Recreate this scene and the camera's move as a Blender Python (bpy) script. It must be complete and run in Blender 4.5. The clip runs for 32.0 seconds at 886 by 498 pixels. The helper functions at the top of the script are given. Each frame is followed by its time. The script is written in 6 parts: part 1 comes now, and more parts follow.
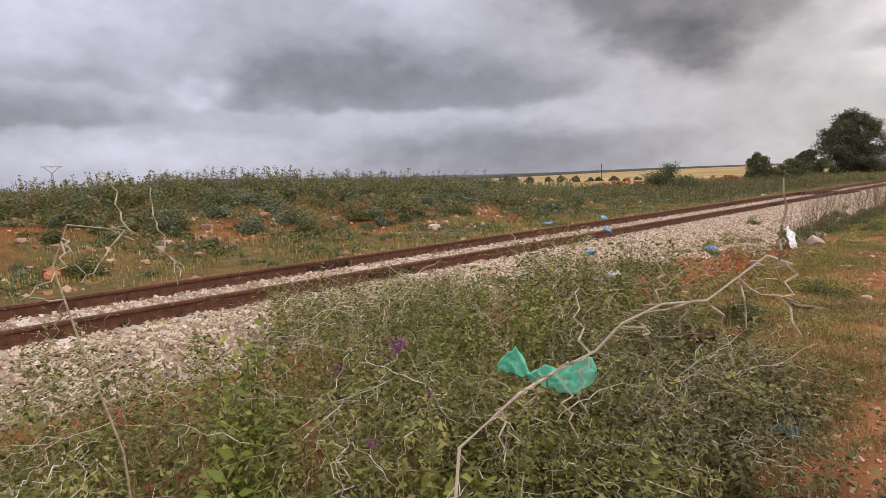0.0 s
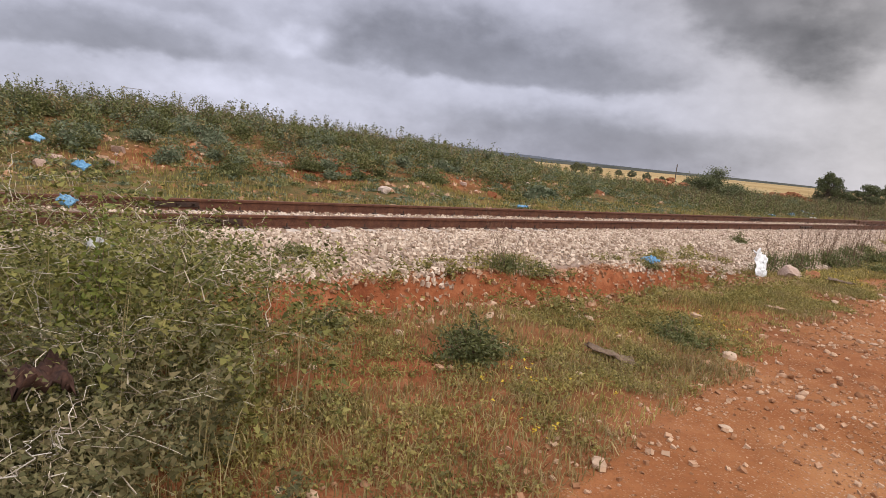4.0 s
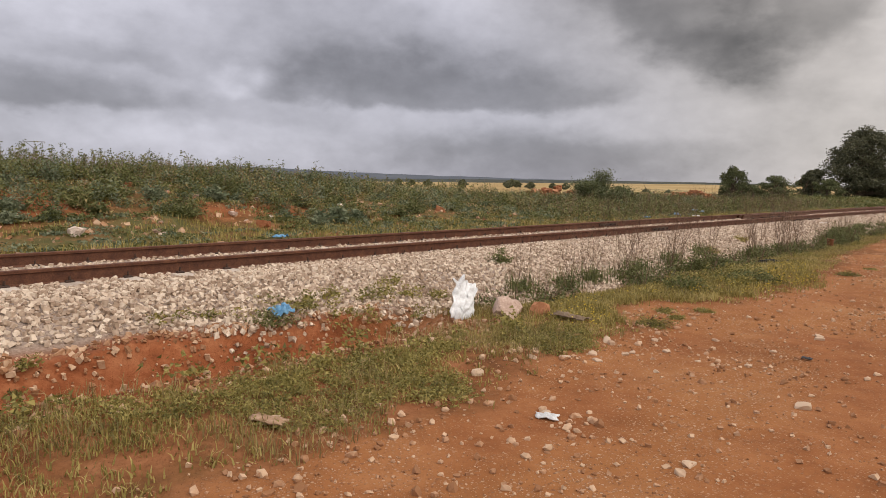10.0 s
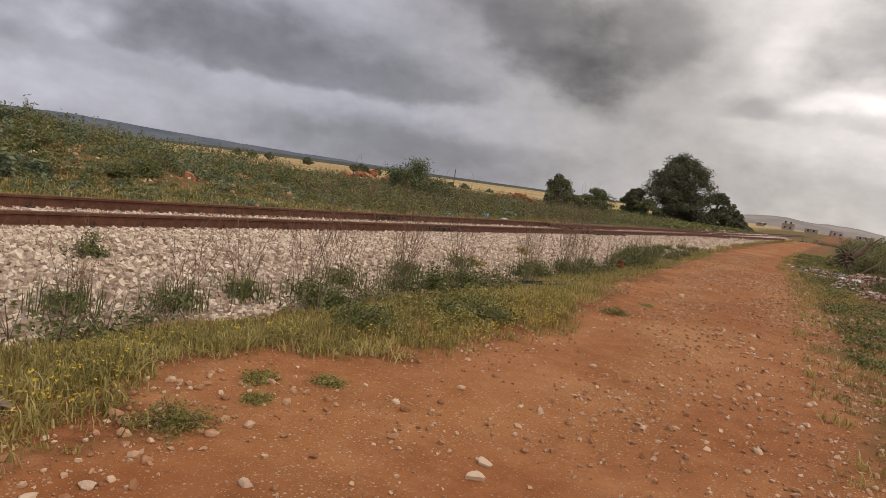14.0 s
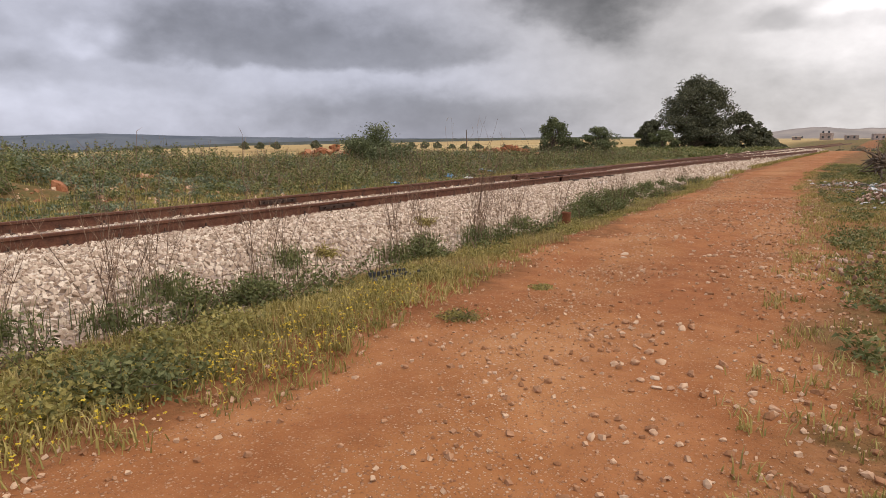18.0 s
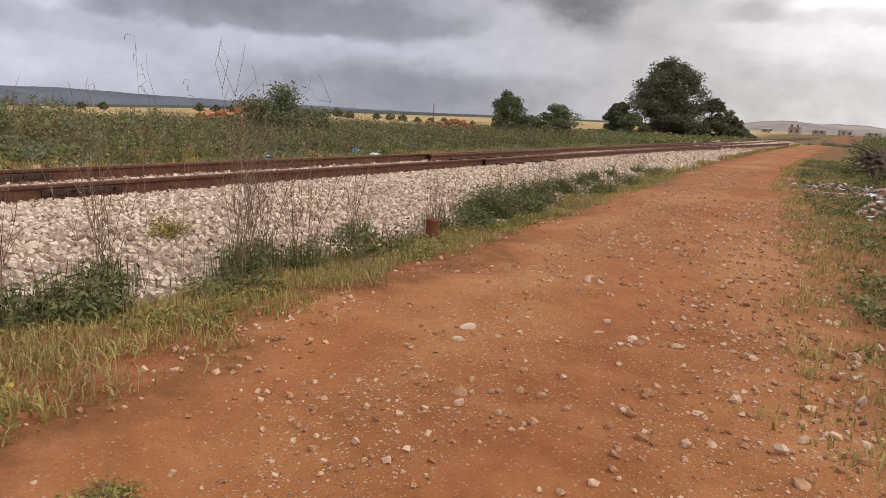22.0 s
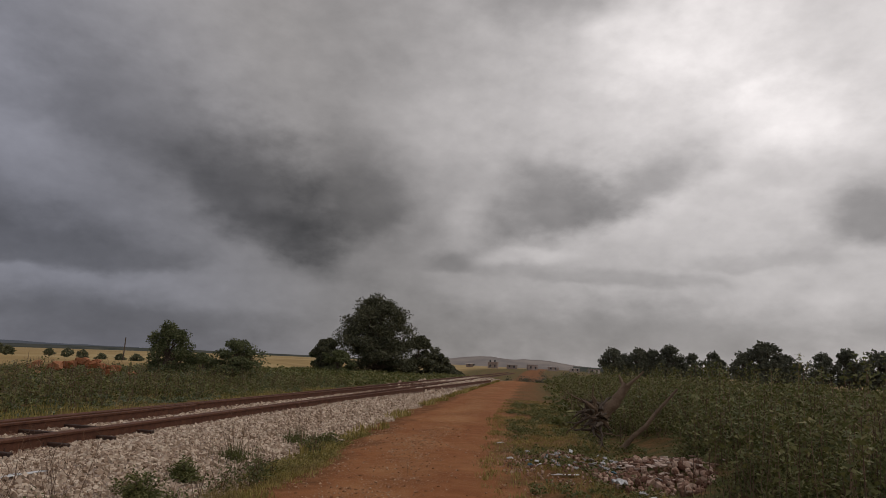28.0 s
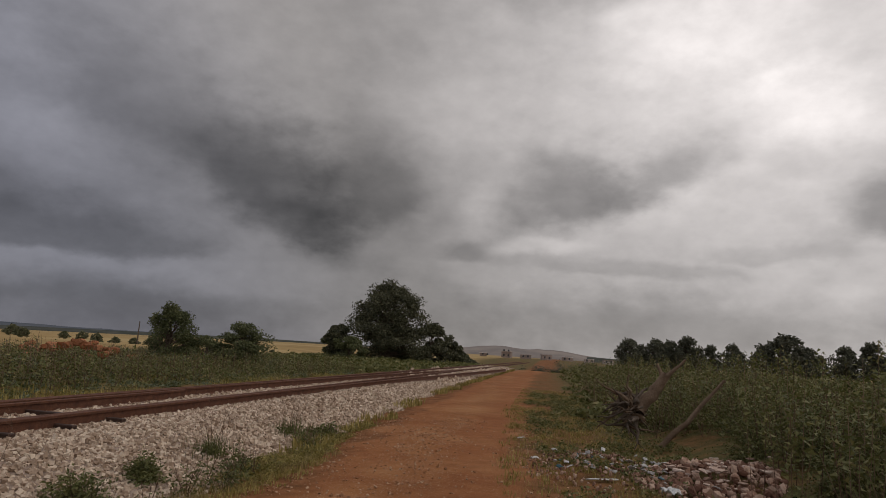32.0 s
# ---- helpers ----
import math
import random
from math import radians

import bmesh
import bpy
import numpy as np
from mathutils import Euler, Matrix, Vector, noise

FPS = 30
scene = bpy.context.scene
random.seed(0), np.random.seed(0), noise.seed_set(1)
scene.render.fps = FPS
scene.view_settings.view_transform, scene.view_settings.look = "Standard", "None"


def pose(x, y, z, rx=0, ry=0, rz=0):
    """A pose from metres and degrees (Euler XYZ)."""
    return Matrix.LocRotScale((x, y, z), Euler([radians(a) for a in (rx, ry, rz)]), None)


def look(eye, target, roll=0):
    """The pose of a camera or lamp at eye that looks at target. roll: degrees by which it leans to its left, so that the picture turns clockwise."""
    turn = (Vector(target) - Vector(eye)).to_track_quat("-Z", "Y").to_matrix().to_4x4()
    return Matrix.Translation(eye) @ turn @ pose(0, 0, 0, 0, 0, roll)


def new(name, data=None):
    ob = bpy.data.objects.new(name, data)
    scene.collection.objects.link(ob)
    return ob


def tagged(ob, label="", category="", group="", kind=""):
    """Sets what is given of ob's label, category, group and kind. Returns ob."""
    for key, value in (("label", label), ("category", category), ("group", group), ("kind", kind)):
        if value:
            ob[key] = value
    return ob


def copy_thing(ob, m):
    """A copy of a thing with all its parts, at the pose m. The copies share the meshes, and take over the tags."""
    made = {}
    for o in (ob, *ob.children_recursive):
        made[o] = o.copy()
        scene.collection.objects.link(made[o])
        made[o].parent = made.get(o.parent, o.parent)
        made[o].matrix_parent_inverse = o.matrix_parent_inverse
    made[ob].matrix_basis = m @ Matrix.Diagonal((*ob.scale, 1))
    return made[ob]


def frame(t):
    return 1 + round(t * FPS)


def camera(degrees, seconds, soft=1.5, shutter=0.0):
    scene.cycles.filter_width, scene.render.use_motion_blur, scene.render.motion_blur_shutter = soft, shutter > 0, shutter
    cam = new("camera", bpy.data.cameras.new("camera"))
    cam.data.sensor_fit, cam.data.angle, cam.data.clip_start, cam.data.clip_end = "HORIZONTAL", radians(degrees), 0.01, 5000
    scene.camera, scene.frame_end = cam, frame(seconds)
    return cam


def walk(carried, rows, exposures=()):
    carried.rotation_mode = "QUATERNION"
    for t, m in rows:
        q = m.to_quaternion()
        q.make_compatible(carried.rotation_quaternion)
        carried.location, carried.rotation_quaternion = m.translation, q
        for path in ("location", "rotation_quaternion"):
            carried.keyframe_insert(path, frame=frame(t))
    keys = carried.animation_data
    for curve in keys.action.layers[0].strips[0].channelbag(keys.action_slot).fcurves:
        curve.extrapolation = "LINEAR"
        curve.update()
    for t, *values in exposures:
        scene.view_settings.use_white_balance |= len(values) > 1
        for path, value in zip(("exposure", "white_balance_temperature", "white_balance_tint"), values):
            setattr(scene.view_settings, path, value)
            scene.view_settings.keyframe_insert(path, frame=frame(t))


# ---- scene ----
cam = camera(68.8, 32.0, soft=0.5)
PATH = [
    (0, look((7.039, 3.475, 1.287), (5.675, 4.921, 1.063), -1.97)),
    (0.5, look((7.121, 3.983, 1.263), (5.757, 5.424, 1.010), 1.22)),
    (1, look((7.272, 4.411, 1.207), (5.887, 5.830, 0.951), 2.71)),
    (1.5, look((7.313, 4.911, 1.145), (5.906, 6.309, 0.890), 5.94)),
    (2, look((7.453, 5.367, 1.099), (6.035, 6.751, 0.826), 5.40)),
    (2.5, look((7.545, 5.842, 1.089), (6.110, 7.203, 0.794), 5.88)),
    (3, look((7.616, 6.318, 1.089), (6.165, 7.660, 0.787), 6.60)),
    (3.5, look((7.704, 6.649, 1.085), (6.245, 7.980, 0.767), 6.23)),
    (5.5, look((7.715, 7.884, 1.253), (6.020, 8.924, 1.040), 4.43)),
    (6, look((7.682, 8.432, 1.214), (5.947, 9.401, 0.989), 1.10)),
    (6.5, look((7.628, 9.052, 1.188), (6.021, 10.228, 1.000), 3.89)),
    (7, look((7.695, 9.507, 1.171), (6.137, 10.748, 0.992), 6.11)),
    (7.5, look((7.815, 9.983, 1.161), (6.234, 11.197, 0.997), 4.49)),
    (8, look((7.928, 10.444, 1.172), (6.543, 11.878, 1.012), 4.48)),
    (8.5, look((7.972, 10.924, 1.154), (6.586, 12.348, 0.925), 3.02)),
    (9, look((7.907, 11.444, 1.133), (6.485, 12.830, 0.892), 2.18)),
    (9.5, look((7.935, 11.944, 1.115), (6.577, 13.394, 0.888), 1.92)),
    (10, look((7.862, 12.434, 1.084), (6.443, 13.825, 0.862), 1.50)),
    (10.5, look((7.781, 12.992, 1.081), (6.370, 14.390, 0.849), 1.39)),
    (11, look((7.742, 13.446, 1.080), (6.297, 14.803, 0.813), 3.17)),
    (11.5, look((7.601, 13.930, 1.040), (6.194, 15.324, 0.764), 3.92)),
    (12, look((7.553, 14.385, 1.002), (6.200, 15.831, 0.722), 4.59)),
    (12.5, look((7.472, 14.882, 0.974), (6.043, 16.243, 0.651), 4.98)),
    (13, look((7.432, 15.385, 0.999), (6.187, 16.916, 0.673), 5.50)),
    (13.5, look((7.445, 15.826, 1.004), (6.172, 17.336, 0.685), 5.81)),
    (14, look((7.410, 16.303, 1.030), (6.350, 17.984, 0.807), 8.63)),
    (14.5, look((7.468, 16.732, 1.023), (6.506, 18.472, 0.811), 5.83)),
    (15, look((7.416, 17.158, 1.039), (6.410, 18.870, 0.806), 4.28)),
    (15.5, look((7.413, 17.566, 1.059), (6.403, 19.278, 0.833), 2.67)),
    (17.5, look((7.861, 19.374, 1.023), (6.754, 21.014, 0.728), 1.90)),
    (18, look((7.738, 19.929, 1.038), (6.602, 21.540, 0.701), -0.10)),
    (18.5, look((7.692, 20.483, 1.002), (6.524, 22.068, 0.648), 0.30)),
    (19, look((7.516, 21.034, 0.978), (6.342, 22.610, 0.607), 2.50)),
    (19.5, look((7.385, 21.591, 0.926), (6.217, 23.177, 0.585), 3.70)),
    (20, look((7.264, 22.102, 0.895), (6.052, 23.656, 0.556), 3.50)),
    (20.5, look((7.175, 22.622, 0.918), (6.025, 24.220, 0.565), 4.20)),
    (21, look((7.186, 23.065, 0.933), (6.011, 24.629, 0.514), 4.00)),
    (21.5, look((7.098, 23.530, 0.939), (5.975, 25.130, 0.512), 3.25)),
    (22, look((6.984, 24.080, 0.920), (5.935, 25.733, 0.510), 3.00)),
    (22.5, look((6.835, 24.584, 0.905), (5.736, 26.208, 0.512), 3.87)),
    (23, look((6.766, 25.124, 0.923), (5.611, 26.713, 0.547), 3.00)),
    (23.5, look((6.760, 25.711, 0.959), (5.547, 27.264, 0.612), 2.17)),
    (24, look((6.696, 26.352, 1.015), (5.583, 28.007, 0.858), 2.03)),
    (24.5, look((6.783, 26.921, 1.057), (5.726, 28.618, 1.120), -1.40)),
    (25, look((6.658, 27.474, 1.001), (5.563, 29.147, 1.043), 2.69)),
    (25.5, look((6.517, 28.080, 0.993), (5.588, 29.849, 0.921), 3.39)),
    (26, look((6.496, 28.609, 1.055), (5.888, 30.514, 1.050), 1.89)),
    (26.5, look((6.417, 29.100, 1.097), (6.037, 31.062, 1.184), 0.32)),
    (28.5, look((6.297, 30.546, 1.137), (5.953, 32.479, 1.521), 3.48)),
    (29, look((6.296, 30.687, 1.135), (5.915, 32.613, 1.521), 3.87)),
    (29.5, look((6.297, 30.771, 1.131), (5.886, 32.691, 1.511), 4.38)),
    (30, look((6.288, 30.866, 1.116), (5.866, 32.786, 1.486), 4.65)),
    (30.5, look((6.276, 31.001, 1.089), (5.833, 32.922, 1.425), 4.57)),
    (31, look((6.220, 31.190, 1.063), (5.778, 33.118, 1.361), 4.33)),
    (31.5, look((6.123, 31.443, 1.065), (5.750, 33.384, 1.370), 4.15)),
    (32, look((6.058, 31.728, 1.058), (5.683, 33.668, 1.370), 3.76)),
]
EXPOSURES = [(0, 0.14, 6700, 12), (1, 0.12, 6400, 12), (3, 0.34, 6450, 12), (3.5, 0.3, 6500, 12), (6, 0.0, 6850, 10), (9, 0.03, 7000, 10), (11.5, 0.08, 6950, 10), (13, 0.16, 6950, 10), (14, -0.15, 6950, 10), (15.5, -0.08, 6850, 10), (17.5, 0.18, 6700, 10), (20, 0.2, 6600, 10), (23.5, 0.0, 6600, 10), (24.5, -0.28, 6600, 10), (25, -0.38, 6650, 10), (26, -0.6, 6850, 10), (28.5, -1.25, 6700, 10), (30, -1.2, 6700, 10), (31, -1.03, 6800, 10), (32, -1.16, 6800, 10)]
walk(cam, PATH, EXPOSURES)

# ---- sky, sun ----
def ramp_value(nt, value, lo, hi):
    """0 to 1, smoothly, as a value goes from lo to hi."""
    n = nt.nodes.new("ShaderNodeMapRange")
    n.interpolation_type = "SMOOTHSTEP"
    n.inputs["From Min"].default_value, n.inputs["From Max"].default_value = lo, hi
    nt.links.new(value, n.inputs["Value"])
    return n.outputs["Result"]


def build_world():
    w = bpy.data.worlds.new("overcast_sky")
    scene.world = w
    w.use_nodes = True
    nt = w.node_tree
    nt.nodes.clear()
    N = nt.nodes.new
    L = nt.links.new

    def math_node(op, a, b=None, clamp=False):
        n = N("ShaderNodeMath")
        n.operation, n.use_clamp = op, clamp
        for i, v in enumerate((a, b)):
            if v is None:
                continue
            if isinstance(v, (int, float)):
                n.inputs[i].default_value = v
            else:
                L(v, n.inputs[i])
        return n.outputs[0]

    def mix(fac, a, b, blend="MIX"):
        n = N("ShaderNodeMix")
        n.data_type, n.blend_type = "RGBA", blend
        for k, v in ((0, fac), (6, a), (7, b)):
            if isinstance(v, (int, float)):
                n.inputs[k].default_value = v
            elif isinstance(v, tuple):
                n.inputs[k].default_value = (*v, 1)
            else:
                L(v, n.inputs[k])
        return n.outputs[2]

    co = N("ShaderNodeTexCoord").outputs["Generated"]
    sep = N("ShaderNodeSeparateXYZ")
    L(co, sep.inputs[0])
    x, y, z = sep.outputs
    up = math_node("MAXIMUM", z, 0.0)
    deep = math_node("ADD", up, 0.22)
    flat = N("ShaderNodeCombineXYZ")
    L(math_node("DIVIDE", x, deep), flat.inputs[0])
    L(math_node("DIVIDE", y, deep), flat.inputs[1])

    def noise_at(scale, detail, rough, shift, warp=0.0):
        m = N("ShaderNodeMapping")
        m.inputs["Location"].default_value = shift
        L(flat.outputs[0], m.inputs[0])
        n = N("ShaderNodeTexNoise")
        n.inputs["Scale"].default_value = scale
        n.inputs["Detail"].default_value = detail
        n.inputs["Roughness"].default_value = rough
        n.inputs["Distortion"].default_value = warp
        L(m.outputs[0], n.inputs["Vector"])
        return n.outputs[0]

    big = noise_at(0.9, 5, 0.52, CLOUD_SHIFT, 0.4)

    def wobble(scale, shift):
        m = N("ShaderNodeMapping")
        m.inputs["Location"].default_value = shift
        m.inputs["Scale"].default_value = (1, 1, 1.6)
        L(co, m.inputs[0])
        n = N("ShaderNodeTexNoise")
        n.inputs["Scale"].default_value, n.inputs["Detail"].default_value, n.inputs["Roughness"].default_value = scale, 5, 0.55
        L(m.outputs[0], n.inputs["Vector"])
        return math_node("SUBTRACT", n.outputs[0], 0.5)

    az = math_node("MULTIPLY", math_node("ARCTAN2", math_node("MULTIPLY", x, -1.0), y), 57.2958)
    el = math_node("MULTIPLY", math_node("ARCSINE", z), 57.2958)
    ripple = wobble(4.5, (0.2, 0.7, 0.1))
    curl = wobble(9.0, (3.2, 1.7, 2.1))
    az_w = math_node("ADD", az, math_node("MULTIPLY", ripple, 7.0))
    el_w = math_node("ADD", el, math_node("MULTIPLY", curl, 3.2))
    edge = math_node("ADD", math_node("MULTIPLY", wobble(6.0, (5.0, 2.0, 1.0)), 0.95), math_node("MULTIPLY", wobble(16.0, (1.0, 6.0, 3.0)), 0.55))
    light = math_node("ADD", 0.42, math_node("MULTIPLY", ramp_value(nt, el, 9.0, 22.0), 0.16))
    light = math_node("ADD", light, math_node("MULTIPLY", ramp_value(nt, el, 24.0, 60.0), 0.12))
    light = math_node("MULTIPLY", light, math_node("ADD", 1.0, math_node("MULTIPLY", ramp_value(nt, math_node("MULTIPLY", az, -1.0), -20.0, 12.0), 1.22)))
    for a0, e0, wa, up_w, down_w, turn, soft, amount in CLOUDS:
        da, de = math_node("SUBTRACT", az_w, a0), math_node("SUBTRACT", el_w, e0)
        c, sn = math.cos(radians(turn)), math.sin(radians(turn))
        p = math_node("ADD", math_node("MULTIPLY", da, c / wa), math_node("MULTIPLY", de, sn / wa))
        q = math_node("ADD", math_node("MULTIPLY", da, -sn), math_node("MULTIPLY", de, c))
        q = math_node("MAXIMUM", math_node("MULTIPLY", q, 1 / up_w), math_node("MULTIPLY", q, -1 / down_w))
        d = math_node("SQRT", math_node("ADD", math_node("MULTIPLY", p, p), math_node("MULTIPLY", q, q)))
        inside = math_node("ADD", math_node("SUBTRACT", 1.0, d), edge)
        light = math_node("MULTIPLY", light, math_node("SUBTRACT", 1.0, math_node("MULTIPLY", ramp_value(nt, inside, -0.25 * soft, 0.85 * soft), amount)))
    grain = math_node("MULTIPLY", math_node("SUBTRACT", big, 0.5), 0.22)
    for scale, shift, amount in ((4.0, (7.0, 1.0, 4.0), 0.40), (9.5, (2.0, 8.0, 1.0), 0.42), (24.0, (4.0, 3.0, 6.0), 0.30)):
        grain = math_node("ADD", grain, math_node("MULTIPLY", wobble(scale, shift), amount))
    light = math_node("MULTIPLY", light, math_node("ADD", 1.0, grain))
    light = math_node("MAXIMUM", light, 0.09)
    tint = mix(ramp_value(nt, math_node("SUBTRACT", az, math_node("MULTIPLY", el, 0.6)), 8.0, 40.0), (1.02, 0.985, 1.005), (0.925, 0.955, 1.15))
    lit = N("ShaderNodeVectorMath")
    lit.operation = "SCALE"
    L(tint, lit.inputs[0])
    L(light, lit.inputs["Scale"])
    below = mix(math_node("LESS_THAN", z, -0.02), lit.outputs[0], (0.18, 0.12, 0.08))
    nish = N("ShaderNodeTexSky")
    nish.sky_type, nish.sun_disc = "NISHITA", False
    nish.sun_elevation, nish.sun_rotation = radians(SUN_EL), radians(-SUN_AZ)
    bg1, bg2, mx = N("ShaderNodeBackground"), N("ShaderNodeBackground"), N("ShaderNodeMixShader")
    L(nish.outputs[0], bg1.inputs[0])
    bg1.inputs[1].default_value = 0.08
    L(below, bg2.inputs[0])
    bg2.inputs[1].default_value = SKY_STRENGTH
    mx.inputs[0].default_value = 0.95
    L(bg1.outputs[0], mx.inputs[1])
    L(bg2.outputs[0], mx.inputs[2])
    L(mx.outputs[0], N("ShaderNodeOutputWorld").inputs[0])
    w.cycles.sampling_method = "MANUAL"
    w.cycles.sample_map_resolution = 512


SUN_AZ, SUN_EL = -38.0, 48.0  # degrees left of +y, and above the horizon
SKY_STRENGTH = 1.2
CLOUD_SHIFT = (3.1, 0.4, 0.0)
# cloud banks: degrees left of +y, elevation, half width, reach up and down, turn, softness, and how much of the light they take
CLOUDS = [(44, 12.5, 32, 9.0, 6.0, 4, 1.2, 0.14), (36, 17.5, 20, 8.0, 4.5, 25, 1.0, 0.34), (27, 12.5, 9.0, 7.0, 3.0, 30, 0.75, 0.38), (18, 13.0, 6.5, 8.0, 3.2, -24, 0.8, 0.40), (24.5, 9.6, 5.0, 3.0, 1.5, 8, 0.7, 0.26),
          (46, 6.6, 18, 4.6, 1.0, 1, 0.75, 0.38), (51, 8.4, 12, 4.0, 2.0, 3, 0.9, 0.20), (77, 5.0, 11, 2.6, 1.0, -2, 0.7, 0.38),
          (36, 2.2, 17, 2.2, 5.0, 0, 0.9, 0.44), (66, 2.8, 15, 1.5, 2.4, 2, 0.9, -0.22), (62.6, 7.4, 2.6, 1.5, 1.3, 0, 0.8, -0.38), (75, 12, 14, 5, 3, 0, 1.1, -0.25), (72, 8.3, 6, 1.4, 0.8, 4, 0.8, 0.16),
          (-1, 12.9, 7.5, 6.0, 1.7, -8, 0.9, 0.48), (-8.5, 15.6, 7.0, 4.6, 2.0, -22, 0.85, 0.42), (9, 8.9, 3.4, 1.5, 0.9, 0, 0.8, 0.28), (8.3, 12.4, 2.4, 3.6, 2.4, 25, 1.3, -0.30), (2.5, 9.7, 5.0, 1.0, 0.8, -4, 1.0, -0.30),
          (-24, 12.6, 4.0, 3.4, 2.4, 0, 0.8, 0.48), (0, 32, 9, 6, 3.0, 0, 0.9, 0.38), (-11, 26, 10, 6, 4, 0, 1.2, -0.30), (-19, 20, 8, 4, 3, 0, 1.1, -0.40), (12, 23, 8, 7, 6, 20, 1.2, -0.16),
          (-8, 3.4, 26, 3.2, 5.0, 0, 1.0, 0.42), (-6, 7.6, 12, 1.0, 0.6, 3, 0.8, 0.18), (-17, 9.0, 6, 1.2, 0.7, -3, 0.8, 0.16), (44, 13.5, 9, 3, 1.6, 22, 0.9, -0.14)]
build_world()
sun = new("sun", bpy.data.lights.new("sun", "SUN"))
sun.data.energy, sun.data.angle, sun.data.color = 0.55, radians(25), (1.0, 0.96, 0.90)
sa, se = radians(SUN_AZ), radians(SUN_EL)
sun.matrix_world = look((0, 0, 50), (50 * math.sin(sa) * math.cos(se), -50 * math.cos(sa) * math.cos(se), 50 - 50 * math.sin(se)))

# ---- materials ----
def material(name, rough=0.8, metal=0.0, spec=0.3):
    m = bpy.data.materials.new(name)
    m.use_nodes = True
    nt = m.node_tree
    b = nt.nodes["Principled BSDF"]
    b.inputs["Roughness"].default_value, b.inputs["Metallic"].default_value = rough, metal
    b.inputs["Specular IOR Level"].default_value = spec
    return m, nt, b


def tex(nt, kind, scale, detail=4.0, rough=0.6, vec=None):
    n = nt.nodes.new(kind)
    n.inputs["Scale"].default_value = scale
    if kind == "ShaderNodeTexNoise":
        n.inputs["Detail"].default_value, n.inputs["Roughness"].default_value = detail, rough
    if vec:
        nt.links.new(vec, n.inputs["Vector"])
    return n


def colour_ramp(nt, fac, stops):
    n = nt.nodes.new("ShaderNodeValToRGB")
    e = n.color_ramp.elements
    while len(e) < len(stops):
        e.new(0.5)
    for el, (p, c) in zip(e, stops):
        el.position, el.color = p, (*c, 1)
    nt.links.new(fac, n.inputs[0])
    return n.outputs[0]


def blend(nt, fac, a, b, mode="MIX"):
    n = nt.nodes.new("ShaderNodeMix")
    n.data_type, n.blend_type = "RGBA", mode
    for k, v in ((0, fac), (6, a), (7, b)):
        if isinstance(v, (int, float)):
            n.inputs[k].default_value = v
        elif isinstance(v, tuple):
            n.inputs[k].default_value = (*v, 1)
        else:
            nt.links.new(v, n.inputs[k])
    return n.outputs[2]


def bump(nt, b, height, strength, distance):
    n = nt.nodes.new("ShaderNodeBump")
    n.inputs["Strength"].default_value, n.inputs["Distance"].default_value = strength, distance
    nt.links.new(height, n.inputs["Height"])
    nt.links.new(n.outputs[0], b.inputs["Normal"])


def world_pos(nt):
    return nt.nodes.new("ShaderNodeNewGeometry").outputs["Position"]


def mottled(name, dark, mid, light, scale, rough=0.85, bump_scale=None, bump_amount=0.4, bump_depth=0.01, metal=0.0, island=0.0, obj_random=0.0, spec=0.3):
    """A surface in three tones at two scales; island and obj_random shift the tone piece by piece."""
    m, nt, b = material(name, rough, metal, spec)
    pos = world_pos(nt)
    n1, n2 = tex(nt, "ShaderNodeTexNoise", scale, 5, 0.65, pos), tex(nt, "ShaderNodeTexNoise", scale * 7.3, 4, 0.6, pos)
    mx = nt.nodes.new("ShaderNodeMath")
    mx.operation = "MULTIPLY_ADD"
    nt.links.new(n2.outputs[0], mx.inputs[0])
    mx.inputs[1].default_value = 0.45
    s = nt.nodes.new("ShaderNodeMath")
    s.operation = "MULTIPLY"
    nt.links.new(n1.outputs[0], s.inputs[0])
    s.inputs[1].default_value = 0.55
    nt.links.new(s.outputs[0], mx.inputs[2])
    fac = mx.outputs[0]
    for amount, kind, out in ((island, "ShaderNodeNewGeometry", "Random Per Island"), (obj_random, "ShaderNodeObjectInfo", "Random")):
        if amount:
            r = nt.nodes.new(kind)
            a = nt.nodes.new("ShaderNodeMath")
            a.operation = "MULTIPLY_ADD"
            nt.links.new(r.outputs[out], a.inputs[0])
            a.inputs[1].default_value = amount
            sub = nt.nodes.new("ShaderNodeMath")
            sub.operation = "SUBTRACT"
            nt.links.new(fac, sub.inputs[0])
            sub.inputs[1].default_value = amount / 2
            nt.links.new(sub.outputs[0], a.inputs[2])
            fac = a.outputs[0]
    col = colour_ramp(nt, fac, [(0.30, dark), (0.50, mid), (0.70, light)])
    nt.links.new(col, b.inputs["Base Color"])
    if bump_scale:
        bump(nt, b, tex(nt, "ShaderNodeTexNoise", bump_scale, 6, 0.7, pos).outputs[0], bump_amount, bump_depth)
    return m


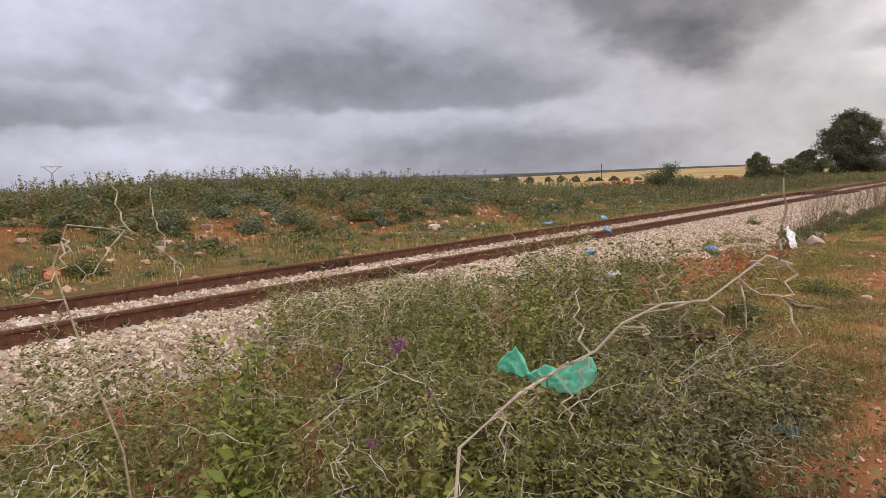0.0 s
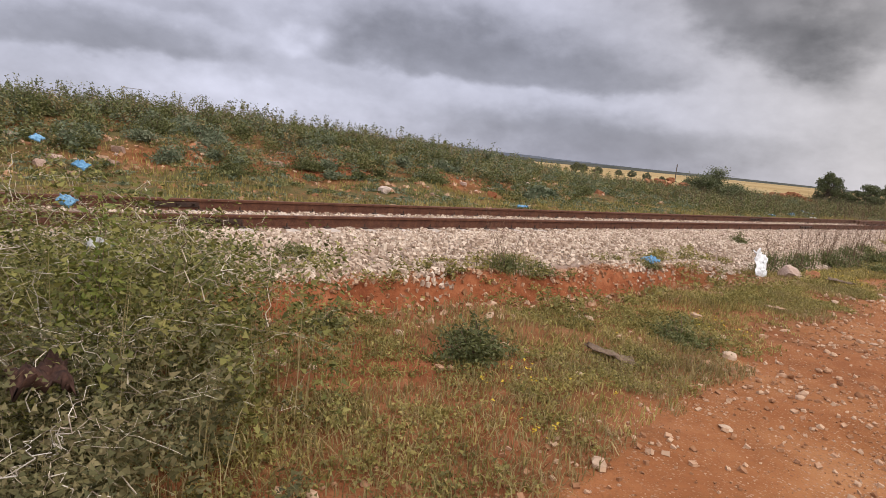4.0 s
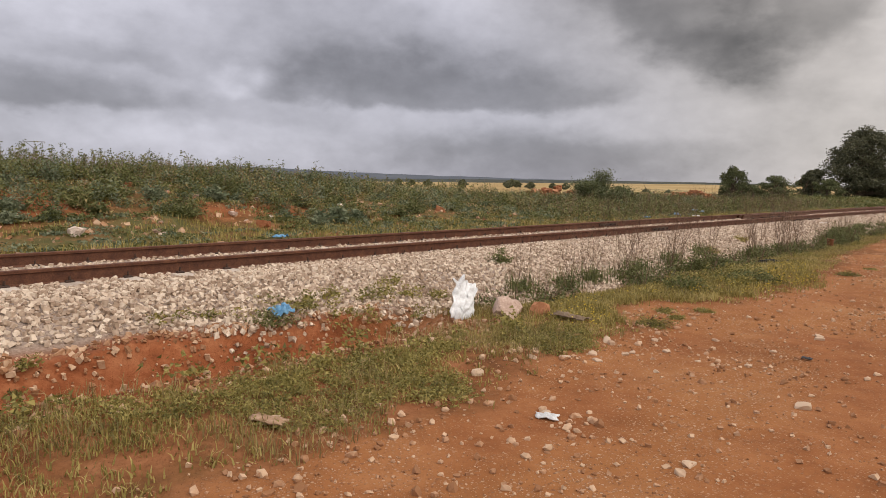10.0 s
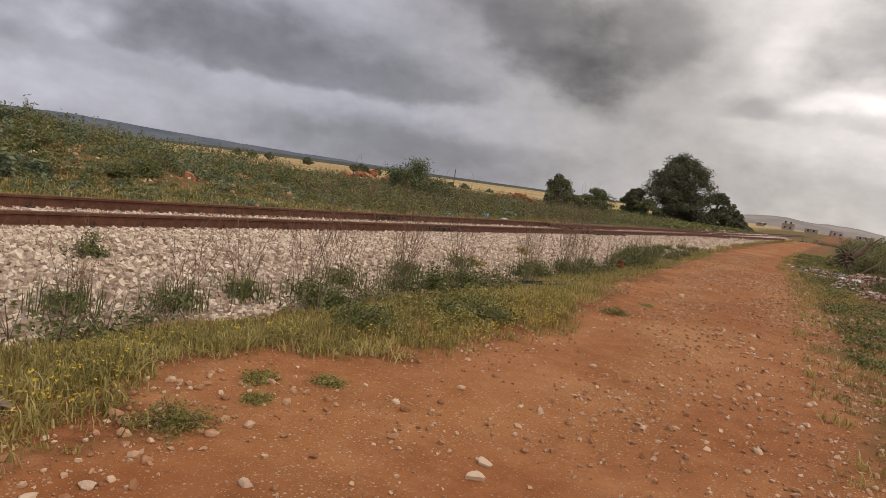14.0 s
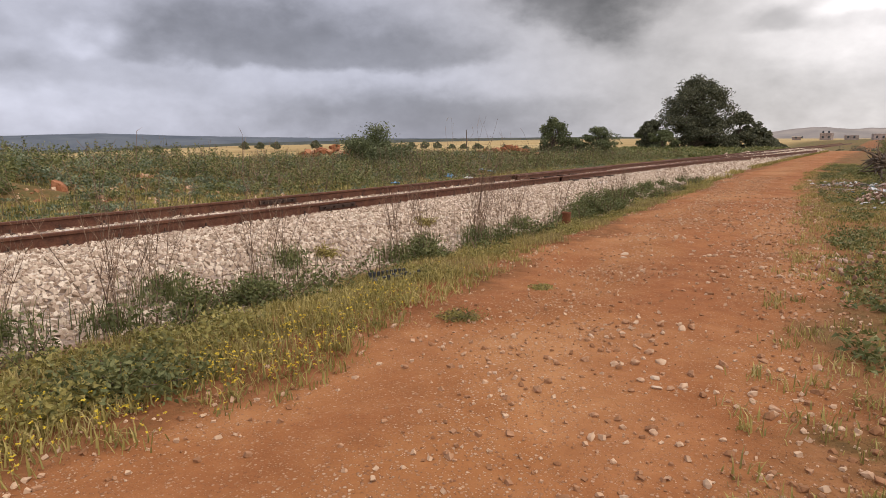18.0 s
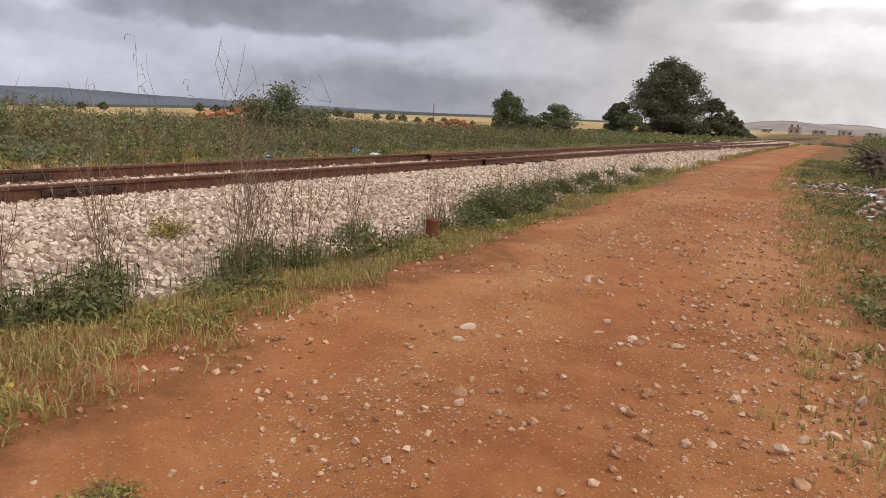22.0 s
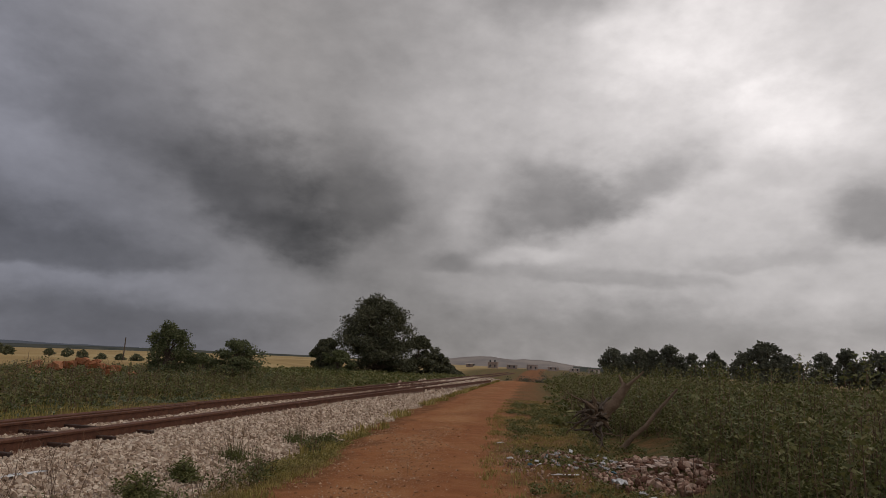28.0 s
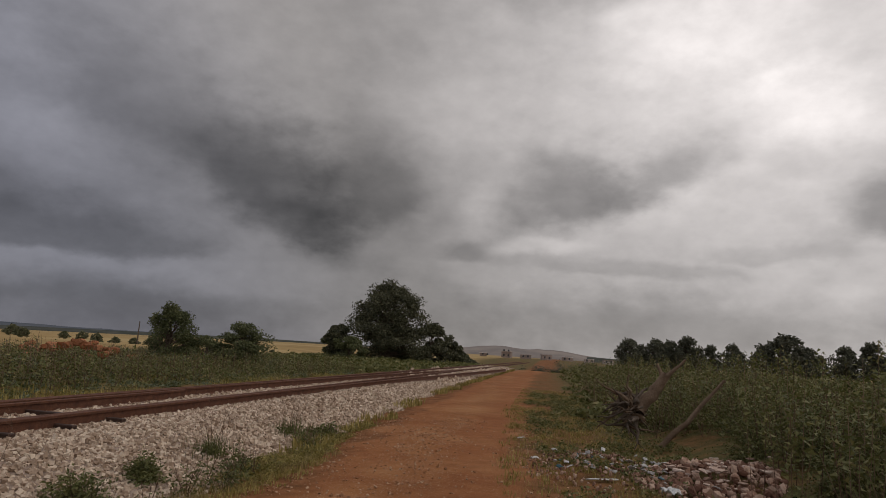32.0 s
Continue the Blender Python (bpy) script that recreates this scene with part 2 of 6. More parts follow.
def leafy(name, tones, translucent=0.25, rough=0.6, spec=0.25):
    """Foliage: the tone changes leaf by leaf and in patches; a little light passes through."""
    m, nt, b = material(name, rough, 0, spec)
    r = nt.nodes.new("ShaderNodeNewGeometry")
    n = tex(nt, "ShaderNodeTexNoise", 1.7, 3, 0.6, r.outputs["Position"])
    a = nt.nodes.new("ShaderNodeMath")
    a.operation = "MULTIPLY_ADD"
    nt.links.new(r.outputs["Random Per Island"], a.inputs[0])
    a.inputs[1].default_value = 0.6
    s = nt.nodes.new("ShaderNodeMath")
    s.operation = "MULTIPLY_ADD"
    nt.links.new(n.outputs[0], s.inputs[0])
    s.inputs[1].default_value, s.inputs[2].default_value = 1.0, -0.3
    nt.links.new(s.outputs[0], a.inputs[2])
    k = len(tones)
    col = colour_ramp(nt, a.outputs[0], [(0.1 + 0.8 * i / (k - 1), c) for i, c in enumerate(tones)])
    nt.links.new(col, b.inputs["Base Color"])
    t = nt.nodes.new("ShaderNodeBsdfTranslucent")
    nt.links.new(col, t.inputs[0])
    mx = nt.nodes.new("ShaderNodeMixShader")
    mx.inputs[0].default_value = translucent
    nt.links.new(b.outputs[0], mx.inputs[1])
    nt.links.new(t.outputs[0], mx.inputs[2])
    nt.links.new(mx.outputs[0], nt.nodes["Material Output"].inputs[0])
    return m


def ground_material():
    """Red earth, a trodden dirt road, weedy soil and a ripe field, told apart by the ground's own zones."""
    m, nt, b = material("earth_and_field", 0.95, 0, 0.1)
    pos = world_pos(nt)
    att = nt.nodes.new("ShaderNodeAttribute")
    att.attribute_name = "zones"
    sep = nt.nodes.new("ShaderNodeSeparateColor")
    nt.links.new(att.outputs["Color"], sep.inputs[0])
    road, soil, field = sep.outputs
    n_big = tex(nt, "ShaderNodeTexNoise", 0.55, 4, 0.6, pos).outputs[0]
    n_mid = tex(nt, "ShaderNodeTexNoise", 3.5, 6, 0.7, pos).outputs[0]
    n_fine = tex(nt, "ShaderNodeTexNoise", 38, 4, 0.7, pos).outputs[0]
    red = colour_ramp(nt, n_mid, [(0.30, (0.135, 0.040, 0.017)), (0.50, (0.25, 0.080, 0.032)), (0.72, (0.37, 0.15, 0.070))])
    way = colour_ramp(nt, n_mid, [(0.28, (0.185, 0.072, 0.026)), (0.50, (0.295, 0.124, 0.047)), (0.70, (0.40, 0.195, 0.086))])
    worn = colour_ramp(nt, n_big, [(0.36, (0.205, 0.072, 0.024)), (0.50, (0.30, 0.120, 0.043)), (0.64, (0.41, 0.195, 0.082))])
    way = blend(nt, 0.6, way, worn)
    gra = nt.nodes.new("ShaderNodeAttribute")
    gra.attribute_name = "gravel"
    packed = colour_ramp(nt, n_mid, [(0.35, (0.19, 0.060, 0.022)), (0.65, (0.30, 0.110, 0.043))])
    way = blend(nt, blend(nt, gra.outputs["Fac"], (0.55, 0.55, 0.55), (0, 0, 0)), way, packed)
    chips = None
    for size, share in ((46.0, 0.62), (95.0, 0.55)):
        vor = tex(nt, "ShaderNodeTexVoronoi", size, vec=pos)
        sp = nt.nodes.new("ShaderNodeSeparateColor")
        nt.links.new(vor.outputs["Color"], sp.inputs[0])
        near = colour_ramp(nt, vor.outputs["Distance"], [(0.28, (1, 1, 1)), (0.40, (0, 0, 0))])
        some = colour_ramp(nt, sp.outputs[0], [(share, (0, 0, 0)), (share + 0.02, (1, 1, 1))])
        mask = blend(nt, 1.0, near, some, "MULTIPLY")
        mask = blend(nt, 1.0, mask, blend(nt, gra.outputs["Fac"], (0.30, 0.30, 0.30), (1.0, 1.0, 1.0)), "MULTIPLY")
        tone = colour_ramp(nt, sp.outputs[1], [(0.0, (0.17, 0.07, 0.035)), (0.5, (0.40, 0.225, 0.13)), (1.0, (0.50, 0.35, 0.24))])
        way = blend(nt, mask, way, tone)
        chips = mask if chips is None else blend(nt, 1.0, chips, mask, "LIGHTEN")
    weed = colour_ramp(nt, n_mid, [(0.30, (0.060, 0.062, 0.022)), (0.46, (0.095, 0.088, 0.032)), (0.58, (0.145, 0.098, 0.040)), (0.72, (0.25, 0.13, 0.062))])
    n_f = tex(nt, "ShaderNodeTexNoise", 0.02, 5, 0.6, pos).outputs[0]
    crop = colour_ramp(nt, n_f, [(0.35, (0.26, 0.175, 0.075)), (0.50, (0.36, 0.25, 0.11)), (0.58, (0.42, 0.31, 0.15)), (0.66, (0.21, 0.16, 0.075))])
    col = blend(nt, road, red, way)
    col = blend(nt, soil, col, weed)
    col = blend(nt, field, col, crop)
    bed_att = nt.nodes.new("ShaderNodeAttribute")
    bed_att.attribute_name = "bed"
    under = colour_ramp(nt, n_fine, [(0.35, (0.20, 0.145, 0.110)), (0.65, (0.40, 0.315, 0.255))])
    col = blend(nt, bed_att.outputs["Fac"], col, under)
    nt.links.new(col, b.inputs["Base Color"])
    bump(nt, b, blend(nt, 0.35, blend(nt, 0.5, n_mid, n_fine), chips, "ADD"), 0.8, 0.025)
    return m


M = {}
M["ground"] = ground_material()
M["ballast"] = mottled("crushed_limestone", (0.30, 0.210, 0.145), (0.49, 0.375, 0.280), (0.63, 0.515, 0.40), 3.0, 0.9, 60, 0.5, 0.004, island=0.5)
M["stone"] = mottled("field_stone", (0.23, 0.125, 0.07), (0.36, 0.225, 0.14), (0.50, 0.36, 0.25), 5.0, 0.9, 30, 0.6, 0.01, island=0.5, obj_random=0.3)
M["pebble"] = mottled("tan_pebble", (0.25, 0.115, 0.052), (0.37, 0.20, 0.108), (0.50, 0.335, 0.215), 5.0, 0.9, island=0.6)
M["rust"] = mottled("rusted_rail_steel", (0.045, 0.020, 0.013), (0.115, 0.047, 0.027), (0.20, 0.088, 0.048), 9.0, 0.75, 70, 0.5, 0.003, metal=0.25)
M["rust_dark"] = mottled("old_dark_steel", (0.025, 0.017, 0.014), (0.060, 0.036, 0.027), (0.12, 0.06, 0.04), 12.0, 0.6, 80, 0.4, 0.003, metal=0.4)
M["rust_pipe"] = mottled("rusted_pipe", (0.07, 0.024, 0.012), (0.17, 0.06, 0.026), (0.27, 0.11, 0.05), 14.0, 0.85, 60, 0.5, 0.004)
M["sleeper"] = mottled("weathered_concrete", (0.30, 0.23, 0.18), (0.47, 0.39, 0.32), (0.60, 0.52, 0.45), 6.0, 0.9, 40, 0.5, 0.006, obj_random=0.3)
M["grass"] = leafy("verge_grass", [(0.140, 0.118, 0.034), (0.245, 0.195, 0.055), (0.36, 0.285, 0.088), (0.49, 0.385, 0.16)])
M["dry_grass"] = leafy("dry_grass", [(0.15, 0.12, 0.045), (0.26, 0.19, 0.075), (0.40, 0.31, 0.14)])
M["weed"] = leafy("field_weeds", [(0.065, 0.074, 0.024), (0.115, 0.124, 0.039), (0.175, 0.172, 0.060), (0.27, 0.235, 0.098)])
M["weed_grey"] = leafy("grey_thistle", [(0.090, 0.112, 0.062), (0.155, 0.180, 0.102), (0.24, 0.252, 0.155)])
M["straw"] = leafy("straw", [(0.24, 0.19, 0.08), (0.38, 0.30, 0.14), (0.52, 0.43, 0.24)])
M["weed_dark"] = leafy("dark_herb", [(0.064, 0.074, 0.026), (0.120, 0.128, 0.044), (0.20, 0.195, 0.074)])
M["thorn_leaf"] = leafy("thorn_foliage", [(0.054, 0.060, 0.014), (0.120, 0.122, 0.028), (0.21, 0.198, 0.050), (0.34, 0.295, 0.092)])
M["thorn_dry"] = leafy("drying_thorn_foliage", [(0.05, 0.052, 0.020), (0.10, 0.095, 0.035), (0.165, 0.145, 0.058), (0.26, 0.21, 0.10)])
M["tall_herb"] = leafy("yellow_green_herb", [(0.10, 0.13, 0.025), (0.19, 0.22, 0.04), (0.30, 0.31, 0.07)])
M["twig"] = mottled("pale_twig", (0.20, 0.15, 0.10), (0.36, 0.30, 0.21), (0.56, 0.49, 0.38), 20, 0.8, island=0.6)
M["pale_thorn"] = mottled("bleached_thorn_wood", (0.30, 0.25, 0.19), (0.46, 0.40, 0.32), (0.62, 0.57, 0.48), 20, 0.8, island=0.5)
M["stalk"] = mottled("dead_stalk", (0.09, 0.055, 0.038), (0.17, 0.105, 0.068), (0.27, 0.18, 0.12), 20, 0.85, island=0.5)
M["bark"] = mottled("tree_bark", (0.05, 0.035, 0.025), (0.10, 0.075, 0.055), (0.20, 0.15, 0.11), 8, 0.9, 30, 0.7, 0.02)
M["old_wood"] = mottled("sawn_old_wood", (0.085, 0.055, 0.036), (0.17, 0.115, 0.075), (0.30, 0.22, 0.15), 7, 0.85, 35, 0.6, 0.01)
M["tree_leaf"] = leafy("tree_foliage", [(0.036, 0.040, 0.024), (0.068, 0.071, 0.040), (0.108, 0.108, 0.060), (0.165, 0.158, 0.092)], 0.15)
M["bush_leaf"] = leafy("bush_foliage", [(0.062, 0.074, 0.034), (0.115, 0.128, 0.055), (0.185, 0.19, 0.09)], 0.2)
# paler, greyer tree leaves for far off, with the haze painted in
M["hazed_far_leaf"] = leafy("hazed_far_foliage", [(0.075, 0.080, 0.055), (0.115, 0.118, 0.080), (0.16, 0.16, 0.11)], 0.15)
M["litter"] = mottled("grimy_plastic", (0.20, 0.18, 0.16), (0.40, 0.39, 0.37), (0.62, 0.62, 0.61), 9, 0.6, 18, 0.5, 0.01, obj_random=0.4)
# orchard leaves lightened and greyed: distance haze mixed into the tones
M["hazed_orchard_leaf"] = leafy("hazed_orchard_foliage", [(0.085, 0.090, 0.050), (0.125, 0.13, 0.072), (0.18, 0.18, 0.10)], 0.2)
M["verge_herb"] = leafy("verge_herbs", [(0.105, 0.098, 0.030), (0.185, 0.162, 0.046), (0.285, 0.238, 0.068), (0.41, 0.33, 0.11)])
M["flower"] = leafy("yellow_flower", [(0.42, 0.27, 0.02), (0.58, 0.41, 0.03), (0.70, 0.53, 0.06)])
M["purple"] = leafy("thistle_flower", [(0.16, 0.05, 0.12), (0.30, 0.12, 0.24)])
M["white_plastic"] = mottled("dirty_white_plastic", (0.36, 0.34, 0.32), (0.62, 0.62, 0.61), (0.80, 0.80, 0.80), 6, 0.45, 18, 0.5, 0.01, island=0.25, spec=0.5)
M["blue_plastic"] = mottled("blue_plastic", (0.05, 0.15, 0.28), (0.10, 0.27, 0.44), (0.28, 0.48, 0.62), 9, 0.4, 20, 0.4, 0.01, spec=0.5)
M["teal_plastic"] = mottled("faded_teal_plastic", (0.015, 0.05, 0.065), (0.03, 0.10, 0.125), (0.08, 0.20, 0.23), 9, 0.45, 20, 0.4, 0.01, spec=0.5)
M["black_plastic"] = mottled("black_plastic", (0.010, 0.010, 0.012), (0.022, 0.022, 0.025), (0.05, 0.05, 0.055), 12, 0.5, spec=0.5)
M["brown_rag"] = mottled("brown_rag", (0.025, 0.012, 0.009), (0.06, 0.028, 0.019), (0.11, 0.055, 0.035), 14, 0.9)
M["orange_stone"] = mottled("orange_stone", (0.26, 0.095, 0.04), (0.40, 0.175, 0.085), (0.54, 0.32, 0.20), 4, 0.9, 25, 0.6, 0.012, island=0.5, obj_random=0.3)
M["rubble"] = mottled("mixed_rubble", (0.16, 0.080, 0.052), (0.32, 0.185, 0.125), (0.50, 0.35, 0.26), 4, 0.9, 30, 0.6, 0.01, island=0.7)
M["slab"] = mottled("broken_building_slab", (0.28, 0.18, 0.13), (0.46, 0.33, 0.26), (0.62, 0.50, 0.42), 6, 0.9, 25, 0.6, 0.012, obj_random=0.5)
M["plaster"] = mottled("pale_plaster", (0.22, 0.165, 0.14), (0.38, 0.30, 0.26), (0.60, 0.54, 0.50), 0.6, 0.9, obj_random=0.8)
M["window"] = mottled("dark_window", (0.03, 0.035, 0.04), (0.05, 0.055, 0.06), (0.08, 0.085, 0.09), 1.0, 0.2)
M["galvanised"] = mottled("galvanised_steel", (0.16, 0.16, 0.165), (0.25, 0.25, 0.255), (0.34, 0.34, 0.345), 5, 0.6, metal=0.4)
M["pole"] = mottled("concrete_pole", (0.30, 0.285, 0.26), (0.42, 0.40, 0.37), (0.52, 0.50, 0.47), 3, 0.9)


def net_material():
    m, nt, b = material("green_netting", 0.5, 0, 0.4)
    pos = world_pos(nt)
    n = tex(nt, "ShaderNodeTexNoise", 14, 4, 0.6, pos)
    nt.links.new(colour_ramp(nt, n.outputs[0], [(0.3, (0.12, 0.50, 0.36)), (0.5, (0.22, 0.68, 0.52)), (0.7, (0.50, 0.84, 0.72))]), b.inputs["Base Color"])
    t, tr, mx, mx2 = (nt.nodes.new("ShaderNodeBsdf" + k) for k in ("Translucent", "Transparent")), None, nt.nodes.new("ShaderNodeMixShader"), nt.nodes.new("ShaderNodeMixShader")
    lit, clear = t
    lit.inputs[0].default_value = (0.22, 0.75, 0.55, 1)
    mx.inputs[0].default_value = 0.45
    nt.links.new(b.outputs[0], mx.inputs[1])
    nt.links.new(lit.outputs[0], mx.inputs[2])
    mx2.inputs[0].default_value = 0.12
    nt.links.new(mx.outputs[0], mx2.inputs[1])
    nt.links.new(clear.outputs[0], mx2.inputs[2])
    nt.links.new(mx2.outputs[0], nt.nodes["Material Output"].inputs[0])
    return m


M["net"] = net_material()


def distance_material(name, dark, light, scale):
    m, nt, b = material(name, 1.0, 0, 0.0)
    n = tex(nt, "ShaderNodeTexNoise", scale, 6, 0.65, world_pos(nt))
    nt.links.new(colour_ramp(nt, n.outputs[0], [(0.35, dark), (0.65, light)]), b.inputs["Base Color"])
    return m


# the blue-grey of the far hill is air haze put into its colour
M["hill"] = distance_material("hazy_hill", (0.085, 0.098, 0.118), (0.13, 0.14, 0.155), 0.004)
M["hill_pale"] = distance_material("pale_hill", (0.20, 0.18, 0.17), (0.30, 0.26, 0.23), 0.01)
M["wood"] = distance_material("far_woods", (0.055, 0.062, 0.055), (0.10, 0.10, 0.085), 0.02)

# ---- geometry helpers ----
rng = np.random.default_rng(7)


def mesh_of(name, V, F, mat, smooth=False):
    """A mesh from arrays of points and of triangles or quads."""
    V, F = np.asarray(V, np.float32), np.asarray(F, np.int32)
    me = bpy.data.meshes.new(name)
    k = F.shape[1]
    me.vertices.add(len(V))
    me.vertices.foreach_set("co", V.ravel())
    me.loops.add(F.size)
    me.loops.foreach_set("vertex_index", F.ravel())
    me.polygons.add(len(F))
    me.polygons.foreach_set("loop_start", np.arange(0, F.size, k, dtype=np.int32))
    me.polygons.foreach_set("use_smooth", np.full(len(F), smooth))
    me.materials.append(mat)
    me.update(calc_edges=True)
    return me


class Geo:
    """Gathers triangles."""

    def __init__(self):
        self.v, self.f, self.n = [], [], 0

    def add(self, V, F):
        V, F = np.asarray(V, float), np.asarray(F, int)
        if F.shape[1] == 4:
            F = np.concatenate([F[:, [0, 1, 2]], F[:, [0, 2, 3]]])
        self.v.append(V)
        self.f.append(F + self.n)
        self.n += len(V)
        return self

    def mesh(self, name, mat, smooth=False):
        return mesh_of(name, np.concatenate(self.v), np.concatenate(self.f), mat, smooth)


def part(name, geo, mat, parent=None, label="", smooth=False):
    """One mesh object, under a thing or a part if one is given."""
    me = geo if isinstance(geo, bpy.types.Mesh) else geo.mesh(name, mat, smooth)
    ob = new(name, me)
    if parent:
        ob.parent = parent
    if label:
        tagged(ob, label)
    return ob


def thing(name, x, y, z, label, category, group="", turn=0.0):
    ob = new(name)
    ob.empty_display_size = 0.1
    ob.matrix_basis = pose(x, y, z, 0, 0, turn)
    return tagged(ob, label, category, group)


def step(a, b, x):
    t = np.clip((np.asarray(x, float) - a) / (b - a), 0, 1)
    return t * t * (3 - 2 * t)


def value_noise(x, y, scale, seed):
    """Smooth noise over the plan, about -1 to 1."""
    r = np.random.default_rng(seed)
    t = r.uniform(-1, 1, (64, 64))
    u, v = np.asarray(x, float) / scale + 500, np.asarray(y, float) / scale + 500
    i, j = np.floor(u).astype(int), np.floor(v).astype(int)
    a, b = u - i, v - j
    a, b = a * a * (3 - 2 * a), b * b * (3 - 2 * b)
    i0, j0, i1, j1 = i % 64, j % 64, (i + 1) % 64, (j + 1) % 64
    return (t[i0, j0] * (1 - a) + t[i1, j0] * a) * (1 - b) + (t[i0, j1] * (1 - a) + t[i1, j1] * a) * b


# ---- the plan: near rail along +y at x = 0, its top at z = 0 ----
GAUGE = 1.507


def rail_x(y):
    return np.where(np.asarray(y) > 45, -0.006 * (np.asarray(y, float) - 45), 0.0)


def road_left(y):
    return np.interp(y, [-20, 5, 7.7, 9, 10.3, 11.4, 13, 14.6, 17, 17.9, 18.5, 19.2, 19.7, 20.5, 22.2, 24.4, 26.4, 30, 35, 39, 46, 53, 62, 80, 120, 400], [6.8, 6.65, 6.45, 6.2, 5.95, 5.8, 5.55, 5.3, 5.1, 4.9, 4.2, 4.25, 4.95, 5.05, 5.2, 4.7, 4.4, 3.95, 3.5, 3.3, 2.85, 2.55, 2.0, 1.6, 1.2, 0.3])


def road_right(y):
    return np.interp(y, [-20, 15, 19, 23, 29, 33, 41, 50, 80, 120, 400], [9.5, 8.8, 8.0, 7.4, 6.85, 6.45, 5.45, 4.8, 4.0, 3.6, 2.4])


def road_z(y):
    return np.interp(y, [-20, 4, 9, 13, 18, 24, 30, 45, 70, 120], [-0.06, -0.08, -0.12, -0.21, -0.26, -0.27, -0.30, -0.33, -0.30, -0.24])


def ground_z(x, y):
    x, y = np.asarray(x, float), np.asarray(y, float)
    rx = rail_x(y)
    u = x - rx
    rl, rr, rz = road_left(y), road_right(y), road_z(y)
    bed = -0.165 + 0.075 * step(0.35, 1.3, u)
    # right-hand shoulder and, in the first stretch, the ditch beyond it
    foot = np.interp(y, [-20, 16.5, 18.5, 31, 40, 50, 70], [2.8, 2.8, 3.3, 3.05, 2.4, 1.75, 1.4])
    z = np.where(u > 0, bed + (rz - 0.11 - bed) * step(foot - 1.45, foot + 0.05, u), bed)
    ditch = 1 - step(15.6, 17.3, y)
    wob = 0.12 * value_noise(x, y, 1.3, 3)
    d = step(2.62, 2.95, u + wob) * (1 - step(3.8, 4.2, u + wob))
    z = z - ditch * 0.46 * d + ditch * step(2.3, 2.7, u) * (1 - step(4.2, 4.6, u)) * (0.05 * value_noise(x, y, 0.42, 13) + 0.045 * np.abs(value_noise(x, y, 0.27, 14)))
    z = z + (rz - z) * step(foot + 0.0, foot + 1.15, u) * np.where(u > 3.9, 1, 1 - ditch * (1 - step(3.85, 4.3, u + wob)))
    # rubble and weeds beyond the road
    far = np.clip(x - rr, 0, None)
    z = z + step(1.9, 4.6, far) * (0.48 + 0.22 * value_noise(x, y, 4.0, 5)) * step(22, 33, y) * (1 - 0.6 * step(70, 140, y))
    z = z + step(0.5, 4.0, far) * 0.25 * (1 - step(22, 33, y))
    # left of the track: a grassy strip, then a mound of spoil that dies away
    w = -u - 2.0
    z = np.where(u < 0, z - 0.06 * step(0.1, 1.0, w), z)
    top = np.interp(y, [-30, -5, 3, 7, 11, 16, 20, 24, 28, 34, 60], [0.9, 0.95, 0.95, 1.0, 1.18, 1.20, 1.08, 0.85, 0.50, 0.22, 0.05])
    rise = step(1.6, 8.6, w) * (1 - 0.75 * step(12, 24, w))
    z = z + np.where(u < 0, top * rise, 0)
    rough = 0.10 * value_noise(x, y, 1.1, 11) + 0.05 * value_noise(x, y, 0.4, 12)
    z = z + np.where(u < 0, rough * step(1.6, 4.0, w), 0)
    # small unevenness everywhere but on the track
    off = step(0.6, 1.2, np.abs(u + 0.75) - 1.4)
    z = z + off * (0.018 * value_noise(x, y, 0.55, 21) + 0.010 * value_noise(x, y, 0.21, 22))
    on_road = step(0, 0.5, x - rl) * (1 - step(-0.3, 0.3, x - rr))
    z = z + on_road * (0.03 * value_noise(x * 2.5, y, 2.2, 23))
    # the open plain
    plain = step(40, 160, np.hypot(x, y - 25))
    side = step(12, 30, np.abs(x))
    z = z * (1 - plain * side) + (-0.35) * plain * side
    # the road drops out of sight far ahead; the field falls away to the west
    z = z - 2.2 * step(94, 150, y) * (1 - step(210, 300, y)) * (1 - step(40, 90, np.abs(x)))
    turn = np.degrees(np.arctan2(6.8 - x, np.maximum(y - 25, 1e-3)))
    fall = np.interp(turn, [24, 31, 46, 53, 65, 78], [0, 0.003, 0.008, 0.0098, 0.0195, 0.022])
    z = z - fall * np.clip(np.hypot(x - 6.8, y - 25) - 55, 0, None)
    return z


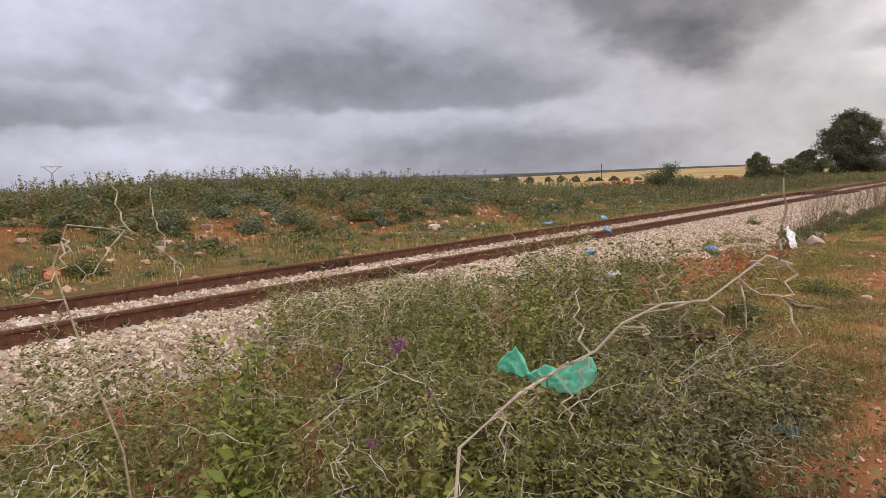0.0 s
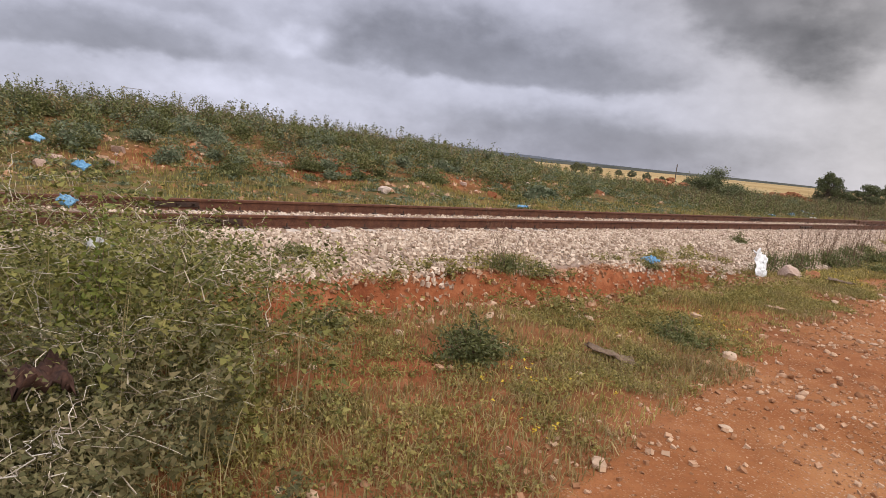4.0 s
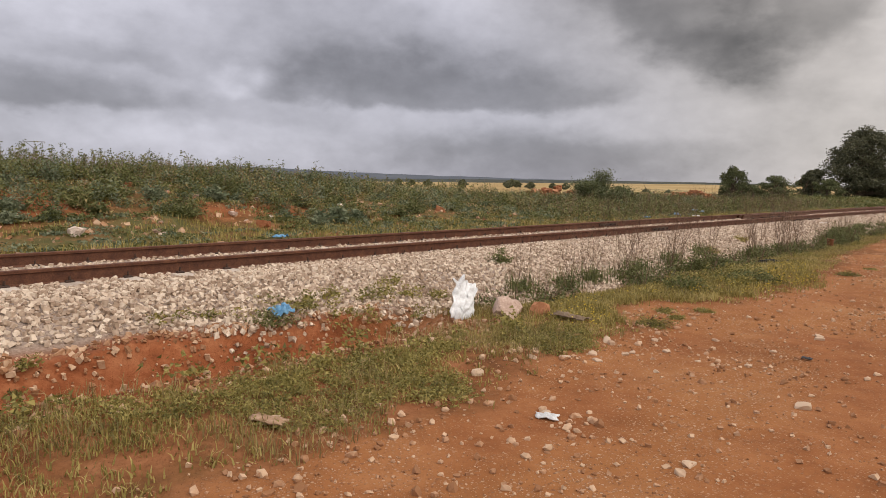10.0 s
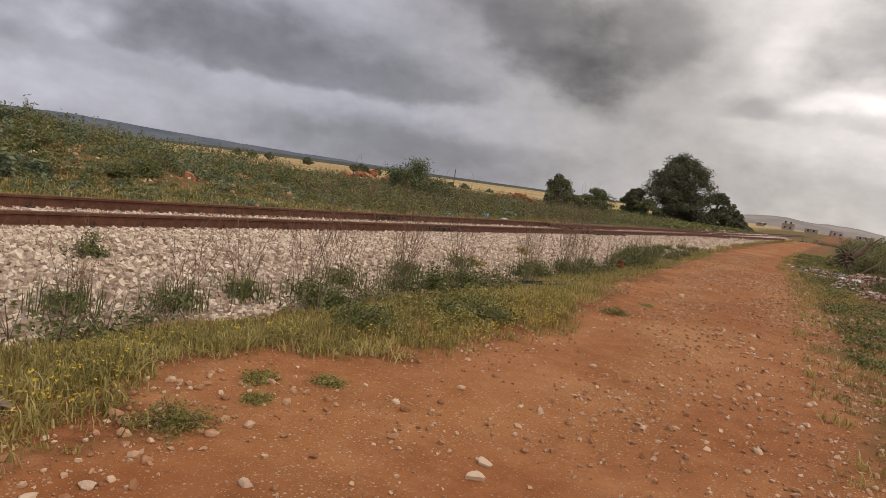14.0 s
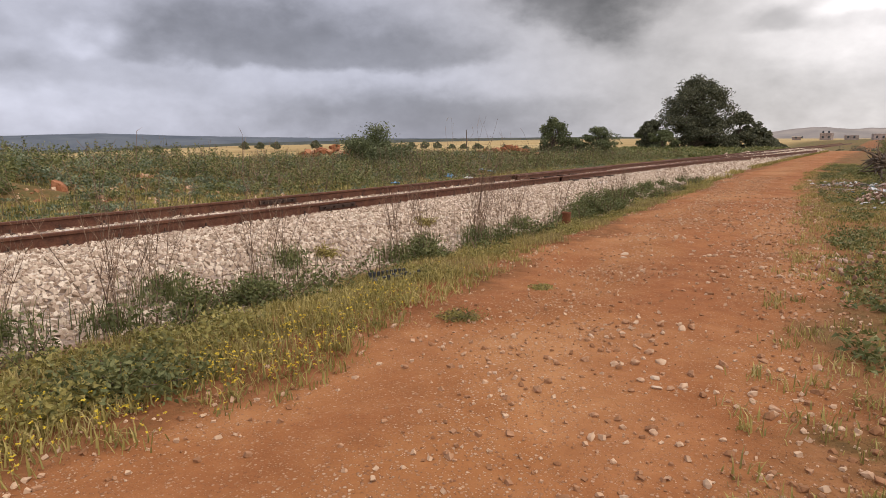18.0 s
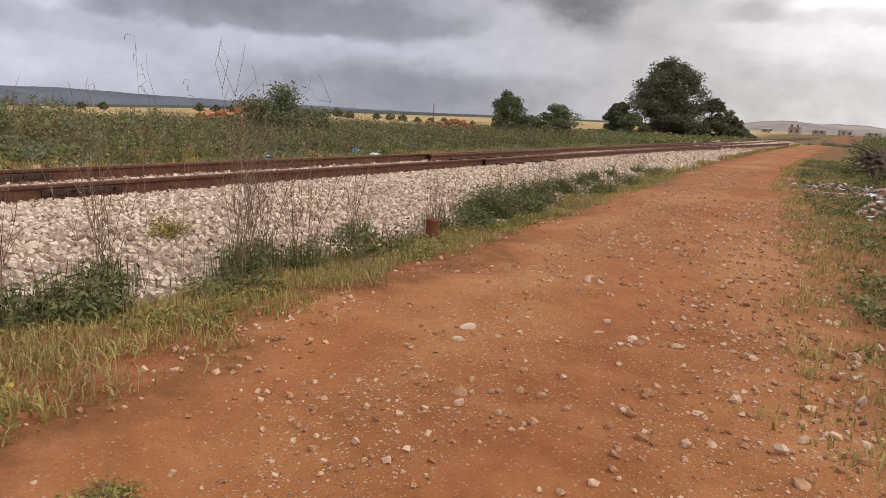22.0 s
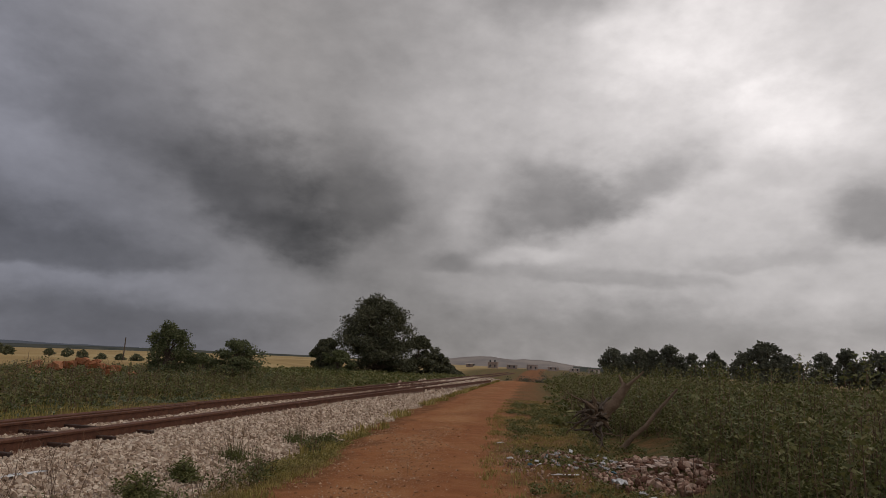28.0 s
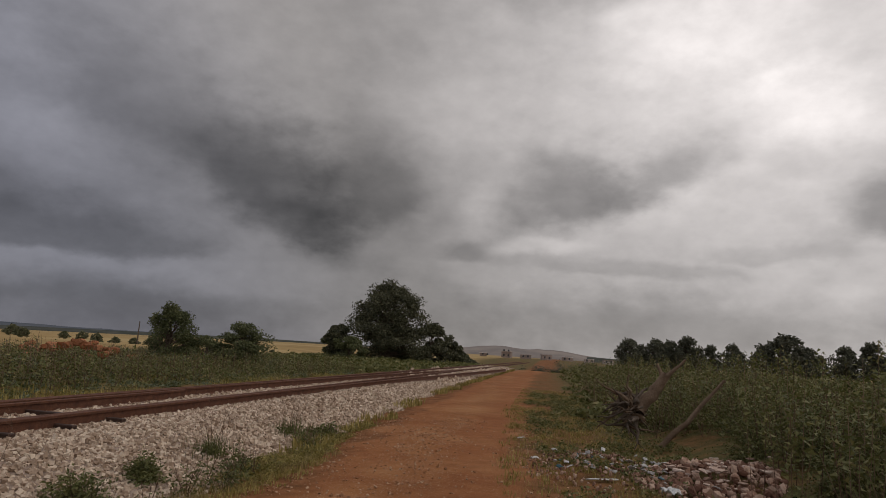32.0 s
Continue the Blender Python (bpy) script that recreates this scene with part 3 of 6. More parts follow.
def zones(x, y):
    """Shares of trodden road, weedy soil and ripe field."""
    u = x - rail_x(y)
    rl, rr = road_left(y), road_right(y)
    n = 0.35 * value_noise(x, y, 1.0, 31) + 0.2 * value_noise(x, y, 0.33, 32)
    road = step(-0.15, 0.15, x - rl + n) * (1 - step(-0.2, 0.5, x - rr + n)) * (1 - step(98, 108, y))
    ditch = step(2.25, 2.5, u + 0.5 * n) * (1 - step(4.0, 4.4, u + n * 0.6)) * (1 - step(15.8, 17.2, y))
    bare = step(-5.0, -6.2, u) * (1 - step(-10.5, -12.5, u)) * (1 - step(19, 25, y))
    soil = (1 - road) * (1 - ditch) * np.where(u < -1.9, 0.9 + 0.6 * n - bare * (0.18 + 0.8 * value_noise(x, y, 1.6, 33)), 0.35)
    soil = np.where((u > 4) & (x < rl), np.clip(0.34 + 0.8 * n, 0, 1) * (1 - road) * (1 - ditch), soil)
    soil = np.where(x > rr, np.clip(0.55 + 0.35 * step(0.8, 2.2, x - rr) + 0.5 * n, 0, 1) * (1 - road), soil)
    field = step(18, 27, -u + 4 * n) * step(10, 40, y - 0.0 * x + 30) + step(90, 120, np.abs(x))
    return np.clip(road, 0, 1), np.clip(soil, 0, 1), np.clip(field, 0, 1)


def grow(a, b, n):
    return a + np.sign(b - a) * (np.geomspace(1, abs(b - a) + 1, n) - 1)


gx = np.unique(np.concatenate([grow(-16, -4600, 26), np.arange(-16, -3, 0.25), np.arange(-3, 11, 0.125), np.arange(11, 16, 0.25), grow(16, 4600, 26)]).round(4))
gy = np.unique(np.concatenate([grow(-6, -4600, 20), np.arange(-6, 50, 0.17), np.arange(50, 110, 0.8), grow(110, 4600, 26)]).round(4))
GX, GY = np.meshgrid(gx, gy, indexing="ij")
GV = np.stack([GX, GY, ground_z(GX, GY)], -1).reshape(-1, 3)
nx, ny = len(gx), len(gy)
qi = (np.arange(nx - 1)[:, None] * ny + np.arange(ny - 1)[None]).ravel()
GF = np.stack([qi, qi + ny, qi + ny + 1, qi + 1], 1)
ground = tagged(new("ground", mesh_of("ground", GV, GF, M["ground"], True)), "red earth ground with a dirt road, weedy verges and a ripe plain", "ground", kind="structure")
zr, zs, zf = zones(GV[:, 0], GV[:, 1])
under = ((GV[:, 0] - rail_x(GV[:, 1])) > -2.2) * (GV[:, 1] < 112) * (1 - step(-0.35, -0.05, GV[:, 0] - rail_x(GV[:, 1]) - np.interp(GV[:, 1], [-20, 8, 12, 16.2, 18, 20, 31, 40, 50, 70, 120], [2.4, 2.6, 2.6, 2.65, 3.35, 3.45, 3.2, 2.55, 1.9, 1.5, 1.3])))
ground.data.attributes.new("bed", "FLOAT", "POINT").data.foreach_set("value", under.astype(np.float32))
rut = GV[:, 0] - road_left(GV[:, 1]) + 0.25 * value_noise(GV[:, 0], GV[:, 1], 3.0, 35)
patch = 0.5 * value_noise(GV[:, 0], GV[:, 1], 1.4, 36) + 0.3 * value_noise(GV[:, 0], GV[:, 1], 0.45, 37)
gravel = np.clip(0.12 + np.exp(-(((rut - 1.05) / 0.42) ** 2)) + np.exp(-(((rut - 2.75) / 0.5) ** 2)) + 0.5 * np.exp(-(((rut + 0.1) / 0.3) ** 2)) + 0.7 * patch, 0, 1)
ground.data.attributes.new("gravel", "FLOAT", "POINT").data.foreach_set("value", gravel.astype(np.float32))
layer = ground.data.color_attributes.new("zones", "FLOAT_COLOR", "POINT")
layer.data.foreach_set("color", np.stack([zr, zs, zf, np.ones(len(zr))], 1).astype(np.float32).ravel())


# ---- rails ----
def tube(points, r0, r1, sides=4):
    """A tapering tube along a line of points."""
    P = np.asarray(points, float)
    n = len(P)
    d = np.gradient(P, axis=0)
    d /= np.linalg.norm(d, axis=1, keepdims=True) + 1e-9
    ref = np.where(np.abs(d[:, 2:3]) > 0.9, [[1.0, 0, 0]], [[0, 0, 1.0]])
    a = np.cross(d, ref)
    a /= np.linalg.norm(a, axis=1, keepdims=True) + 1e-9
    b = np.cross(d, a)
    r = np.linspace(r0, r1, n)[:, None]
    V = np.concatenate([P + r * (math.cos(2 * math.pi * k / sides) * a + math.sin(2 * math.pi * k / sides) * b) for k in range(sides)])
    i = np.arange(n - 1)
    F = np.concatenate([np.stack([k * n + i, k * n + i + 1, ((k + 1) % sides) * n + i + 1, ((k + 1) % sides) * n + i], 1) for k in range(sides)])
    return V, F


def box(x0, x1, y0, y1, z0, z1, bev=0.0):
    """A block with its upper edges cut back by bev."""
    lo = [(x0, y0, z0), (x1, y0, z0), (x1, y1, z0), (x0, y1, z0)]
    mid = [(x0, y0, z1 - bev), (x1, y0, z1 - bev), (x1, y1, z1 - bev), (x0, y1, z1 - bev)]
    up = [(x0 + bev, y0 + bev, z1), (x1 - bev, y0 + bev, z1), (x1 - bev, y1 - bev, z1), (x0 + bev, y1 - bev, z1)]
    F = [(0, 3, 2, 1), (8, 9, 10, 11)]
    for k in (0, 4):
        F += [(k + i, k + (i + 1) % 4, k + 4 + (i + 1) % 4, k + 4 + i) for i in range(4)]
    return np.array(lo + mid + up), np.array(F)


PROFILE = np.array([(-0.068, -0.172), (0.068, -0.172), (0.068, -0.159), (0.014, -0.142), (0.009, -0.045), (0.034, -0.034), (0.035, -0.006), (0.028, 0.0), (-0.028, 0.0), (-0.035, -0.006), (-0.034, -0.034), (-0.009, -0.045), (-0.014, -0.142), (-0.068, -0.159)])


def rail_mesh(xs, ys, name, mat):
    """The rail's section swept along a line in the plan."""
    xs, ys = np.asarray(xs, float), np.asarray(ys, float)
    n, k = len(xs), len(PROFILE)
    V = np.stack([np.stack([xs + px, ys, np.full(n, pz)], 1) for px, pz in PROFILE], 1).reshape(-1, 3)
    i, j = np.meshgrid(np.arange(n - 1), np.arange(k), indexing="ij")
    a, b = i * k + j, i * k + (j + 1) % k
    F = np.stack([a, b, b + k, a + k], -1).reshape(-1, 4)
    g = Geo().add(V, F)
    g.add(V[:k], np.array([(0, j, j + 1) for j in range(1, k - 1)]))
    return g.mesh(name, mat)


track = tagged(new("railway_track"), "rusted single railway track on pale ballast", "railway track")
BREAKS = [-30, -8.2, 9.8, 27.8, 45.8, 63.8, 81.8, 170]
for side, off in (("near", 0.0), ("far", -GAUGE)):
    for a, b in zip(BREAKS, BREAKS[1:]):
        ys = np.linspace(a + 0.006, b - 0.006, 16)
        r = part("rail", rail_mesh(rail_x(ys) + off, ys, "rail", M["rust"]), None, track, "rust-brown steel rail")
    for b in (-8.2, 9.8, 27.8, 45.8):
        g = Geo()
        for s in (1, -1):
            v, f = box(0.012, 0.032, -0.42, 0.42, -0.118, -0.05, 0.006)
            v[:, 0] *= s
            g.add(v + (off + rail_x(b), b, 0), f)
            for yb in (-0.33, -0.11, 0.11, 0.33):
                v, f = tube([(0.03 * s, yb, -0.084), (0.055 * s, yb, -0.084)], 0.017, 0.017, 6)
                g.add(v + (off + rail_x(b), b, 0), f)
        part("fishplate", g, M["rust_dark"], track, "dark bolted joint plates")
# the turnout further on
ys = np.linspace(36.5, 84, 60)
swing = 0.0011 * np.clip(ys - 36.5, 0, 22) ** 2 + 0.048 * np.clip(ys - 58.5, 0, None)
part("turnout_rail", rail_mesh(0.075 + swing * 0.9, ys, "turnout_rail", M["rust"]), None, track, "diverging turnout rail")
part("turnout_rail", rail_mesh(-GAUGE + 0.09 + swing * 0.9, ys, "turnout_rail", M["rust"]), None, track, "diverging turnout rail")
g = Geo()
for yb in np.arange(37.0, 40.5, 0.9):
    g.add(*box(-GAUGE - 0.35, 0.35, yb - 0.04, yb + 0.04, -0.16, -0.10, 0.01))
part("switch_bar", g, M["rust_dark"], track)
part("check_rail", rail_mesh(np.full(12, -1.16), np.linspace(36.2, 43.5, 12), "check_rail", M["rust"]), None, track, "short check rail inside the track")

sl_v, sl_f = box(-GAUGE - 0.50, 0.43, -0.12, 0.12, -0.37, -0.160, 0.02)
sleeper_mesh = Geo().add(sl_v, sl_f).mesh("sleeper", M["sleeper"])
clip_geo = Geo()
clip_geo.add(*box(0.045, 0.115, -0.045, 0.045, -0.172, -0.138, 0.01))
v, f = tube([(0.082, 0, -0.15), (0.082, 0, -0.092)], 0.014, 0.012, 6)
clip_geo.add(v, f)
clip_mesh = clip_geo.mesh("rail_clip", M["rust_dark"])
for k, yb in enumerate(np.arange(-3.0, 70, 0.6)):
    s = part("sleeper", sleeper_mesh, None, track)
    s.location = (float(rail_x(yb)) + random.uniform(-0.03, 0.03), yb, random.uniform(-0.006, 0.006))
    if 4 < yb < 46:
        for off in (0.0, -GAUGE):
            for turn in (0, 180):
                c = part("rail_clip", clip_mesh, None, s)
                c.matrix_basis = pose(off - s.location.x + float(rail_x(yb)), 0, 0, 0, 0, turn)


# ---- ballast ----
phi = (1 + 5**0.5) / 2
ICO_V = np.array([(-1, phi, 0), (1, phi, 0), (-1, -phi, 0), (1, -phi, 0), (0, -1, phi), (0, 1, phi), (0, -1, -phi), (0, 1, -phi), (phi, 0, -1), (phi, 0, 1), (-phi, 0, -1), (-phi, 0, 1)]) / math.hypot(1, phi)
ICO_F = np.array([(0, 11, 5), (0, 5, 1), (0, 1, 7), (0, 7, 10), (0, 10, 11), (1, 5, 9), (5, 11, 4), (11, 10, 2), (10, 7, 6), (7, 1, 8), (3, 9, 4), (3, 4, 2), (3, 2, 6), (3, 6, 8), (3, 8, 9), (4, 9, 5), (2, 4, 11), (6, 2, 10), (8, 6, 7), (9, 8, 1)])


def stone_shape(seed, flat=0.75):
    """An angular broken stone of about unit radius."""
    r = np.random.default_rng(seed)
    v = ICO_V * r.uniform(0.72, 1.25, (12, 1)) * np.array([r.uniform(0.85, 1.3), r.uniform(0.75, 1.0), r.uniform(flat * 0.7, flat * 1.1)])
    for _ in range(3):
        n = r.normal(size=3)
        n /= np.linalg.norm(n)
        d = v @ n
        v -= np.outer(np.clip(d - r.uniform(0.45, 0.7), 0, None), n)
    return v


CUBE_F = np.array([(0, 2, 3), (0, 3, 1), (4, 5, 7), (4, 7, 6), (0, 1, 5), (0, 5, 4), (2, 6, 7), (2, 7, 3), (0, 4, 6), (0, 6, 2), (1, 3, 7), (1, 7, 5)])
CORNERS = np.array([(i, j, k) for i in (-1, 1) for j in (-1, 1) for k in (-1, 1)]) * 0.62
CHIPS = np.array([CORNERS * (r.uniform(1.0, 1.35), r.uniform(0.8, 1.1), r.uniform(0.65, 0.95)) * r.uniform(0.72, 1.15, (8, 1)) + r.normal(0, 0.10, (8, 3)) for r in (np.random.default_rng(300 + k) for k in range(40))])
SHAPES = np.array([stone_shape(100 + k) for k in range(24)])


def turns(n, r, tilt=math.pi):
    """Random turn matrices."""
    a, b, c = r.uniform(0, 2 * math.pi, n), r.uniform(-tilt, tilt, n), r.uniform(-tilt, tilt, n)
    ca, sa, cb, sb, cc, sc = np.cos(a), np.sin(a), np.cos(b), np.sin(b), np.cos(c), np.sin(c)
    z = np.zeros(n)
    o = np.ones(n)
    Rz = np.stack([np.stack([ca, -sa, z], 1), np.stack([sa, ca, z], 1), np.stack([z, z, o], 1)], 1)
    Ry = np.stack([np.stack([cb, z, sb], 1), np.stack([z, o, z], 1), np.stack([-sb, z, cb], 1)], 1)
    Rx = np.stack([np.stack([o, z, z], 1), np.stack([z, cc, -sc], 1), np.stack([z, sc, cc], 1)], 1)
    return Rz @ Ry @ Rx


def scatter_stones(P, size, r, tilt=math.pi, chips=False):
    """Stones of the given radii at the given places, as one pile of triangles."""
    n = len(P)
    shapes, faces = (CHIPS, CUBE_F) if chips else (SHAPES, ICO_F)
    S = shapes[r.integers(0, len(shapes), n)] * np.asarray(size)[:, None, None]
    V = np.einsum("nij,nkj->nki", turns(n, r, tilt), S) + P[:, None]
    F = faces[None] + (np.arange(n) * shapes.shape[1])[:, None, None]
    return V.reshape(-1, 3), F.reshape(-1, 3)


def jittered(x0, x1, y0, y1, gap, r):
    X, Y = np.meshgrid(np.arange(x0, x1, gap), np.arange(y0, y1, gap), indexing="ij")
    return (X + r.uniform(-0.5, 0.5, X.shape) * gap).ravel(), (Y + r.uniform(-0.5, 0.5, Y.shape) * gap).ravel()


def ballast_foot(y):
    return np.interp(y, [-20, 8, 12, 16.2, 18, 20, 31, 40, 50, 70, 120], [2.4, 2.6, 2.6, 2.65, 3.35, 3.45, 3.2, 2.55, 1.9, 1.5, 1.3])


bed = tagged(new("ballast_bed"), "pale crushed-stone ballast heaped along the rails", "ballast", kind="structure")
piles = Geo()
for y0, y1, gap, size in ((6.0, 17.0, 0.046, 0.031), (17.0, 40.0, 0.046, 0.030), (40.0, 44.0, 0.055, 0.036), (44.0, 60.0, 0.072, 0.046), (60.0, 110.0, 0.18, 0.11), (-2.0, 6.0, 0.056, 0.034)):
    x, y = jittered(-2.3, 3.7, y0, y1, gap, rng)
    u = x - rail_x(y)
    edge = ballast_foot(y) - 0.35 * value_noise(x, y, 0.8, 41) - rng.uniform(0, 0.30, len(x)) * rng.uniform(0, 1, len(x))
    keep = (u < edge) & (u > -2.15 + 0.2 * value_noise(x, y, 0.7, 42))
    for off in (0.0, -GAUGE):
        keep &= np.abs(u - off) > 0.085
    keep &= ~((u > 0.08) & (u < 0.43) & (y < 16.5) & (np.abs((y + 3.3) % 0.6 - 0.3) < 0.13))
    dense = np.where(u > 0.35, 1.0, np.where(u < -0.1, 0.35, 0.9))
    keep &= rng.random(len(x)) < dense
    x, y, u = x[keep], y[keep], u[keep]
    s = size * rng.uniform(0.6, 1.25, len(x))
    z = ground_z(x, y) + s * rng.uniform(0.0, 0.9, len(x)) - 0.01
    z = np.where((u > -GAUGE - 0.6) & (u < 0.45), np.minimum(z, -0.150 - 0.2 * s), z)
    piles.add(*scatter_stones(np.stack([x, y, z], 1), s, rng, math.pi, True))
part("loose_ballast", piles, M["ballast"], bed, "heaped angular pale stones")
bed.children[0]["kind"] = "stuff"
stone_meshes = [mesh_of("ballast_stone", SHAPES[k] * 0.034, ICO_F, M["ballast"]) for k in range(8)]
for k in range(300):
    yb = rng.uniform(21, 31)
    xb = rng.uniform(1.4, 3.0)
    o = part("ballast_stone", stone_meshes[k % 8], None, bed)
    o.matrix_basis = pose(xb, yb, float(ground_z(xb, yb)) + 0.025, *(rng.uniform(0, 360, 3)))
    o.scale = [rng.uniform(0.7, 1.25)] * 3


# ---- plants ----
def blades(P, h, w, r, lean=0.35, bend=0.5):
    """Grass blades of three triangles each at the places P."""
    n = len(P)
    a, l = r.uniform(0, 2 * math.pi, n), r.normal(0, lean, n)
    side = np.stack([np.cos(a), np.sin(a), np.zeros(n)], 1) * np.asarray(w)[:, None]
    fwd = np.stack([-np.sin(a), np.cos(a), np.zeros(n)], 1)
    h = np.asarray(h)[:, None]
    up = np.array([[0, 0, 1.0]])
    mid = P + h * (0.55 * up + 0.35 * l[:, None] * fwd)
    tip = P + h * ((1 - bend * np.abs(l)[:, None] * 0.5) * up + 1.0 * l[:, None] * fwd)
    V = np.stack([P - side, P + side, mid - side * 0.7, mid + side * 0.7, tip], 1).reshape(-1, 3)
    F = (np.array([(0, 1, 3), (0, 3, 2), (2, 3, 4)])[None] + (np.arange(n) * 5)[:, None, None]).reshape(-1, 3)
    return V, F


def leaves(P, size, r, tilt=1.2, long=2.2):
    """Small pointed leaves of two triangles each, turned every way."""
    n = len(P)
    base = np.array([(0, 0, 0), (0.5, 0.38 * long, 0.06), (0, long, 0), (-0.5, 0.38 * long, 0.06)]) / long
    S = base[None] * np.asarray(size)[:, None, None]
    V = np.einsum("nij,nkj->nki", turns(n, r, tilt), S) + P[:, None]
    F = (np.array([(0, 1, 2), (0, 2, 3)])[None] + (np.arange(n) * 4)[:, None, None]).reshape(-1, 3)
    return V.reshape(-1, 3), F


def flecks(P, size, r, tilt=1.2):
    """Leaves of one triangle each, for plants that stay farther off."""
    n = len(P)
    base = np.array([(-0.32, 0, 0), (0.32, 0.1, 0.05), (0, 1.0, 0)])
    S = base[None] * np.asarray(size)[:, None, None]
    V = np.einsum("nij,nkj->nki", turns(n, r, tilt), S) + P[:, None]
    return V.reshape(-1, 3), np.arange(n * 3).reshape(-1, 3)


def on_ground(x, y, lift=0.0):
    return np.stack([x, y, ground_z(x, y) + lift], 1)


def herb(P, height, spread, r, geo, stems=None, count=26, leaf=0.05, shape=leaves):
    """Leafy weeds at the places P: leaves up and round a handful of stems each."""
    n = len(P)
    t = r.uniform(0.05, 1.0, (n, count))
    a = r.uniform(0, 2 * math.pi, (n, count))
    rad = np.asarray(spread)[:, None] * np.sqrt(r.uniform(0.02, 1, (n, count))) * (0.55 + 0.6 * t)
    X = P[:, None, 0] + rad * np.cos(a)
    Y = P[:, None, 1] + rad * np.sin(a)
    Z = P[:, None, 2] + np.asarray(height)[:, None] * t * (1 - 0.35 * (rad / np.asarray(spread)[:, None]) ** 2)
    Q = np.stack([X, Y, Z], -1).reshape(-1, 3)
    geo.add(*shape(Q, leaf * r.uniform(0.6, 1.5, len(Q)), r))
    if stems is not None:
        k = 4
        a = r.uniform(0, 2 * math.pi, (n, k))
        tip = np.stack([P[:, None, 0] + np.asarray(spread)[:, None] * 0.7 * np.cos(a), P[:, None, 1] + np.asarray(spread)[:, None] * 0.7 * np.sin(a), P[:, None, 2] + np.asarray(height)[:, None] * r.uniform(0.7, 1.12, (n, k))], -1).reshape(-1, 3)
        root = np.repeat(P, k, 0)
        sticks(root, tip, 0.004, geo=stems)


def sticks(A, B, width, geo):
    """Thin three-sided sticks from A to B."""
    A, B = np.asarray(A, float), np.asarray(B, float)
    n = len(A)
    d = B - A
    d /= np.linalg.norm(d, axis=1, keepdims=True) + 1e-9
    ref = np.where(np.abs(d[:, 2:3]) > 0.9, [[1.0, 0, 0]], [[0, 0, 1.0]])
    a = np.cross(d, ref)
    a /= np.linalg.norm(a, axis=1, keepdims=True) + 1e-9
    b = np.cross(d, a)
    w = np.broadcast_to(np.asarray(width, float), (n,))[:, None]
    ring = [a, -0.5 * a + 0.87 * b, -0.5 * a - 0.87 * b]
    V = np.stack([A + w * q for q in ring] + [B + 0.6 * w * q for q in ring], 1).reshape(-1, 3)
    F = np.array([(0, 1, 4), (0, 4, 3), (1, 2, 5), (1, 5, 4), (2, 0, 3), (2, 3, 5)])
    geo.add(V, (F[None] + (np.arange(n) * 6)[:, None, None]).reshape(-1, 3))


def stuff(name, geo, mat, label, category):
    return tagged(part(name, geo, mat), label, category, kind="stuff")


# verge grass between ballast and road
def strip(n, y0, y1, lo, hi, r, patch=1.2, cut=-0.15, seed=51):
    y = r.uniform(y0, y1, n)
    f = r.uniform(0, 1, n)
    x = lo(y) + (hi(y) - lo(y)) * f
    keep = value_noise(x, y, patch, seed) + 0.5 * value_noise(x, y, patch * 0.35, seed + 1) > cut + 0.7 * step(0.6, 1.0, f)
    return x[keep], y[keep]


lo_edge = lambda y: np.where(y < 17, 4.05, ballast_foot(y) - 0.15)
hi_edge = lambda y: road_left(y) + 0.08
grass = Geo()
x, y = strip(56000, 6.5, 40, lo_edge, hi_edge, rng, 0.9, 0.0)
grass.add(*blades(on_ground(x, y), rng.uniform(0.015, 0.06, len(x)), rng.uniform(0.002, 0.0045, len(x)), rng, 0.6))
x, y = strip(30000, 7, 18.5, lambda y: 4.1 + 0 * y, lambda y: road_left(y) + 0.1, rng, 0.5, 0.08, 55)
grass.add(*blades(on_ground(x, y), rng.uniform(0.012, 0.055, len(x)), rng.uniform(0.002, 0.0045, len(x)), rng, 0.7))
x, y = strip(14000, 17, 34, lambda y: ballast_foot(y) - 0.1, lambda y: road_left(y) - 0.15, rng, 0.7, -0.3, 57)
grass.add(*blades(on_ground(x, y), rng.uniform(0.03, 0.11, len(x)), rng.uniform(0.002, 0.0045, len(x)), rng, 0.7))
for n, y0, y1, lo, hi, tall in ((1500, 17.6, 25.2, lambda y: ballast_foot(y) + 0.1, lambda y: road_left(y) + 0.05, 0.11), (1500, 17, 40, lambda y: ballast_foot(y) - 0.1, lambda y: road_left(y) + 0.08, 0.08), (900, 7, 17.5, lambda y: 4.05 + 0 * y, lambda y: road_left(y) + 0.08, 0.06), (900, 20, 50, lambda y: road_right(y) - 0.2, lambda y: road_right(y) + 2.2, 0.10)):
    y = rng.uniform(y0, y1, n)
    f = rng.uniform(0, 1, n)
    x = lo(y) + (hi(y) - lo(y)) * f
    k = rng.random(n) < 1.05 - 0.85 * step(0.55, 1.0, f)
    x, y = np.repeat(x[k], 16), np.repeat(y[k], 16)
    wide = np.repeat(rng.uniform(0.025, 0.08, k.sum()), 16)
    x, y = x + rng.normal(0, 1, len(x)) * wide, y + rng.normal(0, 1, len(y)) * wide
    grass.add(*blades(on_ground(x, y), rng.uniform(0.3, 1.0, len(x)) * tall, rng.uniform(0.003, 0.006, len(x)), rng, 0.8))
x, y = strip(16000, 40, 100, lo_edge, hi_edge, rng, 1.2, -0.1)
grass.add(*blades(on_ground(x, y), rng.uniform(0.06, 0.22, len(x)), rng.uniform(0.008, 0.016, len(x)), rng))
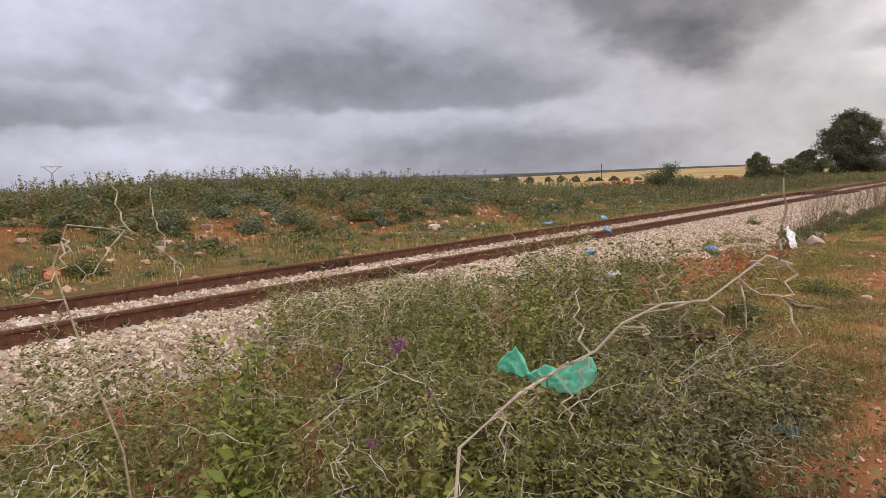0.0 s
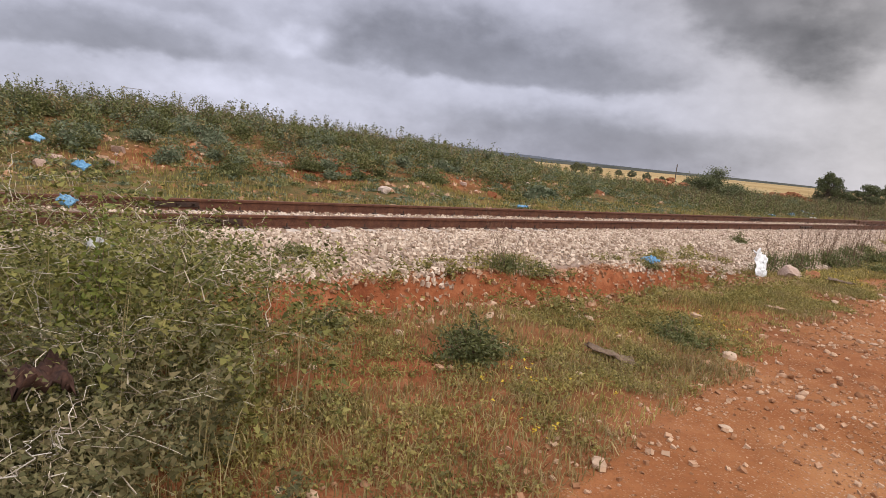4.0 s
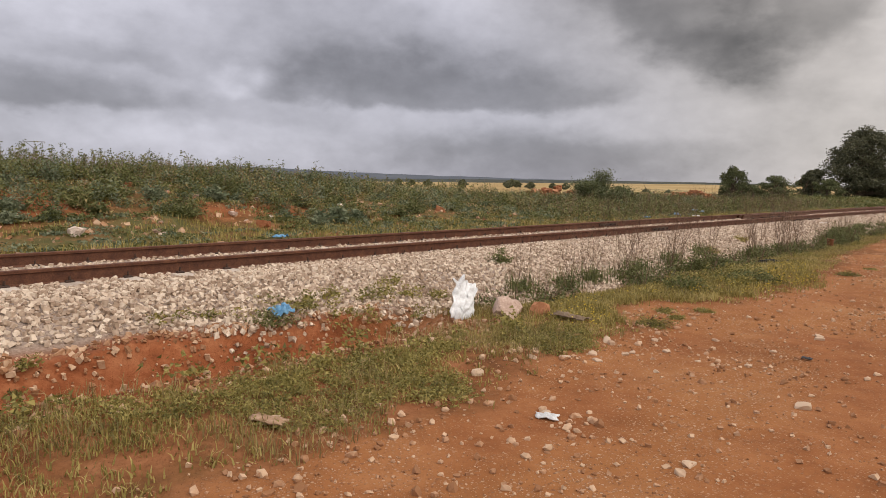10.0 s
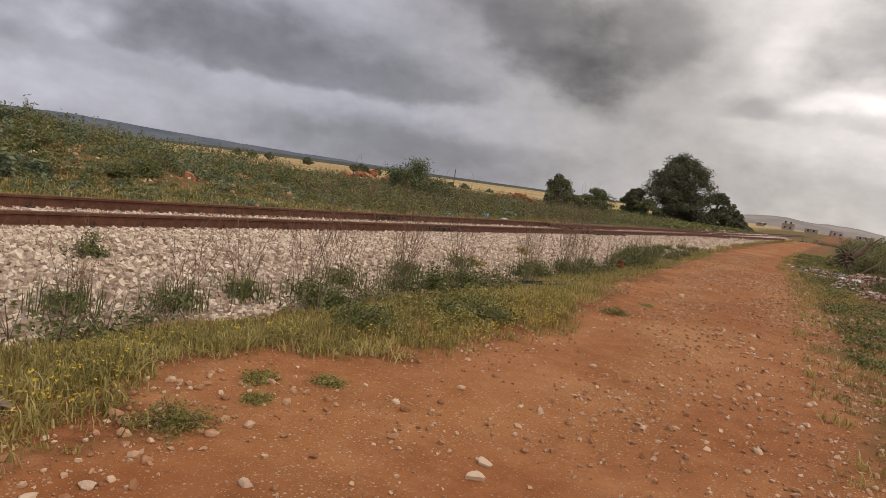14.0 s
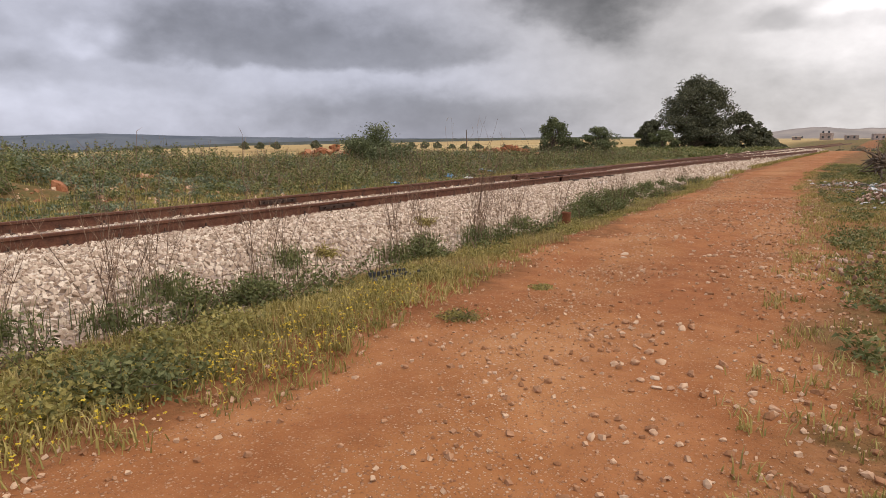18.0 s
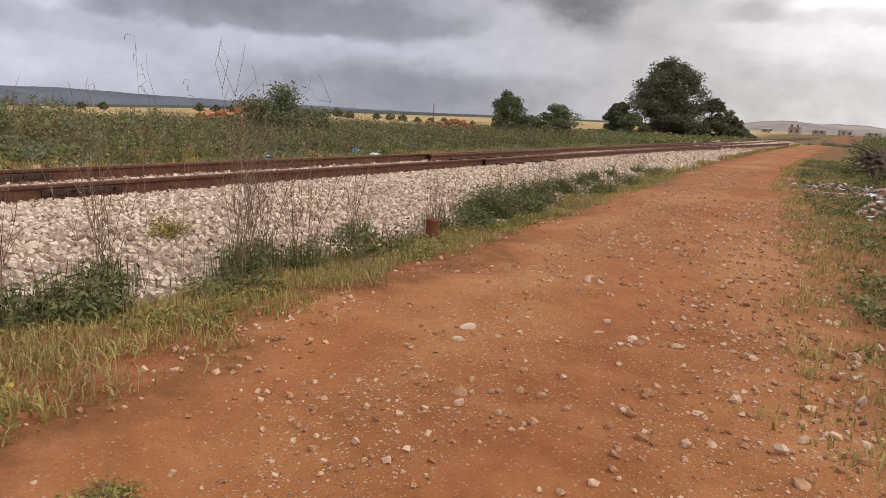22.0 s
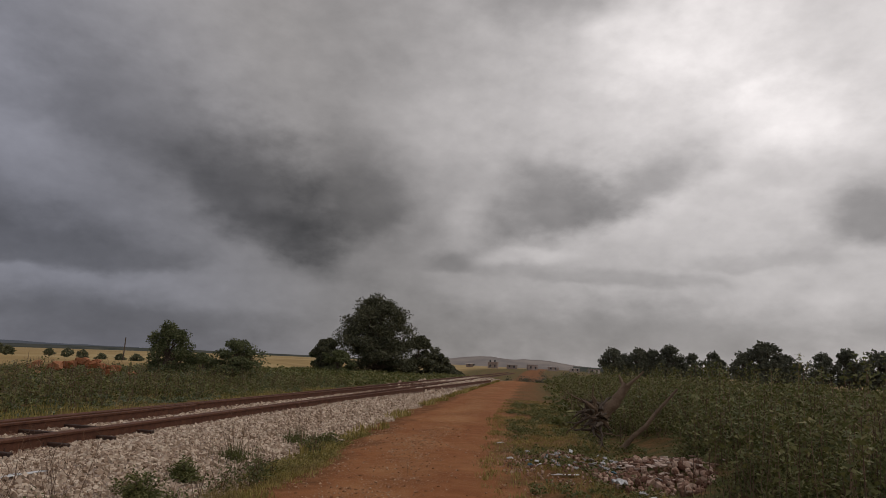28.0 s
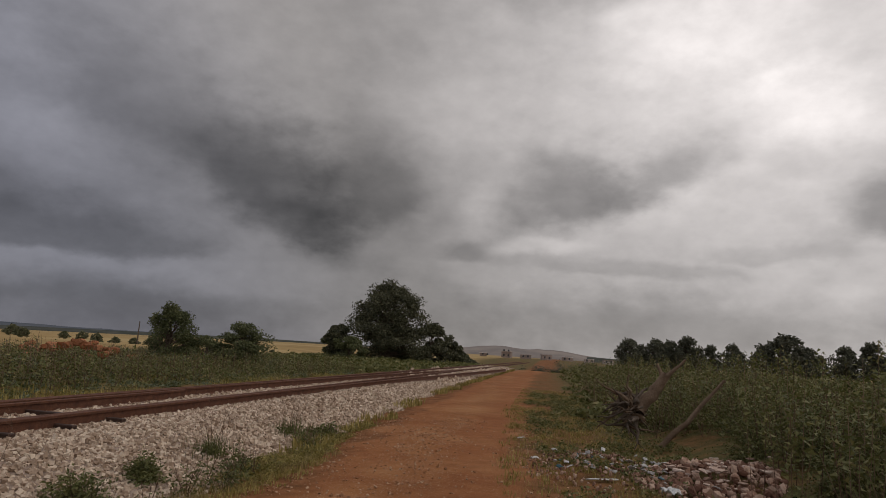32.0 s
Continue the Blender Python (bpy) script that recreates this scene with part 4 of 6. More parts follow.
x, y = strip(30000, -1, 60, lambda y: rail_x(y) - 5.6, lambda y: rail_x(y) - 2.0, rng, 1.1, -0.25, 61)
grass.add(*blades(on_ground(x, y), rng.uniform(0.04, 0.16, len(x)), rng.uniform(0.006, 0.012, len(x)), rng))
x, y = strip(46000, 20, 60, lambda y: road_right(y) - 0.1, lambda y: road_right(y) + 2.6, rng, 0.9, -0.1, 63)
grass.add(*blades(on_ground(x, y), rng.uniform(0.02, 0.07, len(x)), rng.uniform(0.003, 0.005, len(x)), rng, 0.6))
x, y = strip(30000, -2, 36, lambda y: -12.5 + 0 * y, lambda y: -3.2 + 0 * y, rng, 0.8, -0.35, 65)
grass.add(*blades(on_ground(x, y), rng.uniform(0.04, 0.15, len(x)), rng.uniform(0.006, 0.012, len(x)), rng, 0.5))
stuff("verge_grass", grass, M["grass"], "short green and yellowing grass on the verges", "grass")

dry = Geo()
x, y = strip(44000, 7, 40, lambda y: np.where(y < 17, 3.9, ballast_foot(y) - 0.2), hi_edge, rng, 1.1, 0.0, 71)
dry.add(*blades(on_ground(x, y), rng.uniform(0.03, 0.13, len(x)), rng.uniform(0.0015, 0.0035, len(x)), rng, 0.6))
x, y = strip(16000, 0, 60, lambda y: rail_x(y) - 14, lambda y: rail_x(y) - 3.0, rng, 1.6, 0.05, 73)
dry.add(*blades(on_ground(x, y), rng.uniform(0.05, 0.20, len(x)), rng.uniform(0.005, 0.010, len(x)), rng, 0.6))
x, y = strip(15000, 5.5, 12, lambda y: 5.2 + 0 * y, lambda y: road_left(y) + 0.15, rng, 0.7, -0.35, 75)
dry.add(*blades(on_ground(x, y), rng.uniform(0.02, 0.08, len(x)), rng.uniform(0.0015, 0.0035, len(x)), rng, 0.9))
stuff("dry_grass", dry, M["dry_grass"], "dry straw-coloured grass among the green", "grass")

# low herbs and yellow flowers along the road
herbs, stems, flowers = Geo(), Geo(), Geo()
x, y = strip(1900, 25, 44, lambda y: ballast_foot(y) - 0.1, lambda y: road_left(y) - 0.05, rng, 0.8, 0.0, 81)
herb(on_ground(x, y), rng.uniform(0.03, 0.13, len(x)), rng.uniform(0.05, 0.15, len(x)), rng, herbs, None, 44, 0.026, flecks)
x, y = strip(3200, 7, 18, lambda y: 4.15 + 0 * y, lambda y: road_left(y) + 0.05, rng, 0.8, -0.2, 83)
herb(on_ground(x, y), rng.uniform(0.015, 0.07, len(x)), rng.uniform(0.04, 0.14, len(x)), rng, herbs, None, 40, 0.018, flecks)
x, y = strip(520, 17.5, 25.0, lambda y: ballast_foot(y) - 0.1, lambda y: road_left(y) - 0.1, rng, 0.6, 0.05, 87)
herb(on_ground(x, y), rng.uniform(0.03, 0.11, len(x)), rng.uniform(0.04, 0.10, len(x)), rng, herbs, None, 44, 0.018, flecks)
for y0, y1, n in ((20.8, 25.2, 900), (9, 12.5, 420), (17.3, 20.5, 420)):
    x, y = strip(n, y0, y1, lambda y: road_left(y) - 0.75, lambda y: road_left(y) + 0.1, rng, 0.6, -0.1, 85)
    P = on_ground(x, y, 0.0)
    P[:, 2] += rng.uniform(0.03, 0.11, len(P))
    flowers.add(*leaves(np.repeat(P, 4, 0), np.full(len(P) * 4, 0.014), rng, 0.5, 1.2))
stuff("yellow_flowers", flowers, M["flower"], "small yellow flower heads in the verge", "flowers")

# weeds over the mound and along the far side of the track
weeds, wstems = Geo(), Geo()
n = 10400
x = rng.uniform(-13.5, -3.3, n)
y = rng.uniform(-2, 62, n)
dens = value_noise(x, y, 1.3, 91) + 0.6 * value_noise(x, y, 0.5, 92) + 0.5 * step(-6.5, -9.0, x) + 0.40 * step(17, 24, y)
keep = (dens > -0.22) & (np.hypot(x + 11.3, (y - 39.0)) > 1.6) & (np.hypot((x + 9.0) / 1.5, y - 49.6) > 1.8) & (np.hypot(x + 6.2, y - 25.8) > 0.8)
x, y, dens = x[keep], y[keep], dens[keep]
tall = (0.08 + 0.24 * step(-4.0, -7.0, x)) * (0.3 + 1.2 * step(0.0, 0.9, dens)) * rng.uniform(0.5, 1.4, len(x))
pick = rng.random(len(x))
P = on_ground(x, y)
spread = rng.uniform(0.10, 0.30, len(x))
grey_weeds, straw_weeds = Geo(), Geo()
for lo, hi, g in ((0, 0.50, weeds), (0.50, 0.86, grey_weeds), (0.86, 1.01, straw_weeds)):
    k = (pick >= lo) & (pick < hi)
    herb(P[k], tall[k], spread[k], rng, g, wstems if g is straw_weeds else None, 60, 0.056, flecks)
n = 1300
x, y = rng.uniform(-12.5, -9.2, n), rng.uniform(-3, 26, n)
herb(on_ground(x, y), rng.uniform(0.18, 0.55, n), rng.uniform(0.10, 0.22, n), rng, weeds, wstems, 56, 0.048, flecks)
n = 1800
x, y = rng.uniform(-19, -13, n), rng.uniform(-6, 80, n)
herb(on_ground(x, y), rng.uniform(0.08, 0.22, n), rng.uniform(0.3, 0.7, n), rng, weeds, None, 40, 0.13, flecks)
n = 1500
y = rng.uniform(30, 64, n)
x = rail_x(y) - 3.6 - 7 * rng.uniform(0, 1, n)
herb(on_ground(x, y), rng.uniform(0.35, 0.85, n) * (0.8 + 0.5 * value_noise(x, y, 1.5, 155)), rng.uniform(0.14, 0.30, n), rng, weeds, wstems, 46, 0.06, flecks)
n = 1200
y = rng.uniform(60, 130, n)
x = rail_x(y) - rng.uniform(2.3, 16, n)
herb(on_ground(x, y), rng.uniform(0.2, 0.5, n), rng.uniform(0.3, 0.7, n), rng, weeds, None, 40, 0.16, flecks)
n = 900
x, y = rng.uniform(-13.2, -9.6, n), rng.uniform(-3, 34, n)
P = on_ground(x, y)
H = rng.uniform(0.35, 0.75, n)
tops = P + np.stack([rng.normal(0, 0.06, n), rng.normal(0, 0.06, n), H], 1)
sticks(P, tops, 0.005, wstems)
for share in (1.0, 0.92, 0.82, 0.7):
    weeds.add(*flecks(np.repeat(P + (tops - P) * share, 5, 0) + rng.normal(0, 0.03, (n * 5, 3)), rng.uniform(0.035, 0.075, n * 5), rng))
stuff("grey_weeds", grey_weeds, M["weed_grey"], "grey-green weeds scattered on the mound", "weeds")
stuff("dry_weeds", straw_weeds, M["dry_grass"], "dry yellow weeds scattered on the mound", "weeds")
stuff("mound_weeds", weeds, M["weed"], "dense green weeds over the spoil mound and trackside", "weeds")
stuff("weed_stems", wstems, M["stalk"], "thin upright weed stems", "weeds")

right = Geo()
for n, y0, y1, count, leaf in ((2300, 24, 46, 100, 0.046), (2300, 46, 120, 30, 0.15)):
    y = y0 + rng.uniform(0, 1, n) ** 1.2 * (y1 - y0)
    x = road_right(y) + 1.2 + rng.uniform(0, 1, n) ** 0.9 * (6 + 0.3 * (y - 24))
    off = x - road_right(y)
    keep = value_noise(x, y, 1.3, 95) + 1.3 * step(1.6, 2.8, off) > 0.35
    keep &= (np.hypot((x - 7.4) / 1.3, (y - 41.6) / 2.4) > 1) & (np.hypot(x - 7.5, (y - 39.2) / 1.5) > 0.95) & (np.hypot(x - 7.9, (y - 33.6) / 1.6) > 0.9)
    x, y, off = x[keep], y[keep], off[keep]
    herb(on_ground(x, y), rng.uniform(0.45, 1.0, len(x)) * (0.18 + 0.82 * step(1.7, 2.9, off)) * (0.75 + 0.45 * value_noise(x, y, 1.1, 153)), rng.uniform(0.16, 0.34, len(x)) * (1 + 0.02 * (y0 - 24)), rng, right, stems, count, leaf, flecks)
n = 1500
y = rng.uniform(24, 58, n)
x = road_right(y) + rng.uniform(0.3, 2.6, n)
keep = value_noise(x, y, 0.9, 98) > -0.1
x, y = x[keep], y[keep]
herb(on_ground(x, y), rng.uniform(0.04, 0.16, len(x)), rng.uniform(0.06, 0.2, len(x)), rng, right, None, 34, 0.04, flecks)
n = 900
y = rng.uniform(29, 60, n)
x = road_right(y) + 2.2 + rng.uniform(0, 1, n) ** 1.3 * 6
keep = (np.hypot((x - 7.4) / 1.3, (y - 41.6) / 2.4) > 1) & (np.hypot(x - 7.9, (y - 33.6) / 1.6) > 0.9)
P = on_ground(x[keep], y[keep])
n = len(P)
tops = P + np.stack([rng.normal(0, 0.07, n), rng.normal(0, 0.07, n), rng.uniform(0.75, 1.3, n)], 1)
sticks(P, tops, 0.004, stems)
for share in (1.0, 0.94, 0.86, 0.77, 0.67, 0.56):
    right.add(*flecks(np.repeat(P + (tops - P) * share, 5, 0) + rng.normal(0, 0.03, (n * 5, 3)), rng.uniform(0.03, 0.07, n * 5), rng))
stuff("roadside_weeds", right, M["weed"], "tall dark green weeds on the bank beside the road", "weeds")

# the dark herbs at the foot of the ballast
dark, lush = Geo(), Geo()
x, y = strip(330, 17.5, 42, lambda y: ballast_foot(y) - 0.25, lambda y: ballast_foot(y) + 0.35, rng, 0.9, -0.1, 97)
herb(on_ground(x, y), rng.uniform(0.12, 0.34, len(x)), rng.uniform(0.08, 0.2, len(x)), rng, dark, stems, 60, 0.04)
x, y = strip(240, 8, 17.5, lambda y: 2.1 + 0 * y, lambda y: 2.95 + 0 * y, rng, 0.7, 0.05, 131)
herb(on_ground(x, y), rng.uniform(0.05, 0.16, len(x)), rng.uniform(0.05, 0.16, len(x)), rng, herbs, None, 50, 0.032, flecks)
x, y = strip(90, 7.5, 17, lambda y: 3.9 + 0 * y, lambda y: 4.5 + 0 * y, rng, 0.8, 0.0, 133)
herb(on_ground(x, y), rng.uniform(0.06, 0.2, len(x)), rng.uniform(0.06, 0.18, len(x)), rng, herbs, None, 50, 0.034, flecks)
x, y = strip(70, 20.6, 22.8, lambda y: ballast_foot(y) + 0.1, lambda y: road_left(y) - 0.35, rng, 0.9, -0.6, 135)
herb(on_ground(x, y), rng.uniform(0.08, 0.22, len(x)), rng.uniform(0.07, 0.18, len(x)), rng, lush, None, 90, 0.028, flecks)
stuff("ballast_foot_herbs", dark, M["weed_dark"], "dark green herbs at the foot of the ballast", "weeds")
stuff("lush_herbs", lush, M["verge_herb"], "lush green herbs spreading into the verge", "weeds")
stuff("verge_herbs", herbs, M["verge_herb"], "low leafy herbs in the verge", "weeds")
stuff("herb_stems", stems, M["stalk"], "thin brown stems among the herbs", "weeds")


# ---- plants that stand alone ----
def dead_stalk_plant(name, x, y, height, count, r, label, green=True):
    """A clump of bare branching stalks over a little green foot."""
    t = thing(name, x, y, float(ground_z(x, y)), label, "weed", "dry stalks by the ballast")
    g = Geo()
    A, B, W = [], [], []
    for _ in range(count):
        a, l = r.uniform(0, 2 * math.pi), r.uniform(0.08, 0.5)
        p = np.array([r.normal(0, 0.05), r.normal(0, 0.05), 0.0])
        h = height * r.uniform(0.7, 1.35)
        d = np.array([math.cos(a) * l, math.sin(a) * l, 1.0])
        for k in range(5):
            q = p + d * h / 5 + r.normal(0, 0.012, 3)
            A.append(p), B.append(q), W.append(0.0042 * (1 - k * 0.15))
            if k >= 1:
                for _ in range(2):
                    s = r.normal(0, 0.4, 3) + (0, 0, 0.75)
                    e = q + s * h * 0.13
                    A.append(q), B.append(e), W.append(0.002)
                    A.append(e), B.append(e + (r.normal(0, 0.3, 3) + (0, 0, 0.7)) * h * 0.08), W.append(0.0015)
            p = q
    sticks(np.array(A), np.array(B), np.array(W), g)
    part("dry_growth", g, M["stalk"], t, "bare brown branching stalks")["kind"] = "stuff"
    if green:
        g = Geo()
        P = np.stack([r.normal(0, 0.13, 150), r.normal(0, 0.13, 150), np.zeros(150)], 1)
        g.add(*blades(P, r.uniform(0.1, 0.34, 150), np.full(150, 0.004), r))
        herb(np.zeros((5, 3)) + r.normal(0, 0.06, (5, 3)) * (1, 1, 0), np.full(5, height * 0.28), np.full(5, 0.15), r, g, None, 40, 0.045)
        part("leaves", g, M["weed_dark"], t, "green foot of leaves")
    return t


r5 = np.random.default_rng(5)
for x, y, h, c in ((2.55, 12.35, 0.55, 9), (2.9, 20.2, 0.5, 10), (3.05, 20.9, 0.6, 14), (2.85, 21.6, 0.65, 14), (3.1, 22.3, 0.7, 16), (2.75, 22.9, 0.6, 12), (3.15, 23.6, 0.65, 12), (2.6, 24.4, 0.6, 9), (3.05, 25.6, 0.65, 14), (2.9, 26.4, 0.7, 14), (3.1, 27.3, 0.8, 18), (2.95, 27.6, 0.75, 16), (3.15, 27.9, 0.7, 14), (2.9, 28.9, 0.55, 10), (3.0, 30.2, 0.5, 12), (2.7, 32.4, 0.5, 10), (2.6, 33.8, 0.55, 12), (2.35, 35.3, 0.5, 10), (2.3, 34.6, 0.5, 9), (2.05, 39.0, 0.45, 8), (1.95, 41.5, 0.45, 8), (2.9, 18.7, 0.5, 9), (3.0, 19.5, 0.55, 9)):
    dead_stalk_plant("dry_stalk_plant", x, y, h * (1.35 if 19.8 < y < 30 else 1.1), c - 1, r5, "clump of dry branching brown stalks at the ballast foot")


def leafy_bush(name, x, y, height, width, leaf_n, leaf, mat, label, category, r, group="", sink=0.0, full=0.0):
    t = thing(name, x, y, float(ground_z(x, y)) - sink, label, category, group)
    g, s = Geo(), Geo()
    k = 34
    d = r.normal(size=(k, 3)) * (1, 1, 0.75)
    d[:, 2] = np.abs(d[:, 2])
    d /= np.linalg.norm(d, axis=1, keepdims=True)
    lobes = d * np.concatenate([width / 2 * r.uniform(0.35 + 0.45 * full, 1.0, (k, 1))] * 2 + [height * r.uniform(0.45 + 0.3 * full, 1.0, (k, 1))], 1)
    pick = r.integers(0, k, leaf_n)
    P = lobes[pick] * r.uniform(0.25 + 0.3 * full, 1.05, (leaf_n, 1)) + r.normal(0, 0.085, (leaf_n, 3)) * (width, width, height * 0.8)
    P[:, 2] = np.abs(P[:, 2])
    g.add(*leaves(P, leaf * r.uniform(0.6, 1.5, leaf_n), r))
    sticks(np.zeros((k, 3)), lobes * 0.95, 0.0015 + 0.004 * width, s)
    part("woody_base", s, M["stalk"], t, "woody brown stems")["kind"] = "stuff"
    part("foliage", g, mat, t)
    return t


leafy_bush("round_bush", -8.9, 38.9, 1.5, 2.9, 30000, 0.085, M["bush_leaf"], "dense dark green round bush beyond the track", "bush", r5, full=1.0)
r55 = np.random.default_rng(55)
for x, y, h, w in ((4.95, 18.12, 0.13, 0.5), (4.72, 18.85, 0.06, 0.3), (5.02, 19.1, 0.05, 0.24), (4.95, 18.62, 0.05, 0.2), (5.22, 25.0, 0.06, 0.28), (5.2, 23.75, 0.09, 0.4)):
    leafy_bush("verge_tuft", x, y, h, w, int(3600 * w), 0.018, M["verge_herb"], "low green tuft growing in bare red earth", "tuft", r55, "tufts in the bare earth")
leafy_bush("dark_shrub", 5.05, 9.55, 0.30, 0.62, 2600, 0.03, M["weed_dark"], "low dark green shrub on the road verge", "shrub", r5)
leafy_bush("green_shrub", 5.25, 11.6, 0.24, 0.7, 2200, 0.03, M["weed"], "low green shrub with yellow flowers beside it", "shrub", r5)
leafy_bush("ditch_shrub", 3.85, 12.1, 0.26, 0.3, 900, 0.028, M["weed"], "small green shrub in the red ditch", "shrub", r5)
leafy_bush("ditch_shrub", 4.25, 9.0, 0.2, 0.4, 900, 0.028, M["weed"], "small green shrub on the lip of the ditch", "shrub", r5)
leafy_bush("ballast_tuft", 1.9, 9.95, 0.16, 0.55, 1400, 0.03, M["weed"], "green tuft growing in the ballast", "tuft", r5)
leafy_bush("ballast_tuft", 2.0, 19.3, 0.22, 0.42, 1200, 0.03, M["weed_dark"], "dark green tuft growing in the ballast", "tuft", r5)
leafy_bush("ballast_tuft", 2.5, 15.45, 0.14, 0.6, 1200, 0.028, M["weed"], "green tuft beside a blue bag", "tuft", r5)
leafy_bush("ballast_tuft", 2.6, 12.9, 0.14, 0.8, 1200, 0.028, M["weed"], "sparse green tuft on the ballast edge", "tuft", r5)
leafy_bush("ballast_tuft", 2.55, 25.0, 0.16, 0.4, 800, 0.028, M["grass"], "yellow-green tuft in the ballast", "tuft", r5)
leafy_bush("ballast_tuft", 2.2, 27.3, 0.2, 0.5, 900, 0.03, M["grass"], "yellow-green tuft in the ballast", "tuft", r5)
leafy_bush("roadside_herb", 2.9, 31.3, 0.55, 0.75, 3400, 0.04, M["weed_dark"], "tall dark green herb at the ballast foot", "weed", r5)
leafy_bush("roadside_herb", 3.15, 32.3, 0.35, 0.7, 2400, 0.04, M["weed_dark"], "dark green herb at the ballast foot", "weed", r5)
for x, y, h, w in ((2.9, 31.85, 0.6, 0.6), (3.1, 31.4, 0.5, 0.6), (2.8, 32.6, 0.5, 0.6), (2.7, 33.1, 0.45, 0.6), (2.6, 33.9, 0.42, 0.6), (2.5, 34.9, 0.42, 0.6), (2.3, 36.5, 0.36, 0.6), (2.15, 37.6, 0.3, 0.5), (3.2, 30.7, 0.4, 0.6), (3.3, 23.4, 0.35, 0.6), (3.2, 22.9, 0.4, 0.5), (3.2, 26.0, 0.35, 0.6), (3.3, 20.9, 0.3, 0.5)):
    leafy_bush("feathery_herb", x, y, h, w, 2600, 0.035, M["weed_dark"], "dense grey-green feathery herb at the ballast foot", "weed", r5, "herbs along the ballast foot")
leafy_bush("roadside_herb", 2.9, 36.0, 0.3, 0.5, 1600, 0.04, M["weed"], "green herb on the road verge", "weed", r5)
leafy_bush("roadside_herb", 2.35, 42.0, 0.3, 0.7, 1600, 0.045, M["weed"], "green herb on the road verge", "weed", r5)
leafy_bush("flowering_herb", 4.45, 21.6, 0.28, 1.0, 4200, 0.034, M["weed_dark"], "spreading dark green herb with yellow flowers", "weed", r5)
leafy_bush("flowering_herb", 4.2, 20.4, 0.22, 0.8, 2600, 0.034, M["weed"], "spreading green herb with yellow flowers", "weed", r5)
for x, y in ((-5.2, 21.6), (-5.4, 22.3), (-7.2, 19.4), (-4.9, 20.9)):
    leafy_bush("grey_thistle", x, y, 0.42, 0.55, 900, 0.12, M["weed_grey"], "pale grey-green thistle at the foot of the mound", "thistle", r5, "grey thistles")
for x, y, h, w in ((-9.2, 9.2, 0.75, 1.3), (-8.3, 11.6, 0.8, 1.1), (-9.6, 13.2, 0.7, 1.3), (-8.9, 15.4, 0.6, 1.3), (-9.2, 6.6, 0.6, 1.2), (-7.6, 4.6, 0.55, 1.4), (-8.6, 17.8, 0.6, 1.4), (-8.2, 20.2, 0.6, 1.5), (-6.8, 5.8, 0.5, 1.2), (-4.6, 5.2, 0.45, 1.6), (-4.8, 7.2, 0.35, 1.0), (-6.6, 14.6, 0.35, 1.0), (-8.0, 8.0, 0.5, 1.3), (-7.4, 9.6, 0.45, 1.2), (-9.8, 11.2, 0.7, 1.3), (-7.2, 16.4, 0.4, 1.2), (-6.2, 18.2, 0.4, 1.3), (-7.0, 21.6, 0.5, 1.4), (-8.4, 23.5, 0.5, 1.5), (-6.0, 24.2, 0.4, 1.2), (-9.9, 3.0, 0.7, 1.4), (-8.8, 1.0, 0.6, 1.4), (-6.0, 2.6, 0.5, 1.4), (-5.6, 12.3, 0.3, 0.9), (-10.2, 15.0, 0.6, 1.3)):
    leafy_bush("mound_shrub", x, y, h, w, 2200, 0.055, M["weed_dark"], "grey-green bushy weed on the spoil mound", "weed", r5, "bushes on the mound")


for k in range(84):
    y = r5.uniform(-3, 25)
    x = -10.4 + 4.6 * r5.uniform(0, 1) ** 1.5
    h = r5.uniform(0.38, 0.80) * (1.0 if x < -7.5 else 0.6)
    mat, tone = ((M["weed_dark"], "dark green"), (M["weed_grey"], "grey-green"), (M["weed"], "green"), (M["weed_grey"], "grey-green"))[k % 4]
    leafy_bush("mound_shrub", x, y, h, h * r5.uniform(1.2, 2.0), 1300, 0.068, mat, tone + " bushy weed among stones on the spoil mound", "weed", r5, "bushes on the mound")
for k in range(44):
    y = 29.5 + 22 * (k / 44) + r5.uniform(-0.6, 0.6)
    x = float(road_right(y)) + r5.uniform(2.5, 4.8)
    if math.hypot((x - 7.4) / 1.4, (y - 41.9) / 2.1) < 1 or math.hypot(x - 7.4, y - 38.9) < 1.1 or math.hypot(x - 7.8, y - 33) < 1.1:
        continue
    leafy_bush("bank_weed", x, y, r5.uniform(0.65, 1.1), r5.uniform(0.8, 1.4), 2800, 0.042, M["weed_dark"] if k % 3 else M["weed"], "tall dark green weed on the bank beside the road", "weed", r5, "tall weeds on the bank", 0.05)
for x, y, h in ((8.5, 37.0, 0.7), (9.0, 38.0, 0.8), (8.6, 38.9, 0.75), (9.3, 39.4, 0.8), (8.7, 40.2, 0.8), (8.9, 35.8, 0.7), (8.4, 41.2, 0.7), (8.9, 42.0, 0.8), (9.6, 40.8, 0.8), (9.4, 36.6, 0.8), (8.7, 34.6, 0.6)):
    leafy_bush("bank_weed", x + 0.25, y, h * 1.3, 1.1, 3000, 0.042, M["weed_dark"], "tall dark green weed beside the rubble heap", "weed", r5, "tall weeds on the bank", 0.05)
